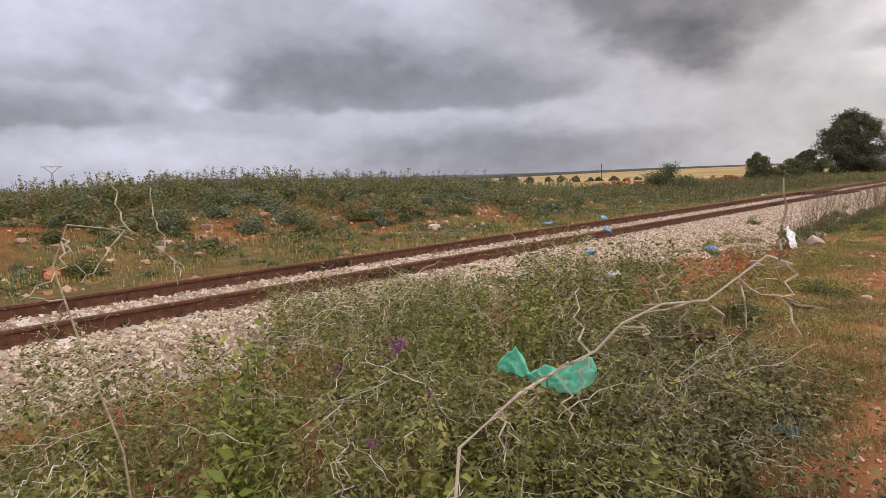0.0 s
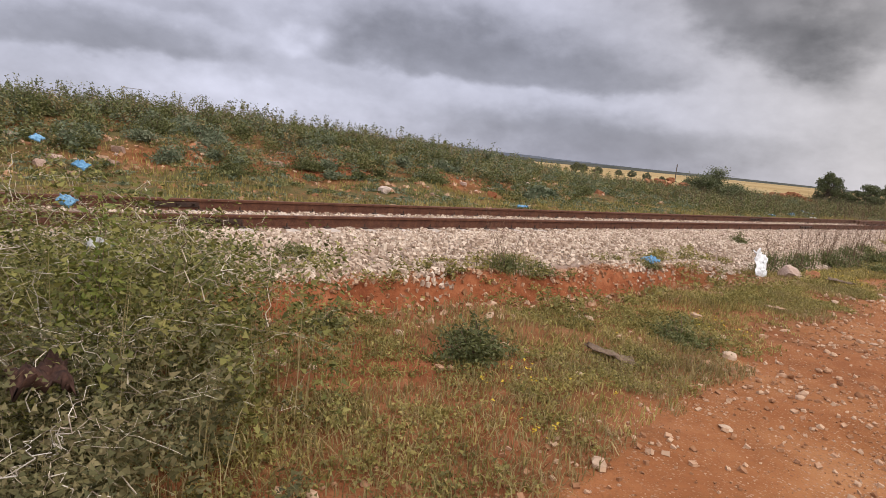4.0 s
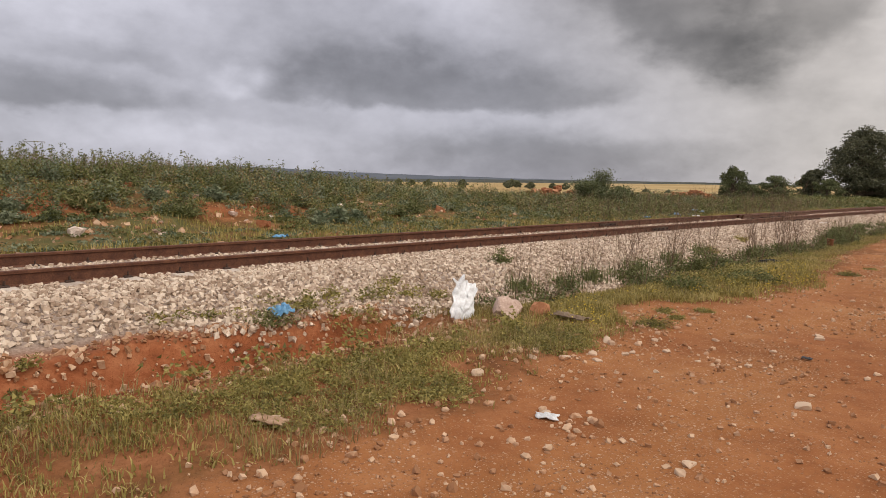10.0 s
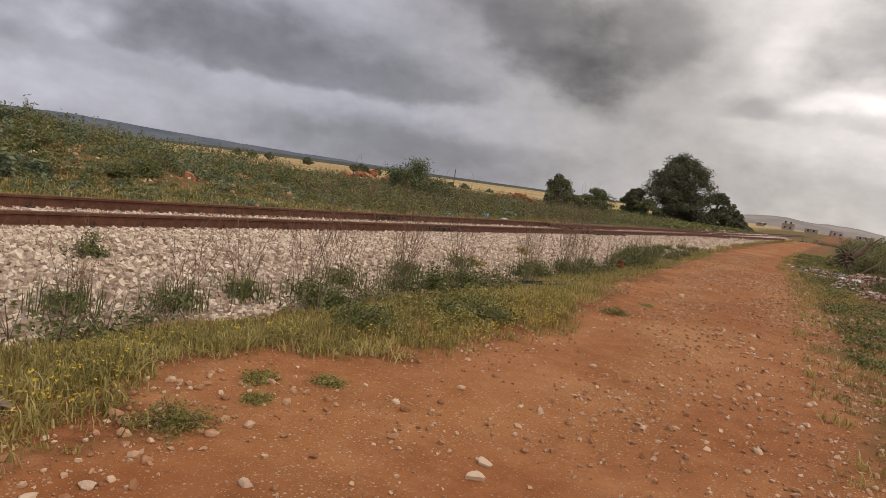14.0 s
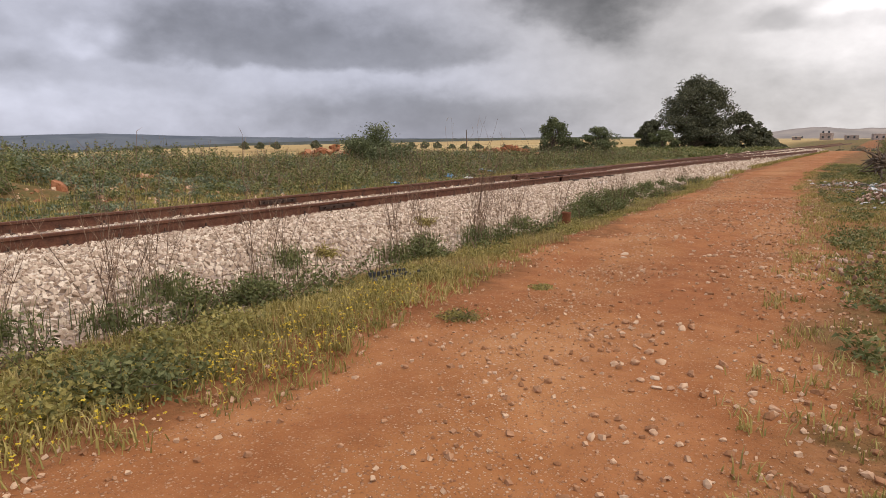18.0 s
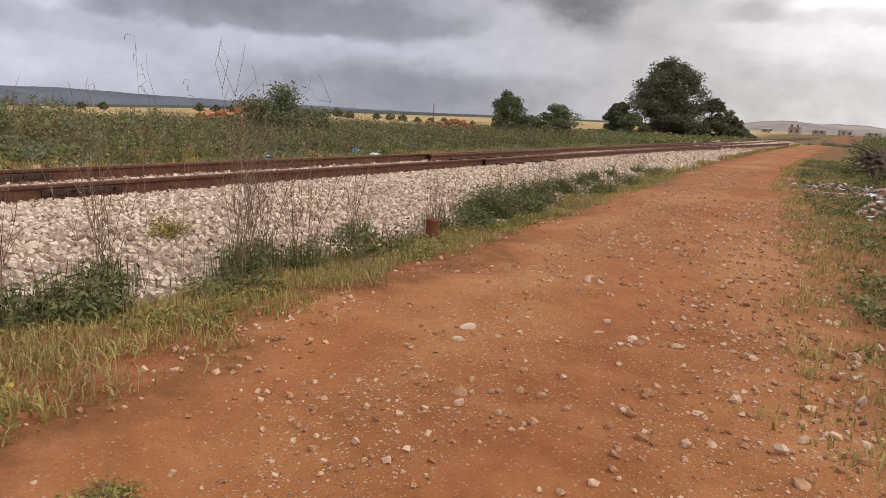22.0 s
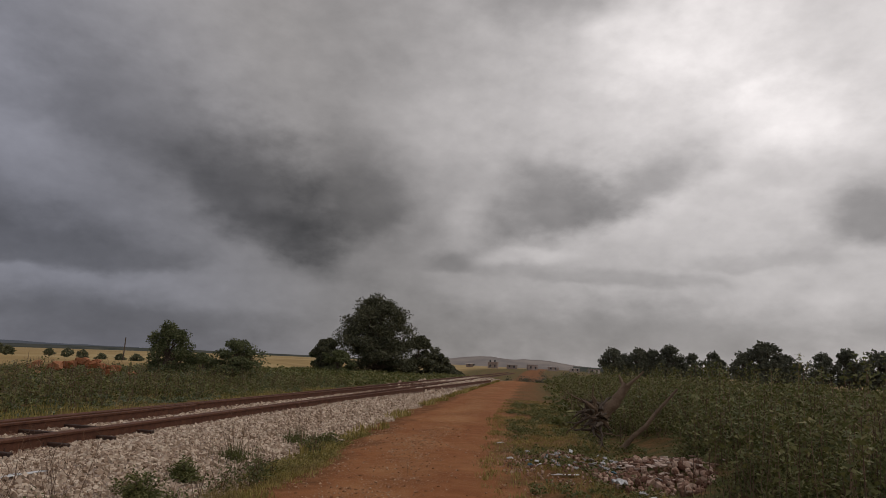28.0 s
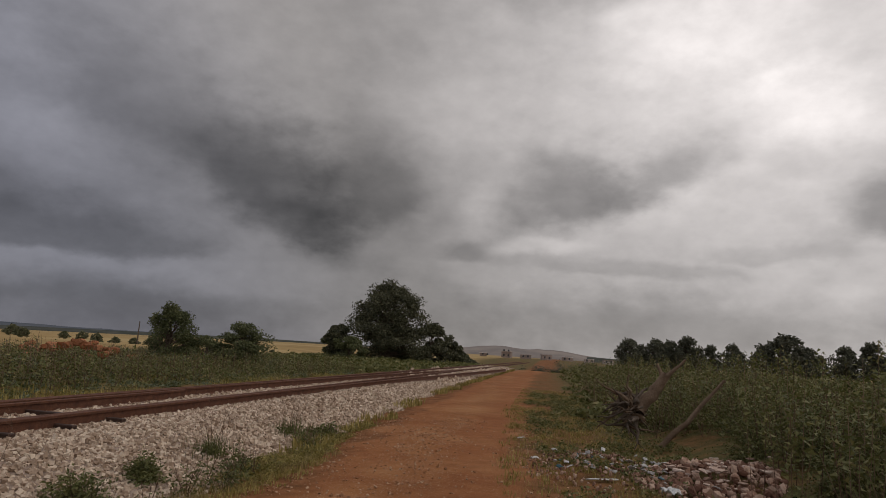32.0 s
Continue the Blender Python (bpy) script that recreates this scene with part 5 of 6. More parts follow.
for x, y, h in ((3.35, 26.4, 1.65), (3.2, 26.75, 1.45), (3.5, 27.0, 1.3), (3.1, 26.2, 1.1), (3.3, 26.1, 1.35), (3.45, 26.55, 1.2), (3.15, 27.3, 1.0)):
    t = thing("wild_oat", x, y, float(ground_z(x, y)), "tall thin wild oat stalk in the verge", "grass stalk", "tall oat stalks")
    lean = r5.uniform(-0.16, 0.16, 2)
    P = np.array([(lean[0] * f * f, lean[1] * f * f, h * f) for f in np.linspace(0, 1, 10)])
    part("stalk", Geo().add(*tube(P, 0.0019, 0.0009, 4)), M["stalk"], t)
    for q in range(9):
        a, f = r5.uniform(0, 2 * math.pi), 0.72 + 0.28 * q / 8
        p = np.array((lean[0] * f * f, lean[1] * f * f, h * f))
        out = np.array((math.cos(a), math.sin(a), 0)) * r5.uniform(0.02, 0.05)
        e = p + out + (0, 0, r5.uniform(0.0, 0.02))
        part("ear", Geo().add(*tube([p, e, e + 0.3 * out + (0, 0, -0.012), e + 0.4 * out + (0, 0, -0.034)], 0.0006, 0.0022, 4)), M["dry_grass"], t)


# ---- the thorn scrub by the start ----
def zigzag(start, aim, length, r, kink=0.5, seg=0.07):
    """A crooked twig: short straight pieces that turn to and fro."""
    n = max(4, int(length / seg))
    d = np.asarray(aim, float)
    d = d / np.linalg.norm(d)
    s = np.cross(d, (0.3, 0.2, 1.0))
    s /= np.linalg.norm(s)
    P = [np.asarray(start, float)]
    for k in range(n):
        e = d + (kink if k % 2 else -kink) * s + r.normal(0, 0.22, 3)
        P.append(P[-1] + e / np.linalg.norm(e) * seg * r.uniform(0.7, 1.3))
        d = d + np.array([0, 0, -0.030]) + r.normal(0, 0.05, 3)
        d /= np.linalg.norm(d)
    return np.array(P)


def thorn_bush(x, y, width, height, twigs, leaf_n, r, label, mat=None):
    t = thing("thorn_bush", x, y, float(ground_z(x, y)), label, "thorn bush", "thorn scrub by the road")
    g, lf = Geo(), Geo()
    tips = []
    for _ in range(twigs):
        a = r.uniform(0, 2 * math.pi)
        p0 = np.array([r.normal(0, width * 0.22), r.normal(0, width * 0.22), r.uniform(0.15 * height, height * 0.85)])
        aim = np.array([math.cos(a), math.sin(a), r.uniform(0.1, 1.5)])
        P = zigzag(p0, aim, r.uniform(0.35, 0.85) * width, r, r.uniform(0.2, 0.6), 0.05)
        P[:, 2] = np.maximum(P[:, 2], 0.01)
        over = P[:, 2] > height
        P[over, 2] = height - 0.3 * (P[over, 2] - height)
        w = r.uniform(0.0014, 0.0034)
        sticks(P[:-1], P[1:], np.linspace(w, w * 0.4, len(P) - 1), g)
        tips.append(P)
        for k in range(2, len(P) - 1, 4):
            if r.random() < 0.5:
                Q = zigzag(P[k], r.normal(0, 1, 3) + (0, 0, 0.2), r.uniform(0.1, 0.25) * width, r, 0.6, 0.035)
                sticks(Q[:-1], Q[1:], np.linspace(w * 0.6, w * 0.3, len(Q) - 1), g)
                tips.append(Q)
    pts = np.concatenate(tips)
    Q = pts[r.integers(0, len(pts), leaf_n)] + r.normal(0, 0.03, (leaf_n, 3))
    Q[:, 2] = np.abs(Q[:, 2])
    lf.add(*flecks(Q, r.uniform(0.010, 0.028, leaf_n), r, 1.0))
    # leafy shoots, bunched so that dark gaps stay between them
    k = 52
    root = np.stack([r.normal(0, width * 0.32, k), r.normal(0, width * 0.30, k), np.zeros(k)], 1)
    rise = height * r.uniform(0.45, 1.02, k)
    lean = r.normal(0, 0.22, (k, 2))
    pick = r.integers(0, k, 2 * leaf_n)
    f = r.uniform(0.0, 1, 2 * leaf_n) ** 0.8
    body = root[pick] + np.stack([lean[pick, 0] * f * rise[pick], lean[pick, 1] * f * rise[pick], f * rise[pick]], 1) + r.normal(0, 0.028, (2 * leaf_n, 3))
    body[:, 2] = np.abs(body[:, 2])
    lf.add(*flecks(body, 0.012 + 0.034 * r.uniform(0, 1, 2 * leaf_n) ** 1.6, r, 0.9))
    part("twig_tangle", g, M["twig"], t, "pale crooked thorny twigs")["kind"] = "stuff"
    for _ in range(5):
        a = r.uniform(0, 2 * math.pi)
        p0 = np.array([math.cos(a) * width * 0.2, math.sin(a) * width * 0.2, height * r.uniform(0.55, 0.9)])
        P = zigzag(p0, (math.cos(a + r.normal(0, 0.8)), math.sin(a + r.normal(0, 0.8)), r.uniform(0.0, 1.0)), r.uniform(0.3, 0.6), r, r.uniform(0.25, 0.6), 0.055)
        long_twig = Geo().add(*tube(P, 0.0026, 0.0011, 4))
        for k in range(2, len(P) - 1, 2):
            Q = zigzag(P[k], r.normal(0, 1, 3) + (0, 0, 0.4), r.uniform(0.06, 0.16), r, 0.6, 0.03)
            sticks(Q[:-1], Q[1:], np.linspace(0.0015, 0.0008, len(Q) - 1), long_twig)
        part("long_twig", long_twig, M["pale_thorn"], t, "bleached crooked thorn twig")
    part("foliage", lf, mat or M["thorn_leaf"], t, "fine yellow-green leaves")
    m = 150
    P = np.stack([r.normal(0, width * 0.32, m), r.normal(0, width * 0.32, m), np.zeros(m)], 1)
    st = Geo().add(*blades(P, r.uniform(0.4, 1.0, m) * height, np.full(m, 0.0022), r, 0.35))
    part("straw", st, M["straw"], t, "dry straw growing through")["kind"] = "stuff"
    return t


r6 = np.random.default_rng(6)
for x, y, w, h in ((5.25, 2.6, 1.2, 0.55), (5.3, 3.7, 1.3, 0.55), (5.1, 4.8, 1.3, 0.6), (5.35, 5.6, 1.1, 0.52), (5.0, 6.4, 1.2, 0.6), (4.6, 7.3, 1.1, 0.74), (4.3, 3.2, 1.5, 0.62), (4.2, 4.6, 1.5, 0.66), (4.1, 5.9, 1.4, 0.66), (3.5, 7.0, 1.2, 0.55), (3.2, 3.4, 1.5, 0.6), (3.1, 5.0, 1.5, 0.6), (2.9, 6.4, 1.2, 0.45), (4.6, 1.4, 1.6, 0.65), (3.2, 1.6, 1.6, 0.6), (2.9, 4.2, 1.3, 0.42), (3.7, 3.9, 1.3, 0.5), (3.6, 2.5, 1.4, 0.5), (2.7, 3.0, 1.2, 0.4), (5.55, 6.5, 0.9, 0.42), (2.7, 7.7, 0.8, 0.4), (5.3, 7.4, 0.9, 0.36), (5.75, 5.4, 0.7, 0.36), (5.8, 4.3, 0.7, 0.38), (5.75, 3.2, 0.8, 0.42), (4.9, 7.9, 0.8, 0.55), (2.3, 7.0, 1.0, 0.40), (2.1, 5.6, 1.1, 0.45), (2.35, 8.3, 0.9, 0.32), (2.0, 4.2, 1.2, 0.45), (3.6, 8.0, 0.9, 0.36), (4.25, 7.9, 0.9, 0.55), (5.95, 6.2, 0.7, 0.26), (5.7, 7.1, 0.7, 0.26)):
    if x < 2.5 and y < 6.8:
        continue
    drying = x > 5.2 and y > 5.8
    tall = (1.05 if x > 4.9 else 1.0 if x > 3.8 else 0.95) if y < 5.7 else (1.1 if x > 3.8 else 0.85) if y < 6.8 else 1.3
    thorn_bush(x, y, w * 1.1, h * tall, 40, 3400, r6, "drying brownish thorn scrub with pale crooked twigs" if drying else "dense tangle of thorny scrub with pale crooked twigs", M["thorn_dry"] if drying else None)
for x, y, h, w in ((4.35, 6.3, 0.75, 0.4), (4.0, 7.0, 0.8, 0.4), (5.0, 4.55, 0.92, 0.34), (4.75, 4.75, 0.85, 0.30), (4.6, 6.9, 0.9, 0.35), (4.9, 7.5, 0.95, 0.35), (3.9, 5.2, 0.6, 0.3)):
    leafy_bush("tall_herb", x, y, h, w, 2600, 0.035, M["tall_herb"], "tall yellow-green herb growing through the thorn scrub", "weed", r6, "tall herbs in the scrub")
for x, y, h, w in ((5.85, 4.15, 0.62, 0.5), (5.55, 3.85, 0.6, 0.55), (5.95, 4.75, 0.5, 0.45), (5.3, 4.35, 0.6, 0.5), (5.65, 4.95, 0.5, 0.5), (6.0, 5.6, 0.38, 0.4), (5.1, 3.4, 0.55, 0.6), (5.4, 5.5, 0.5, 0.45), (5.9, 6.5, 0.32, 0.45), (5.6, 6.9, 0.35, 0.5)):
    leafy_bush("broad_herb", x, y, h, w, 800, 0.058, M["tall_herb"] if y < 5 else M["weed_dark"], "broad-leaved green herb among the thorn scrub", "weed", r6, "broad-leaved herbs in the scrub")


# ---- trees ----
def tree(x, y, height, width, leaf_n, leaf, r, label, trunk_h=0.18, mat=None, lobes=40, name="tree", group="", base=None, lean=0.0):
    z = float(ground_z(x, y)) if base is None else base
    t = thing(name, x, y, z, label, "tree", group)
    g = Geo()
    top = np.array([lean, 0, height * 0.62])
    g.add(*tube(np.linspace((0, 0, -0.1), top, 7) + r.normal(0, 0.02 * height, (7, 3)) * np.array([[0, 0, 0]] + [[1, 1, 0]] * 6), height * 0.035, height * 0.012, 7))
    C = []
    for k in range(lobes):
        u = r.uniform(trunk_h, 1.0)
        a = r.uniform(0, 2 * math.pi)
        v = ((u - trunk_h) / (1 - trunk_h)) ** (0.62 if lobes >= 100 else 1.0)
        prof = math.sin(math.pi * min(1.0, v * 0.82 + 0.14)) ** 0.8
        rad = width / 2 * prof * r.uniform(0.25, 1.0)
        c = np.array([math.cos(a) * rad + lean * u, math.sin(a) * rad, height * u * r.uniform(0.93, 1.0)])
        C.append(c)
        s = np.array([lean * 0.4 * u, 0, height * u * 0.55])
        g.add(*tube(np.linspace(s, c, 5) + r.normal(0, 0.015 * height, (5, 3)), height * 0.010, height * 0.003, 5))
    C = np.array(C)
    i = r.integers(0, lobes, leaf_n)
    d = r.normal(size=(leaf_n, 3))
    d /= np.linalg.norm(d, axis=1, keepdims=True)
    P = C[i] + d * (r.uniform(0.15, 1.0, (leaf_n, 1)) ** 0.6) * np.array([width, width, height * 0.8]) * 0.13 * r.uniform(0.6, 1.3, (lobes, 1))[i]
    lf = Geo().add(*leaves(P, leaf * r.uniform(0.6, 1.5, leaf_n), r, math.pi, 1.7))
    part("trunk", g, M["bark"], t, "dark branching trunk")
    part("crown", lf, mat or M["tree_leaf"], t, "uneven dark green crown")
    return t


r7 = np.random.default_rng(9)
tree(-10.0, 90.5, 7.3, 8.0, 40000, 0.17, r7, "large dark green tree beside the railway", 0.06, lobes=120)
tree(-6.4, 93.5, 3.6, 4.2, 16000, 0.19, r7, "dark green tree in the row beside the railway", 0.05, lobes=36)
tree(-13.6, 88.0, 2.9, 3.4, 12000, 0.17, r7, "dark green tree in the row beside the railway", 0.05, lobes=30)
tree(-15.3, 90.5, 2.5, 2.6, 8000, 0.16, r7, "low tree with a pale green crown", 0.05, M["bush_leaf"], 26)
tree(-11.6, 84.5, 1.9, 3.4, 8000, 0.14, r7, "rounded low bush before the tall tree", 0.02, M["bush_leaf"], 26)
for k, (x, y, h) in enumerate(((-6.6, 104, 3.0), (-7.0, 112, 2.6), (-7.6, 121, 2.4), (-8.6, 131, 2.3), (-9.6, 143, 2.2), (-10.8, 157, 2.2))):
    tree(x, y, h, h * 1.25, 3600, 0.26, r7, "dark green tree receding along the railway", 0.04, None, 24)
tree(-9.1, 54.9, 2.35, 1.9, 11000, 0.08, r7, "small tree with an open green crown", 0.05, M["bush_leaf"], 60, lean=0.1)
tree(-7.4, 57.6, 1.75, 2.7, 9000, 0.085, r7, "low spreading green tree beside the track", 0.03, M["bush_leaf"], 60)
tree(-8.3, 56.4, 1.3, 2.6, 7000, 0.08, r7, "low green bush between two small trees", 0.05, M["bush_leaf"], 20)
# the orchard on the plain
orchard = tree(-98, 140, 1.8, 2.6, 1000, 0.32, r7, "round dark green orchard tree on the ripe field", 0.10, M["hazed_orchard_leaf"], 26, "orchard_tree", "orchard trees on the plain")
r8 = np.random.default_rng(12)
for a in (62, 60.5, 53.5, 52.2, 51, 47.5, 43.4, 42.2, 41.3, 38.9, 37.7, 36.7, 35.4, 34.2, 33, 30.5, 28.6, 24):
    az, dist = radians(a), 130 + r8.uniform(-8, 8)
    x, y = 6.8 - dist * math.sin(az), 25 + dist * math.cos(az)
    o = copy_thing(orchard, pose(x, y, float(ground_z(x, y)), 0, 0, r8.uniform(0, 360)))
    o.scale = [r8.uniform(0.62, 0.85)] * 3
for x, y, h, w in ((3.2, 112, 1.1, 3.0), (5.6, 106, 1.3, 3.2), (8.4, 108, 1.2, 3.4), (11.5, 105, 1.4, 3.6), (15.0, 108, 1.3, 3.8), (0.8, 118, 1.2, 3.2)):
    leafy_bush("roadside_bush", x, y, h + 0.35, w, 1500, 0.16, M["hazed_far_leaf"], "low brownish green bush where the road drops away", "bush", r7, "bushes at the end of the road", 0.2)
# trees beyond the weedy bank
back = tree(17.5, 150, 4.6, 5.2, 3000, 0.38, r7, "dark tree standing beyond the weedy bank", 0.03, M["hazed_far_leaf"], 60, "far_tree", "trees beyond the bank", base=0.5)
for x, y, s in ((22.0, 150, 0.72), (27.0, 149, 1.0), (24.5, 151, 0.75), (30.5, 148, 0.66), (33.5, 147, 0.68), (38.0, 146, 0.72), (41.5, 145, 1.18), (44.0, 144, 0.8), (49.0, 143, 0.9), (52.5, 142, 0.95), (56.0, 140, 0.9), (60.0, 138, 1.0), (66.0, 134, 1.05), (19.5, 152, 0.6), (23.3, 152, 0.5), (29.0, 151, 0.55), (35.5, 149, 0.5), (46.5, 146, 0.55), (54.5, 143, 0.6), (58.0, 141, 0.6), (63.0, 138, 0.7), (25.8, 153, 0.55)):
    o = copy_thing(back, pose(x, y, 0.5, 0, 0, r8.uniform(0, 360)))
    o.scale = (s * r8.uniform(1.1, 1.5), s, (s * 4.6 + 1.4) / 4.6 * r8.uniform(0.9, 1.05))


# ---- distance ----
def ridge(name, label, az0, az1, dist, heights, mat, base=-8.0):
    """A far line of hills along a circle, with a foot and a crest that rolls."""
    n = len(heights) * 12
    az = np.radians(np.linspace(az0, az1, n))
    h = np.interp(np.linspace(0, 1, n), np.linspace(0, 1, len(heights)), heights)
    h = h + 0.05 * h.max() * value_noise(az * 900, az * 0, 11.0, 77)
    rows = []
    for back_by, share in ((0, 0.0), (0.05, 0.45), (0.12, 0.85), (0.22, 1.0), (0.4, 0.7)):
        R = dist * (1 + back_by)
        rows.append(np.stack([6 - R * np.sin(az), 20 + R * np.cos(az), base + (h - base) * share], 1))
    V = np.concatenate(rows)
    i, j = np.meshgrid(np.arange(4), np.arange(n - 1), indexing="ij")
    q = (i * n + j).ravel()
    ob = new(name, mesh_of(name, V, np.stack([q, q + 1, q + n + 1, q + n], 1), mat, True))
    return tagged(ob, label, "hill", kind="structure")


ridge("backdrop_hill", "long wooded hill on the horizon, tinted blue-grey for haze", 34, 92, 2600, [2, 3, 5, 9, 16, 25, 15, 0, -6, -9, -11], M["hill"], -140.0)
ridge("backdrop_plain", "dark tree-covered rise along the horizon", 10, 80, 1500, [2, 4, 4, 2, -1, -5, -10, -19, -27, -31, -34], M["wood"], -90.0)
ridge("backdrop_rise", "low pale hill beyond the houses", -4, 13, 1400, [6, 14, 24, 20, 26, 16, 10, 5], M["hill_pale"])
ridge("backdrop_east", "low dark rise beyond the bank", -90, -2, 900, [6, 8, 9, 8, 7, 7, 6, 7], M["wood"])


def house(x, y, w, d, h, storeys, label, r):
    t = thing("house", x, y, float(ground_z(x, y)), label, "house", "houses at the end of the road", r.uniform(-15, 15))
    part("wall", Geo().add(*box(-w / 2, w / 2, -d / 2, d / 2, 0, h, 0.05)), M["plaster"], t, "pale plastered walls")
    part("roof", Geo().add(*box(-w / 2 - 0.2, w / 2 + 0.2, -d / 2 - 0.2, d / 2 + 0.2, h, h + 0.35, 0.05)), M["plaster"], t, "flat roof with a low parapet")
    wv, wf = box(-0.5, 0.5, -0.06, 0.06, 0, 1.3, 0.03)
    for s in range(storeys):
        for k in range(max(2, int(w / 3.2))):
            part("window", Geo().add(wv + (-w / 2 + 1.6 + k * 3.0, -d / 2 - 0.02, 1.0 + s * 3.0), wf), M["window"], t)


r9 = np.random.default_rng(14)
for x, y, w, h, s in ((-30, 327, 5, 2.4, 1), (-20, 330, 7, 4.4, 2), (-12, 335, 8, 2.8, 1), (-3, 328, 7, 3.6, 1), (6, 340, 8, 2.9, 1), (15, 330, 7, 2.6, 1), (24, 345, 8, 3.0, 1)):
    house(x * 1.5, y * 1.4, w * 0.85, 7, h * 0.85, s, "pale flat-roofed house at the far end of the road", r9)


# pylon and poles beyond the mound
def pylon(x, y, h):
    t = thing("pylon", x, y, float(ground_z(x, y)), "thin steel power pylon with a forked top beyond the mound", "pylon", turn=80)
    g = Geo()
    for s in (1, -1):
        g.add(*tube([(0.30 * s, 0, 0), (0.10 * s, 0, h * 0.86)], 0.06, 0.05, 4))
        g.add(*tube([(0.0, 0, h * 0.84), (1.35 * s, 0, h)], 0.06, 0.05, 4))
    for k in range(8):
        z0, z1 = h * 0.86 * k / 8, h * 0.86 * (k + 1) / 8
        s = 1 if k % 2 else -1
        g.add(*tube([(0.18 * s * (1 - k / 13), 0, z0), (-0.18 * s * (1 - (k + 1) / 13), 0, z1)], 0.015, 0.015, 3))
    part("mast", g, M["galvanised"], t)
    part("crossarm", Geo().add(*tube([(-1.7, 0, h), (1.7, 0, h)], 0.06, 0.06, 4)), M["galvanised"], t)
    for s in (-1.6, 0.0, 1.6):
        part("insulator", Geo().add(*tube([(s, 0, h - 0.02), (s, 0, h - 0.28)], 0.05, 0.03, 6)), M["galvanised"], t)


pylon(-125.0, 41.2, 7.4)
t = thing("utility_pole", -32.2, 5.1, float(ground_z(-32.2, 5.1)), "pale concrete utility pole with a bracketed top", "pole")
part("shaft", Geo().add(*tube([(0, 0, 0), (0, 0, 5.1)], 0.13, 0.09, 8)), M["pole"], t)
g = Geo()
for z, w in ((4.95, 0.32), (4.7, 0.5), (4.3, 0.55)):
    g.add(*box(-0.03, 0.03, -w, w, z - 0.03, z + 0.03, 0.01))
part("bracket", g, M["galvanised"], t)
for yy in (-0.3, -0.1, 0.1, 0.3):
    part("insulator", Geo().add(*tube([(0, yy, 4.98), (0, yy, 5.18)], 0.05, 0.03, 6)), M["galvanised"], t)
t = thing("utility_pole", -66.0, 133.0, float(ground_z(-66.0, 133.0)), "slim wooden utility pole on the plain", "pole")
part("shaft", Geo().add(*tube([(0, 0, 0), (0, 0, 4.2)], 0.12, 0.08, 6)), M["bark"], t)


# ---- stones ----
def rock(name, x, y, size, mat, label, r, sink=0.3, group="", flat=0.7):
    """One weathered stone: a subdivided lump with broken faces."""
    bm = bmesh.new()
    fine = max(size) > 0.12
    bmesh.ops.create_icosphere(bm, subdivisions=4 if fine else 2, radius=1.0)
    axes = [Vector(d) for d in ((1, 0, 0), (-1, 0, 0), (0, 1, 0), (0, -1, 0), (0, 0, 1), (0, 0, -1))]
    cuts = [((d + Vector(r.normal(0, 0.28, 3))).normalized(), r.uniform(0.5, 0.72)) for d in axes] + [(Vector(r.normal(size=3)).normalized(), r.uniform(0.55, 0.8)) for _ in range(3)]
    for v in bm.verts:
        p = v.co.copy()
        for nrm, d in cuts:
            e = p.dot(nrm) - d
            if e > 0:
                p -= nrm * e
        p *= 1 + 0.10 * noise.noise(p * 1.7 + Vector((x, y, 0))) + 0.05 * noise.noise(p * 5.0 + Vector((y, x, 0))) + (0.035 * noise.noise(p * 11.0) + 0.09 * abs(noise.noise(p * 2.6 + Vector((x, y, 3)))) if fine else 0)
        v.co = (p.x * size[0], p.y * size[1], p.z * size[2])
    me = bpy.data.meshes.new(name)
    bm.to_mesh(me)
    bm.free()
    me.materials.append(mat)
    for p in me.polygons:
        p.use_smooth = False
    ob = new(name, me)
    ob.matrix_basis = pose(x, y, float(ground_z(x, y)) + size[2] * (1 - 2 * sink) * 0.62, r.uniform(-8, 8), r.uniform(-8, 8), r.uniform(0, 360))
    return tagged(ob, label, "stone", group)


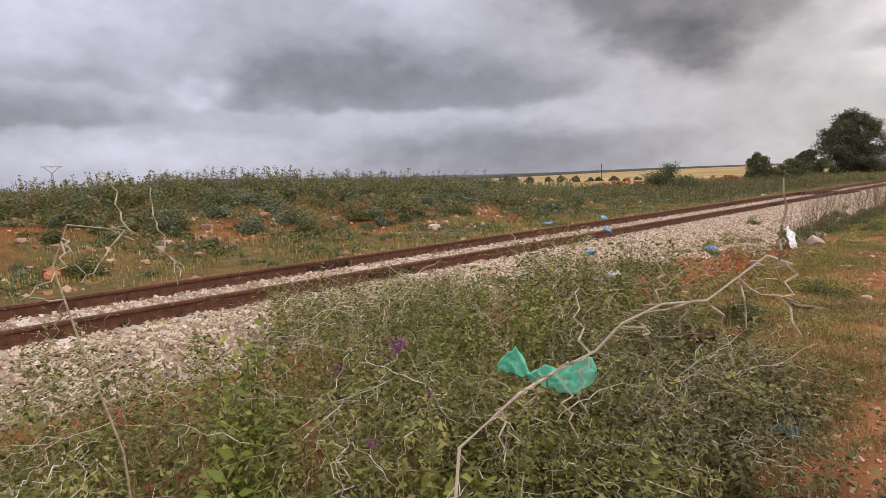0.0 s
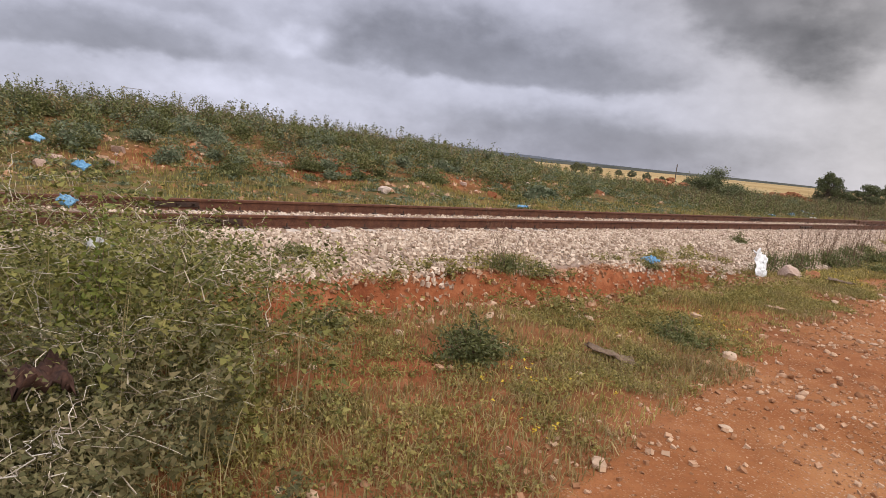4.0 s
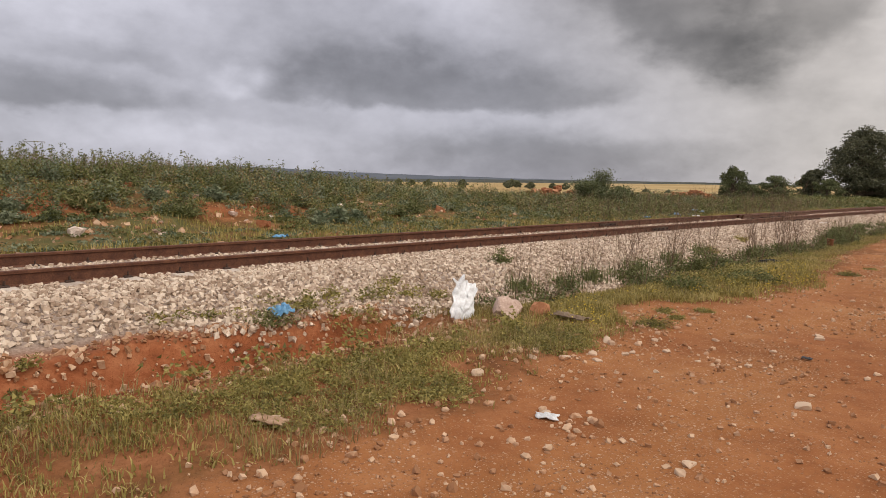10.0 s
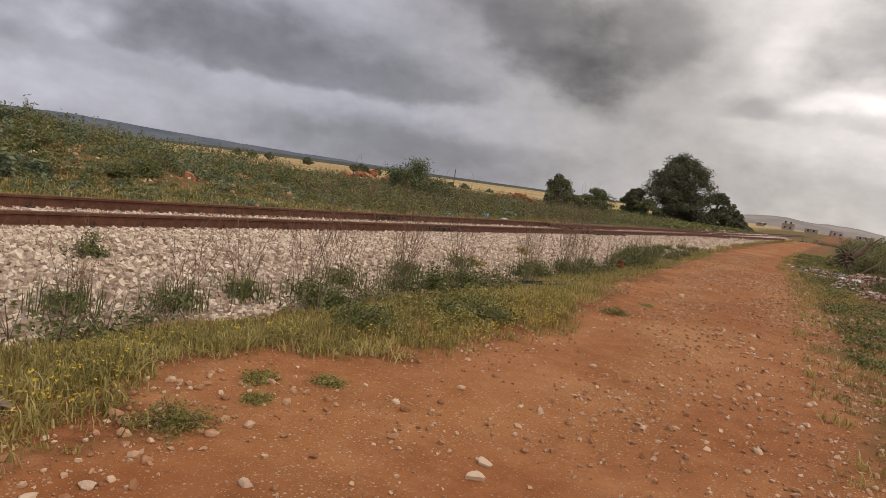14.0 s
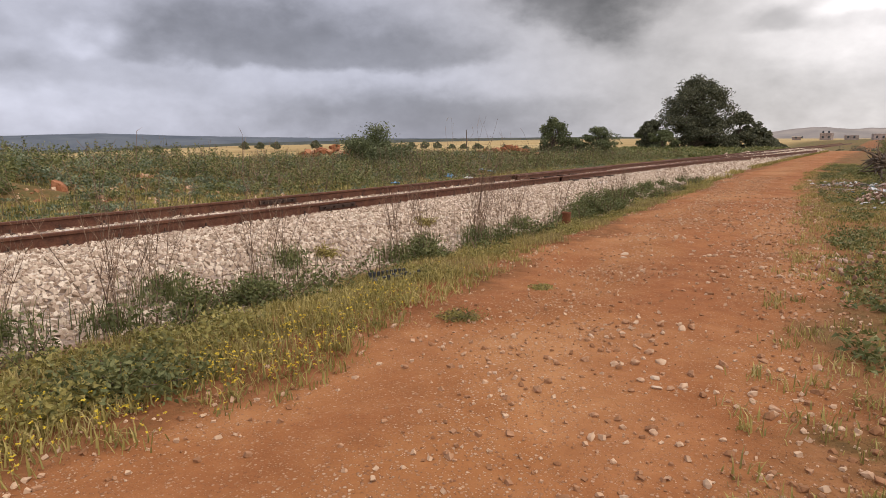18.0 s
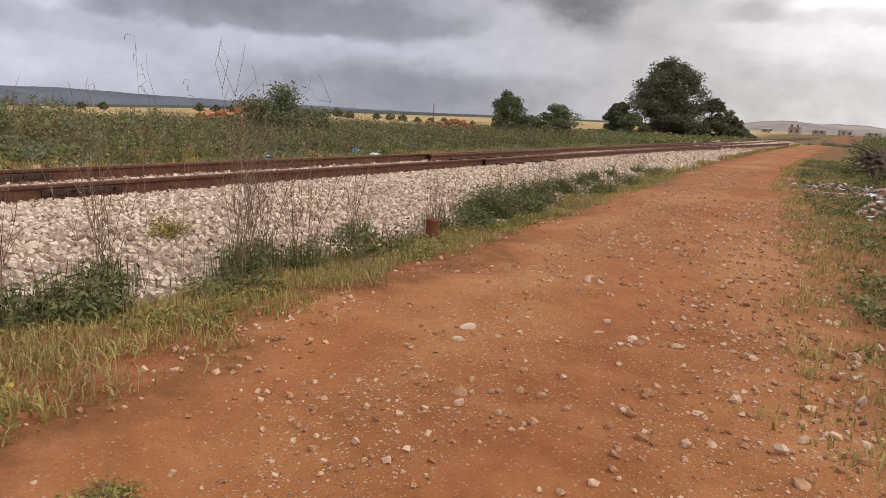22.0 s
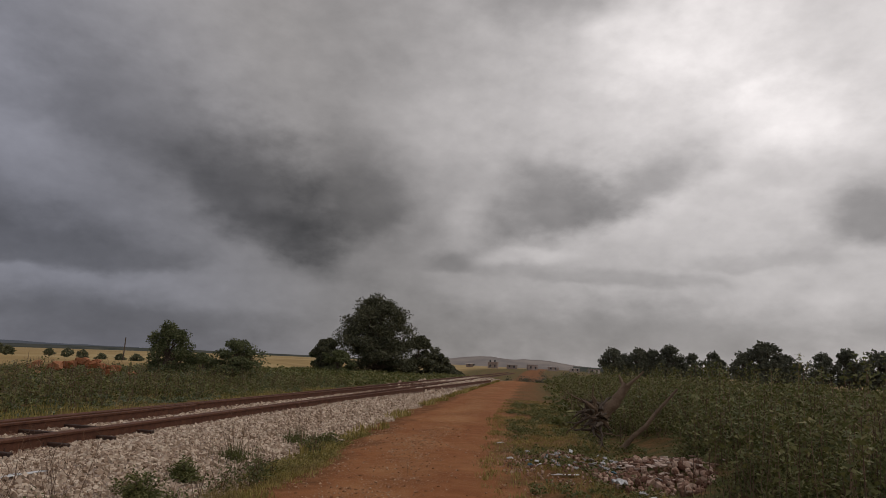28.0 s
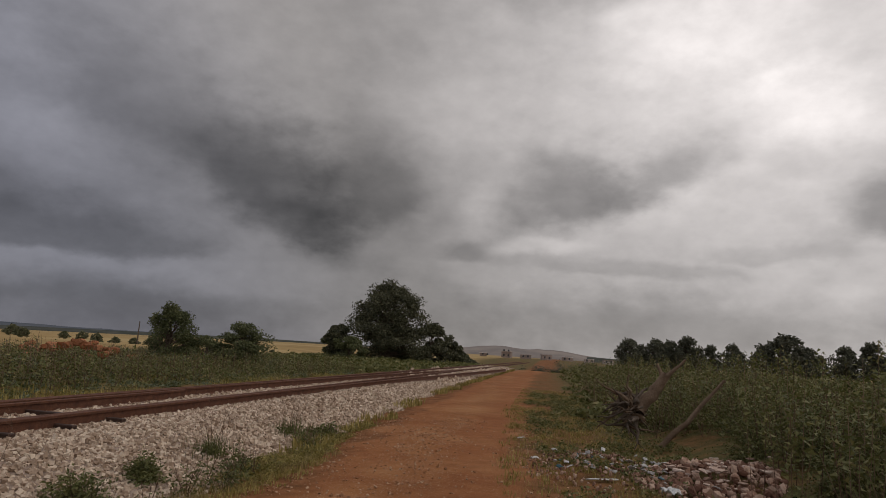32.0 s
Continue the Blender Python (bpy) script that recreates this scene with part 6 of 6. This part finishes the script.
r10 = np.random.default_rng(15)
rock("boulder", -6.5, 26.3, (0.30, 0.22, 0.22), M["orange_stone"], "pinkish-tan boulder beyond the track", r10)
rock("rock", 3.80, 17.3, (0.28, 0.19, 0.15), M["slab"], "pale rock beside the white bag", r10)
rock("rock", 3.98, 17.62, (0.13, 0.11, 0.13), M["orange_stone"], "orange-brown rock beside the white bag", r10)
for x, y, s in ((4.86, 12.54, 0.15), (5.64, 11.61, 0.12), (4.9, 14.09, 0.10), (5.74, 15.36, 0.06), (6.61, 15.32, 0.07), (6.71, 16.61, 0.10), (5.13, 17.08, 0.09), (6.11, 17.36, 0.05), (6.14, 18.97, 0.07), (5.43, 19.19, 0.05), (6.8, 23.2, 0.045), (6.16, 23.86, 0.04), (5.59, 29.49, 0.05), (5.18, 27.24, 0.08), (5.79, 27.93, 0.05), (6.02, 27.69, 0.06), (4.94, 33.03, 0.05), (6.67, 32.64, 0.07), (4.93, 34.31, 0.05), (4.3, 10.4, 0.11), (5.5, 10.0, 0.06), (6.3, 9.1, 0.07), (6.35, 10.1, 0.06), (6.2, 8.2, 0.06), (5.0, 16.2, 0.07), (5.3, 16.6, 0.06), (5.5, 17.3, 0.06), (5.0, 15.6, 0.09), (5.6, 18.0, 0.05), (4.5, 9.4, 0.07), (4.8, 8.6, 0.06), (5.06, 17.12, 0.09), (5.36, 17.01, 0.05), (5.35, 16.91, 0.06), (5.13, 16.42, 0.07), (4.87, 16.39, 0.06), (4.64, 16.4, 0.06), (5.22, 17.38, 0.06), (5.26, 17.56, 0.05), (6.11, 17.38, 0.05), (5.2, 16.69, 0.07), (5.73, 16.69, 0.05), (5.81, 17.19, 0.04), (6.19, 18.78, 0.08), (6.08, 17.97, 0.05), (6.73, 18.86, 0.05), (6.76, 23.31, 0.045), (6.92, 23.27, 0.03), (7.47, 24.02, 0.035), (6.01, 22.88, 0.025), (5.25, 27.02, 0.06), (5.82, 27.69, 0.05), (5.68, 29.02, 0.035), (6.01, 27.49, 0.04), (5.64, 11.6, 0.10), (5.62, 11.91, 0.07), (4.92, 9.94, 0.06), (4.59, 8.48, 0.07), (4.72, 8.46, 0.05), (4.53, 11.19, 0.09), (4.57, 11.32, 0.07), (5.35, 12.03, 0.08), (5.45, 12.59, 0.06), (6.62, 15.2, 0.06), (6.0, 13.6, 0.06), (5.4, 13.2, 0.07)):
    rock("stone", x, y, (s * 0.8, s * r10.uniform(0.4, 0.7), s * r10.uniform(0.25, 0.45)), M["stone"], "pale flat stone lying on the red earth", r10, 0.38, "stones by the road")
for k in range(44):
    x, y = -11.8 + r10.normal(0, 0.7), 39.8 + r10.normal(0, 0.9)
    s = r10.uniform(0.10, 0.24)
    o = rock("rubble_stone", x, y, (s, s * 0.8, s * 0.7), M["orange_stone"], "orange-pink broken stone in a heap", r10, 0.2, "orange stone heaps")
    o.location.z += max(0, 0.65 - 0.28 * math.hypot(x + 11.8, y - 39.8)) + 0.1
for k in range(46):
    x, y = -9.8 + r10.normal(0, 1.1), 50.5 + r10.normal(0, 1.3)
    s = r10.uniform(0.10, 0.24)
    o = rock("rubble_stone", x, y, (s, s * 0.8, s * 0.7), M["orange_stone"], "orange-pink broken stone in a heap", r10, 0.2, "orange stone heaps")
    o.location.z += max(0, 0.60 - 0.22 * math.hypot(x + 9.6, y - 51)) + 0.1
for x, y, s in ((-10.7, 10.87, 0.20), (-10.2, 17.28, 0.22), (-10.3, 19.0, 0.16), (-9.0, 21.0, 0.15), (-7.2, 12.2, 0.22), (-6.6, 13.6, 0.12), (-6.2, 10.0, 0.16), (-5.0, 9.3, 0.16), (-6.4, 7.3, 0.17), (-9.4, 7.8, 0.14)):
    rock("mound_stone", x, y, (s, s * 0.75, s * 0.6), M["stone"] if s < 0.21 else M["orange_stone"], "pale stone on the weedy spoil mound", r10, 0.2, "stones on the mound")

for k in range(120):
    x, y = r10.uniform(-9.8, -4.6), r10.uniform(-1, 23)
    s = 0.05 + 0.17 * r10.uniform(0, 1) ** 2.2
    red = r10.random() < 0.45
    rock("mound_stone", x, y, (s, s * r10.uniform(0.6, 0.9), s * r10.uniform(0.4, 0.7)), M["orange_stone"] if red else M["slab"], ("orange-brown" if red else "pale") + " broken stone on the weedy spoil mound", r10, 0.25, "stones on the mound")

# pebbles and grit
peb = Geo()
n = 80000
y = 6 + 40 * rng.uniform(0, 1, n) ** 1.3
x = road_left(y) - 0.4 + (road_right(y) - road_left(y) + 0.9) * rng.uniform(0, 1, n)
rut = x - road_left(y) + 0.25 * value_noise(x, y, 3.0, 35)
lane = np.exp(-(((rut - 1.05) / 0.42) ** 2)) + np.exp(-(((rut - 2.75) / 0.5) ** 2)) + 0.7 * np.exp(-(((rut + 0.05) / 0.3) ** 2))
keep = rng.random(n) < np.clip(0.14 + 0.7 * lane + 0.5 * value_noise(x, y, 0.7, 111), 0.05, 1)
x, y = x[keep], y[keep]
s = 0.0038 + 0.017 * rng.uniform(0, 1, len(x)) ** 5
P = on_ground(x, y)
P[:, 2] += s * 0.25
peb.add(*scatter_stones(P, s, rng, 0.6, True))
n = 6500
y, x = rng.uniform(7, 17, n), 2.45 + 1.9 * rng.uniform(0, 1, n) ** 1.6
s = 0.010 + 0.03 * rng.uniform(0, 1, n) ** 3
P = on_ground(x, y)
peb.add(*scatter_stones(P, s, rng, math.pi, True))
n = 11000
x, y = rng.uniform(-12, -2.6, n), rng.uniform(-1, 30, n)
keep = value_noise(x, y, 1.0, 121) > -0.15
x, y = x[keep], y[keep]
s = 0.012 + 0.075 * rng.uniform(0, 1, len(x)) ** 4
peb.add(*scatter_stones(on_ground(x, y), s, rng, 0.8, True))
for n, y0, y1, a0, a1 in ((1500, 11, 19, -0.9, 1.0), (260, 13, 24, 0.3, 2.6), (150, 20, 38, 0.2, 2.6), (240, 7, 12, -1.3, 0.3), (420, 15, 36, 2.2, 3.8), (1500, 17, 36, 1.2, 3.0)):
    y = rng.uniform(y0, y1, n)
    x = road_left(y) + rng.uniform(a0, a1, n)
    k = value_noise(x, y, 0.8, 119) > -0.1
    x, y = x[k], y[k]
    s = 0.008 + 0.028 * rng.uniform(0, 1, len(x)) ** 2
    P = on_ground(x, y)
    P[:, 2] += s * 0.2
    peb.add(*scatter_stones(P, s, rng, 0.5))
stuff("pebbles", peb, M["pebble"], "scattered pebbles and grit on the red earth", "pebbles")

# rubble beside the road
rub = Geo()
for cx, cy, n, rad, s0 in ((3.45, 14.6, 620, 0.40, 0.026), (8.35, 34.4, 1300, 0.75, 0.034), (7.5, 36.4, 260, 0.6, 0.030), (7.75, 40.1, 1200, 0.8, 0.040), (6.5, 40.6, 700, 0.9, 0.018), (7.9, 27.5, 200, 1.0, 0.020)):
    a, q = rng.uniform(0, 2 * math.pi, n), rad * np.sqrt(rng.uniform(0, 1, n))
    x, y = cx + q * np.cos(a), cy + q * np.sin(a) * 1.6
    s = s0 * (0.25 + 1.6 * rng.uniform(0, 1, n) ** 2.2)
    P = on_ground(x, y)
    P[:, 2] += 0.17 * (1 - q / rad) * (1 + value_noise(x, y, 0.3, 151)) + s * 0.2
    rub.add(*scatter_stones(P, s, rng))
stuff("rubble", rub, M["rubble"], "heaps of broken stone and rubble beside the road", "rubble")
for k in range(200):
    cx, cy = (8.35, 34.4) if k % 2 else (7.75, 40.1)
    x, y = cx + r10.normal(0, 0.42), cy + r10.normal(0, 0.6)
    s = r10.uniform(0.035, 0.075) * (1.7 if k % 7 == 0 else 1.0)
    o = rock("rubble_block", x, y, (s, s * 0.5, s * 0.28), M["slab"], "pinkish broken building stone on a rubble heap", r10, 0.1, "rubble heap by the road")
    o.location.z += max(0, 0.20 - 0.20 * math.hypot(x - cx, (y - cy) / 1.5)) + 0.02


# ---- litter ----
def crumpled(name, x, y, z, size, mat, label, category, r, seed, tilt=(0, 0, 0), cells=14, folds=0.22, group=""):
    """A crumpled sheet or bag: a folded lump with creases and a thickness."""
    bm = bmesh.new()
    bmesh.ops.create_grid(bm, x_segments=cells, y_segments=cells, size=1.0)
    for v in bm.verts:
        p = v.co
        n1 = noise.noise(Vector((p.x * 1.6 + seed, p.y * 1.6, seed * 0.7)))
        n2 = noise.noise(Vector((p.x * 4.5, p.y * 4.5 + seed, seed * 1.3)))
        n3 = noise.noise(Vector((p.x * 2.2 - seed, p.y * 2.2, 3.1)))
        edge = 1 + 0.22 * noise.noise(Vector((p.x * 3 + seed, p.y * 3, 9.0)))
        v.co = ((p.x * edge + 0.25 * n3) * size[0], (p.y * edge + 0.25 * n1) * size[1], (0.8 * abs(n1) + folds * 2 * n2 + 0.35 * (1 - p.length_squared * 0.5)) * size[2])
    top = list(bm.faces)
    bmesh.ops.solidify(bm, geom=top, thickness=0.006)
    me = bpy.data.meshes.new(name)
    bm.to_mesh(me)
    bm.free()
    for p in me.polygons:
        p.use_smooth = True
    me.materials.append(mat)
    ob = new(name, me)
    ob.matrix_basis = pose(x, y, z, *tilt)
    return tagged(ob, label, category, group)


def gz(x, y):
    return float(ground_z(x, y))


r11 = np.random.default_rng(16)
crumpled("white_sack", 3.42, 17.08, gz(3.42, 17.08) + 0.15, (0.125, 0.23, 0.07), M["white_plastic"], "crumpled white plastic sack propped at the end of the ditch", "sack", r11, 1.7, (58, 24, 70), 20, 0.3)
crumpled("blue_bag", 2.45, 15.6, gz(2.45, 15.6) + 0.05, (0.10, 0.09, 0.10), M["blue_plastic"], "crumpled bright blue plastic bag on the ballast", "bag", r11, 4.2, (15, 10, 0))
crumpled("slate_slab", 4.4, 17.55, gz(4.4, 17.55) + 0.03, (0.17, 0.07, 0.04), M["old_wood"], "grey weathered board lying in the grass", "board", r11, 8.2)
# netting slung between thorny twigs
nu, nv = 44, 16
across = np.linspace(0, 0.42, nu)
top = np.interp(across, [0, 0.04, 0.08, 0.11, 0.135, 0.20, 0.29, 0.35, 0.38, 0.40, 0.42], [0.61, 0.655, 0.69, 0.66, 0.565, 0.585, 0.595, 0.615, 0.63, 0.61, 0.56])
low = np.interp(across, [0, 0.06, 0.13, 0.22, 0.29, 0.34, 0.38, 0.42], [0.575, 0.555, 0.52, 0.48, 0.455, 0.44, 0.465, 0.515])
U, W = np.meshgrid(across, np.linspace(0, 1, nv), indexing="ij")
Z = 0.705 - 0.66 * (0.69 - (top[:, None] * (1 - W) + low[:, None] * W))
fold = 0.020 * np.sin(46 * U + 3 * W) + 0.012 * np.sin(95 * U - 7 * W) + 0.03 * value_noise(U * 20, W * 4, 1.0, 140) + 0.015 * value_noise(U * 60, W * 9, 1.0, 141)
X = 5.70 + 0.60 * U + 0.42 * fold
Y = 5.145 + 0.50 * U - 0.50 * fold
V = np.stack([X, Y, Z + 0.3 * fold + 0.012 * value_noise(U * 50, W * 6, 1.0, 142)], -1)
q = (np.arange(nu - 1)[:, None] * nv + np.arange(nv - 1)[None]).ravel()
net = tagged(new("green_netting", mesh_of("green_netting", V.reshape(-1, 3), np.stack([q, q + nv, q + nv + 1, q + 1], 1), M["net"], True)), "torn green plastic netting snagged on thorny twigs", "netting")
solid = net.modifiers.new("thickness", "SOLIDIFY")
solid.thickness = 0.002
crumpled("teal_bag", 6.08, 6.95, gz(6.08, 6.95) + 0.02, (0.10, 0.09, 0.09), M["teal_plastic"], "crumpled dark teal plastic bag under the scrub", "bag", r11, 5.5)
crumpled("brown_rag", 5.53, 7.24, gz(5.53, 7.24) + 0.38, (0.10, 0.08, 0.09), M["brown_rag"], "dark brown rag caught in the thorn scrub", "rag", r11, 3.3)
crumpled("black_cup", 6.05, 7.15, gz(6.05, 7.15) + 0.03, (0.07, 0.06, 0.06), M["black_plastic"], "crushed black plastic tub on the ground", "tub", r11, 6.1)
crumpled("white_carton", 5.91, 6.2, gz(5.91, 6.2) + 0.16, (0.035, 0.05, 0.04), M["white_plastic"], "crushed white carton in the scrub", "carton", r11, 7.7, (40, 0, 20))
crumpled("blue_scrap", 4.3, 8.3, gz(4.3, 8.3) - 0.1, (0.05, 0.12, 0.06), M["teal_plastic"], "torn blue-grey plastic strip in the ditch", "plastic scrap", r11, 9.1, (70, 0, 0))
crumpled("black_scrap", 6.35, 17.9, gz(6.35, 17.9) + 0.012, (0.035, 0.022, 0.012), M["black_plastic"], "crushed black plastic scrap on the road", "plastic scrap", r11, 2.9)
for x, y, s in ((-3.4, 19.0, 0.12), (-4.7, 40.4, 0.26), (-4.05, 37.1, 0.16), (-3.4, 33.5, 0.12)):
    crumpled("blue_scrap", x, y, gz(x, y) + 0.05, (s, s * 0.8, s * 0.6), M["blue_plastic"], "torn pale blue plastic beside the track", "plastic scrap", r11, x * 3.1 + y, (r11.uniform(-20, 20), r11.uniform(-20, 20), r11.uniform(0, 360)), 10, 0.22, "blue scraps by the track")
for k in range(46):
    c = ((6.4, 40.6), (7.2, 37.6), (7.0, 40.2), (7.6, 34.8))[k % 4]
    x, y = c[0] + r11.normal(0, 0.3), c[1] + r11.normal(0, 0.6)
    s = r11.uniform(0.015, 0.045)
    crumpled("litter", x, y, gz(x, y) + 0.12, (s, s * 0.8, s * 0.7), M["litter"] if k % 9 else M["teal_plastic"], "dirty crumpled plastic litter on the rubble", "litter", r11, k * 1.37, (r11.uniform(-30, 30), r11.uniform(-30, 30), r11.uniform(0, 360)), 6, 0.3, "litter by the road")
crumpled("white_bag", -10.68, 10.86, gz(-10.68, 10.86) + 0.10, (0.16, 0.14, 0.14), M["white_plastic"], "white plastic bag caught on the spoil mound", "bag", r11, 21.9)
for x, y, z, s in ((4.70, 7.45, 0.72, 0.035), (4.82, 7.48, 0.877, 0.028), (4.885, 7.32, 0.976, 0.022)):
    crumpled("blue_shred", x, y, z, (s, s * 0.7, s * 0.7), M["blue_plastic"], "torn blue plastic shred caught in the thorn scrub", "plastic scrap", r11, z * 7.1, (30, 10, 40), 8, 0.3, "blue shreds in the scrub")
crumpled("white_bag", 4.82, 7.55, 0.55, (0.05, 0.045, 0.05), M["white_plastic"], "small white plastic bag caught in the thorn scrub", "bag", r11, 31.9)
crumpled("white_bag", -3.0, 36.5, gz(-3.0, 36.5) + 0.06, (0.12, 0.10, 0.08), M["white_plastic"], "white plastic bag beside the track", "bag", r11, 12.9)
crumpled("white_bag", 7.55, 36.8, gz(7.55, 36.8) + 0.2, (0.10, 0.10, 0.10), M["white_plastic"], "white plastic bag on the rubble", "bag", r11, 3.9)
crumpled("white_bag", 7.2, 39.0, gz(7.2, 39.0) + 0.1, (0.09, 0.08, 0.07), M["white_plastic"], "white plastic bag on the rubble", "bag", r11, 5.9)
for x, y, l, a in ((1.48, 35.9, 0.45, 80), (7.23, 35.76, 0.30, 60), (6.56, 39.76, 0.4, 30), (5.41, 43.1, 0.22, 70)):
    t = crumpled("white_strip", x, y, gz(x, y) + 0.03, (l / 2, 0.03, 0.015), M["white_plastic"], "narrow white plastic strip on the ground", "strip", r11, x, (0, 0, a), 6)

crumpled("white_paper", 5.78, 15.33, gz(5.78, 15.33) + 0.01, (0.06, 0.045, 0.02), M["white_plastic"], "torn white paper lying on the road edge", "paper", r11, 2.2, (0, 0, 30), 8, 0.3)
crumpled("driftwood", 5.32, 10.55, gz(5.32, 10.55) + 0.03, (0.16, 0.05, 0.05), M["old_wood"], "weathered brown piece of wood in the grass", "wood", r11, 11.4, (0, 10, 25), 8, 0.15)
crumpled("grey_slab", 4.93, 14.07, gz(4.93, 14.07) + 0.03, (0.10, 0.045, 0.025), M["stone"], "flat grey broken slab in the grass", "slab", r11, 13.4, (0, 0, 20), 8, 0.10)
for k in range(36):
    c = ((6.3, 40.2), (6.8, 40.9), (7.3, 40.0), (7.5, 37.4))[k % 4]
    x, y = c[0] + r11.normal(0, 0.28), c[1] + r11.normal(0, 0.5)
    s = r11.uniform(0.015, 0.045)
    crumpled("litter", x, y, gz(x, y) + 0.10, (s, s * 0.7, s * 0.6), M["litter"] if k % 12 else M["teal_plastic"], "dirty crumpled plastic litter on the rubble", "litter", r11, k * 1.77 + 40, (r11.uniform(-30, 30), r11.uniform(-30, 30), r11.uniform(0, 360)), 6, 0.3, "litter by the road")

# the pipe stub, the crate
t = thing("pipe_stub", 3.42, 29.48, gz(3.42, 29.48) - 0.03, "short rusted steel pipe standing in the verge", "pipe")
n = 20
ang = np.linspace(0, 2 * math.pi, n, endpoint=False)
rings = []
for rr_, zz in ((0.070, 0.0), (0.070, 0.25), (0.076, 0.26), (0.076, 0.275), (0.063, 0.275), (0.061, 0.05)):
    rings.append(np.stack([rr_ * np.cos(ang), rr_ * np.sin(ang), np.full(n, zz) + 0.006 * np.sin(3 * ang)], 1))
V = np.concatenate(rings)
i, j = np.meshgrid(np.arange(len(rings) - 1), np.arange(n), indexing="ij")
F = np.stack([i * n + j, i * n + (j + 1) % n, (i + 1) * n + (j + 1) % n, (i + 1) * n + j], -1).reshape(-1, 4)
part("pipe", Geo().add(V, F), M["rust_pipe"], t, "rusted brown pipe wall", True)
t = thing("black_crate", 3.8, 24.7, gz(3.8, 24.7), "broken black plastic crate half buried in the verge", "crate", turn=70)
part("base", Geo().add(*box(-0.22, 0.22, -0.14, 0.14, 0.0, 0.03, 0.008)), M["black_plastic"], t)
for k in range(9):
    part("slat", Geo().add(*box(-0.21 + k * 0.048, -0.185 + k * 0.048, -0.15, -0.13, 0.0, 0.09 + 0.01 * (k % 3), 0.004)), M["black_plastic"], t)
    part("slat", Geo().add(*box(-0.21 + k * 0.048, -0.185 + k * 0.048, 0.13, 0.15, 0.0, 0.08, 0.004)), M["black_plastic"], t)

# the uprooted trunk and its roots
t = thing("uprooted_tree", 7.15, 43.1, gz(7.15, 43.1), "uprooted grey tree trunk leaning on the weedy bank", "log")
r12 = np.random.default_rng(18)
base = gz(7.15, 43.1)
P = np.linspace((0.15, 0, 0.28 - base), (0.60, -0.05, 0.92 - base), 8) + r12.normal(0, 0.015, (8, 3))
part("trunk", Geo().add(*tube(P, 0.13, 0.07, 10)), M["old_wood"], t, "thick weathered bare trunk", True)
for tip, w in (((0.90, -0.06, 1.18 - base), 0.03), ((0.46, 0.05, 1.10 - base), 0.03)):
    Q = np.linspace(P[-2], tip, 5) + r12.normal(0, 0.008, (5, 3))
    part("limb", Geo().add(*tube(Q, w * 1.5, w * 0.5, 7)), M["old_wood"], t, "broken pale limb", True)
for k in range(46):
    d = r12.normal(0, 1, 3) * (0.9, 0.6, 0.6) + (-0.45, -0.45, 0.15)
    Q = zigzag(np.array((0.05, -0.05, 0.3 - base)) + r12.normal(0, 0.10, 3), d, r12.uniform(0.3, 0.75), r12, 0.25, 0.10)
    Q[:, 2] = np.maximum(Q[:, 2], 0.02)
    part("root", Geo().add(*tube(Q, r12.uniform(0.02, 0.055), 0.006, 6)), M["bark"] if k % 4 else M["old_wood"], t)
t = thing("grey_log", 7.75, 42.9, gz(7.75, 42.9), "second bare grey log on the bank", "log")
part("trunk", Geo().add(*tube(np.linspace((-0.1, 0, 0.02), (0.87, 0.05, 0.88 - gz(7.75, 42.9)), 6) + r12.normal(0, 0.012, (6, 3)), 0.05, 0.022, 8)), M["old_wood"], t, "", True)

# pale thorny branches close to the road
for line in ([(6.44, 4.13, 0.90), (6.52, 4.17, 0.98), (6.56, 4.21, 1.02), (6.60, 4.22, 1.05), (6.65, 4.235, 1.085), (6.696, 4.243, 1.115), (6.75, 4.24, 1.14), (6.80, 4.25, 1.172), (6.834, 4.254, 1.177)],
             [(5.86, 3.88, 0.82), (5.84, 3.84, 1.01), (5.8, 3.8, 1.15), (5.79, 3.84, 1.22), (5.82, 3.94, 1.21), (5.84, 4.03, 1.13)]):
    P = np.array(line)
    foot = P[0] + (P[0] - P[1]) * 1.2
    foot[2] = ground_z(foot[0], foot[1])
    P = np.concatenate([[foot], P]) - foot
    t = thing("thorny_branch", *foot, "pale crooked thorny branch arching over the scrub", "branch", "thorny branches")
    P[2:-1] += r12.normal(0, 0.006, (len(P) - 3, 3))
    main = Geo().add(*tube(P, 0.0026, 0.0012, 6))
    part("branch", main, M["twig"], t, "pale knotted branch")
    for k in range(2, len(P)):
        for _ in range(3):
            Q = zigzag(P[k] + r12.uniform(-0.5, 0) * (P[k] - P[k - 1]), r12.normal(0, 0.6, 3) + (0, 0, -0.2), r12.uniform(0.05, 0.17), r12, 0.6, 0.02)
            part("twig", Geo().add(*tube(Q, 0.0018, 0.0009, 4)), M["twig"], t)
for x, y, z in ((5.98, 4.43, 1.0), (5.55, 4.7, 0.58), (5.2, 5.3, 0.5), (4.6, 5.3, 0.5), (4.7, 6.2, 0.55)):
    t = thing("purple_thistle", x, y, gz(x, y), "purple thistle flower on a thin stem", "flower", "purple thistles")
    part("stem", Geo().add(*tube([(0, 0, 0), (0.01, 0, z)], 0.003, 0.002, 4)), M["weed"], t)
    q = r12.normal(0, 1, (60, 3))
    q = q / np.linalg.norm(q, axis=1, keepdims=True) * (0.014, 0.014, 0.012) + (0.01, 0, z)
    part("flower_head", Geo().add(*leaves(q, np.full(60, 0.014), r12, math.pi, 3)), M["purple"], t, "purple flower head")
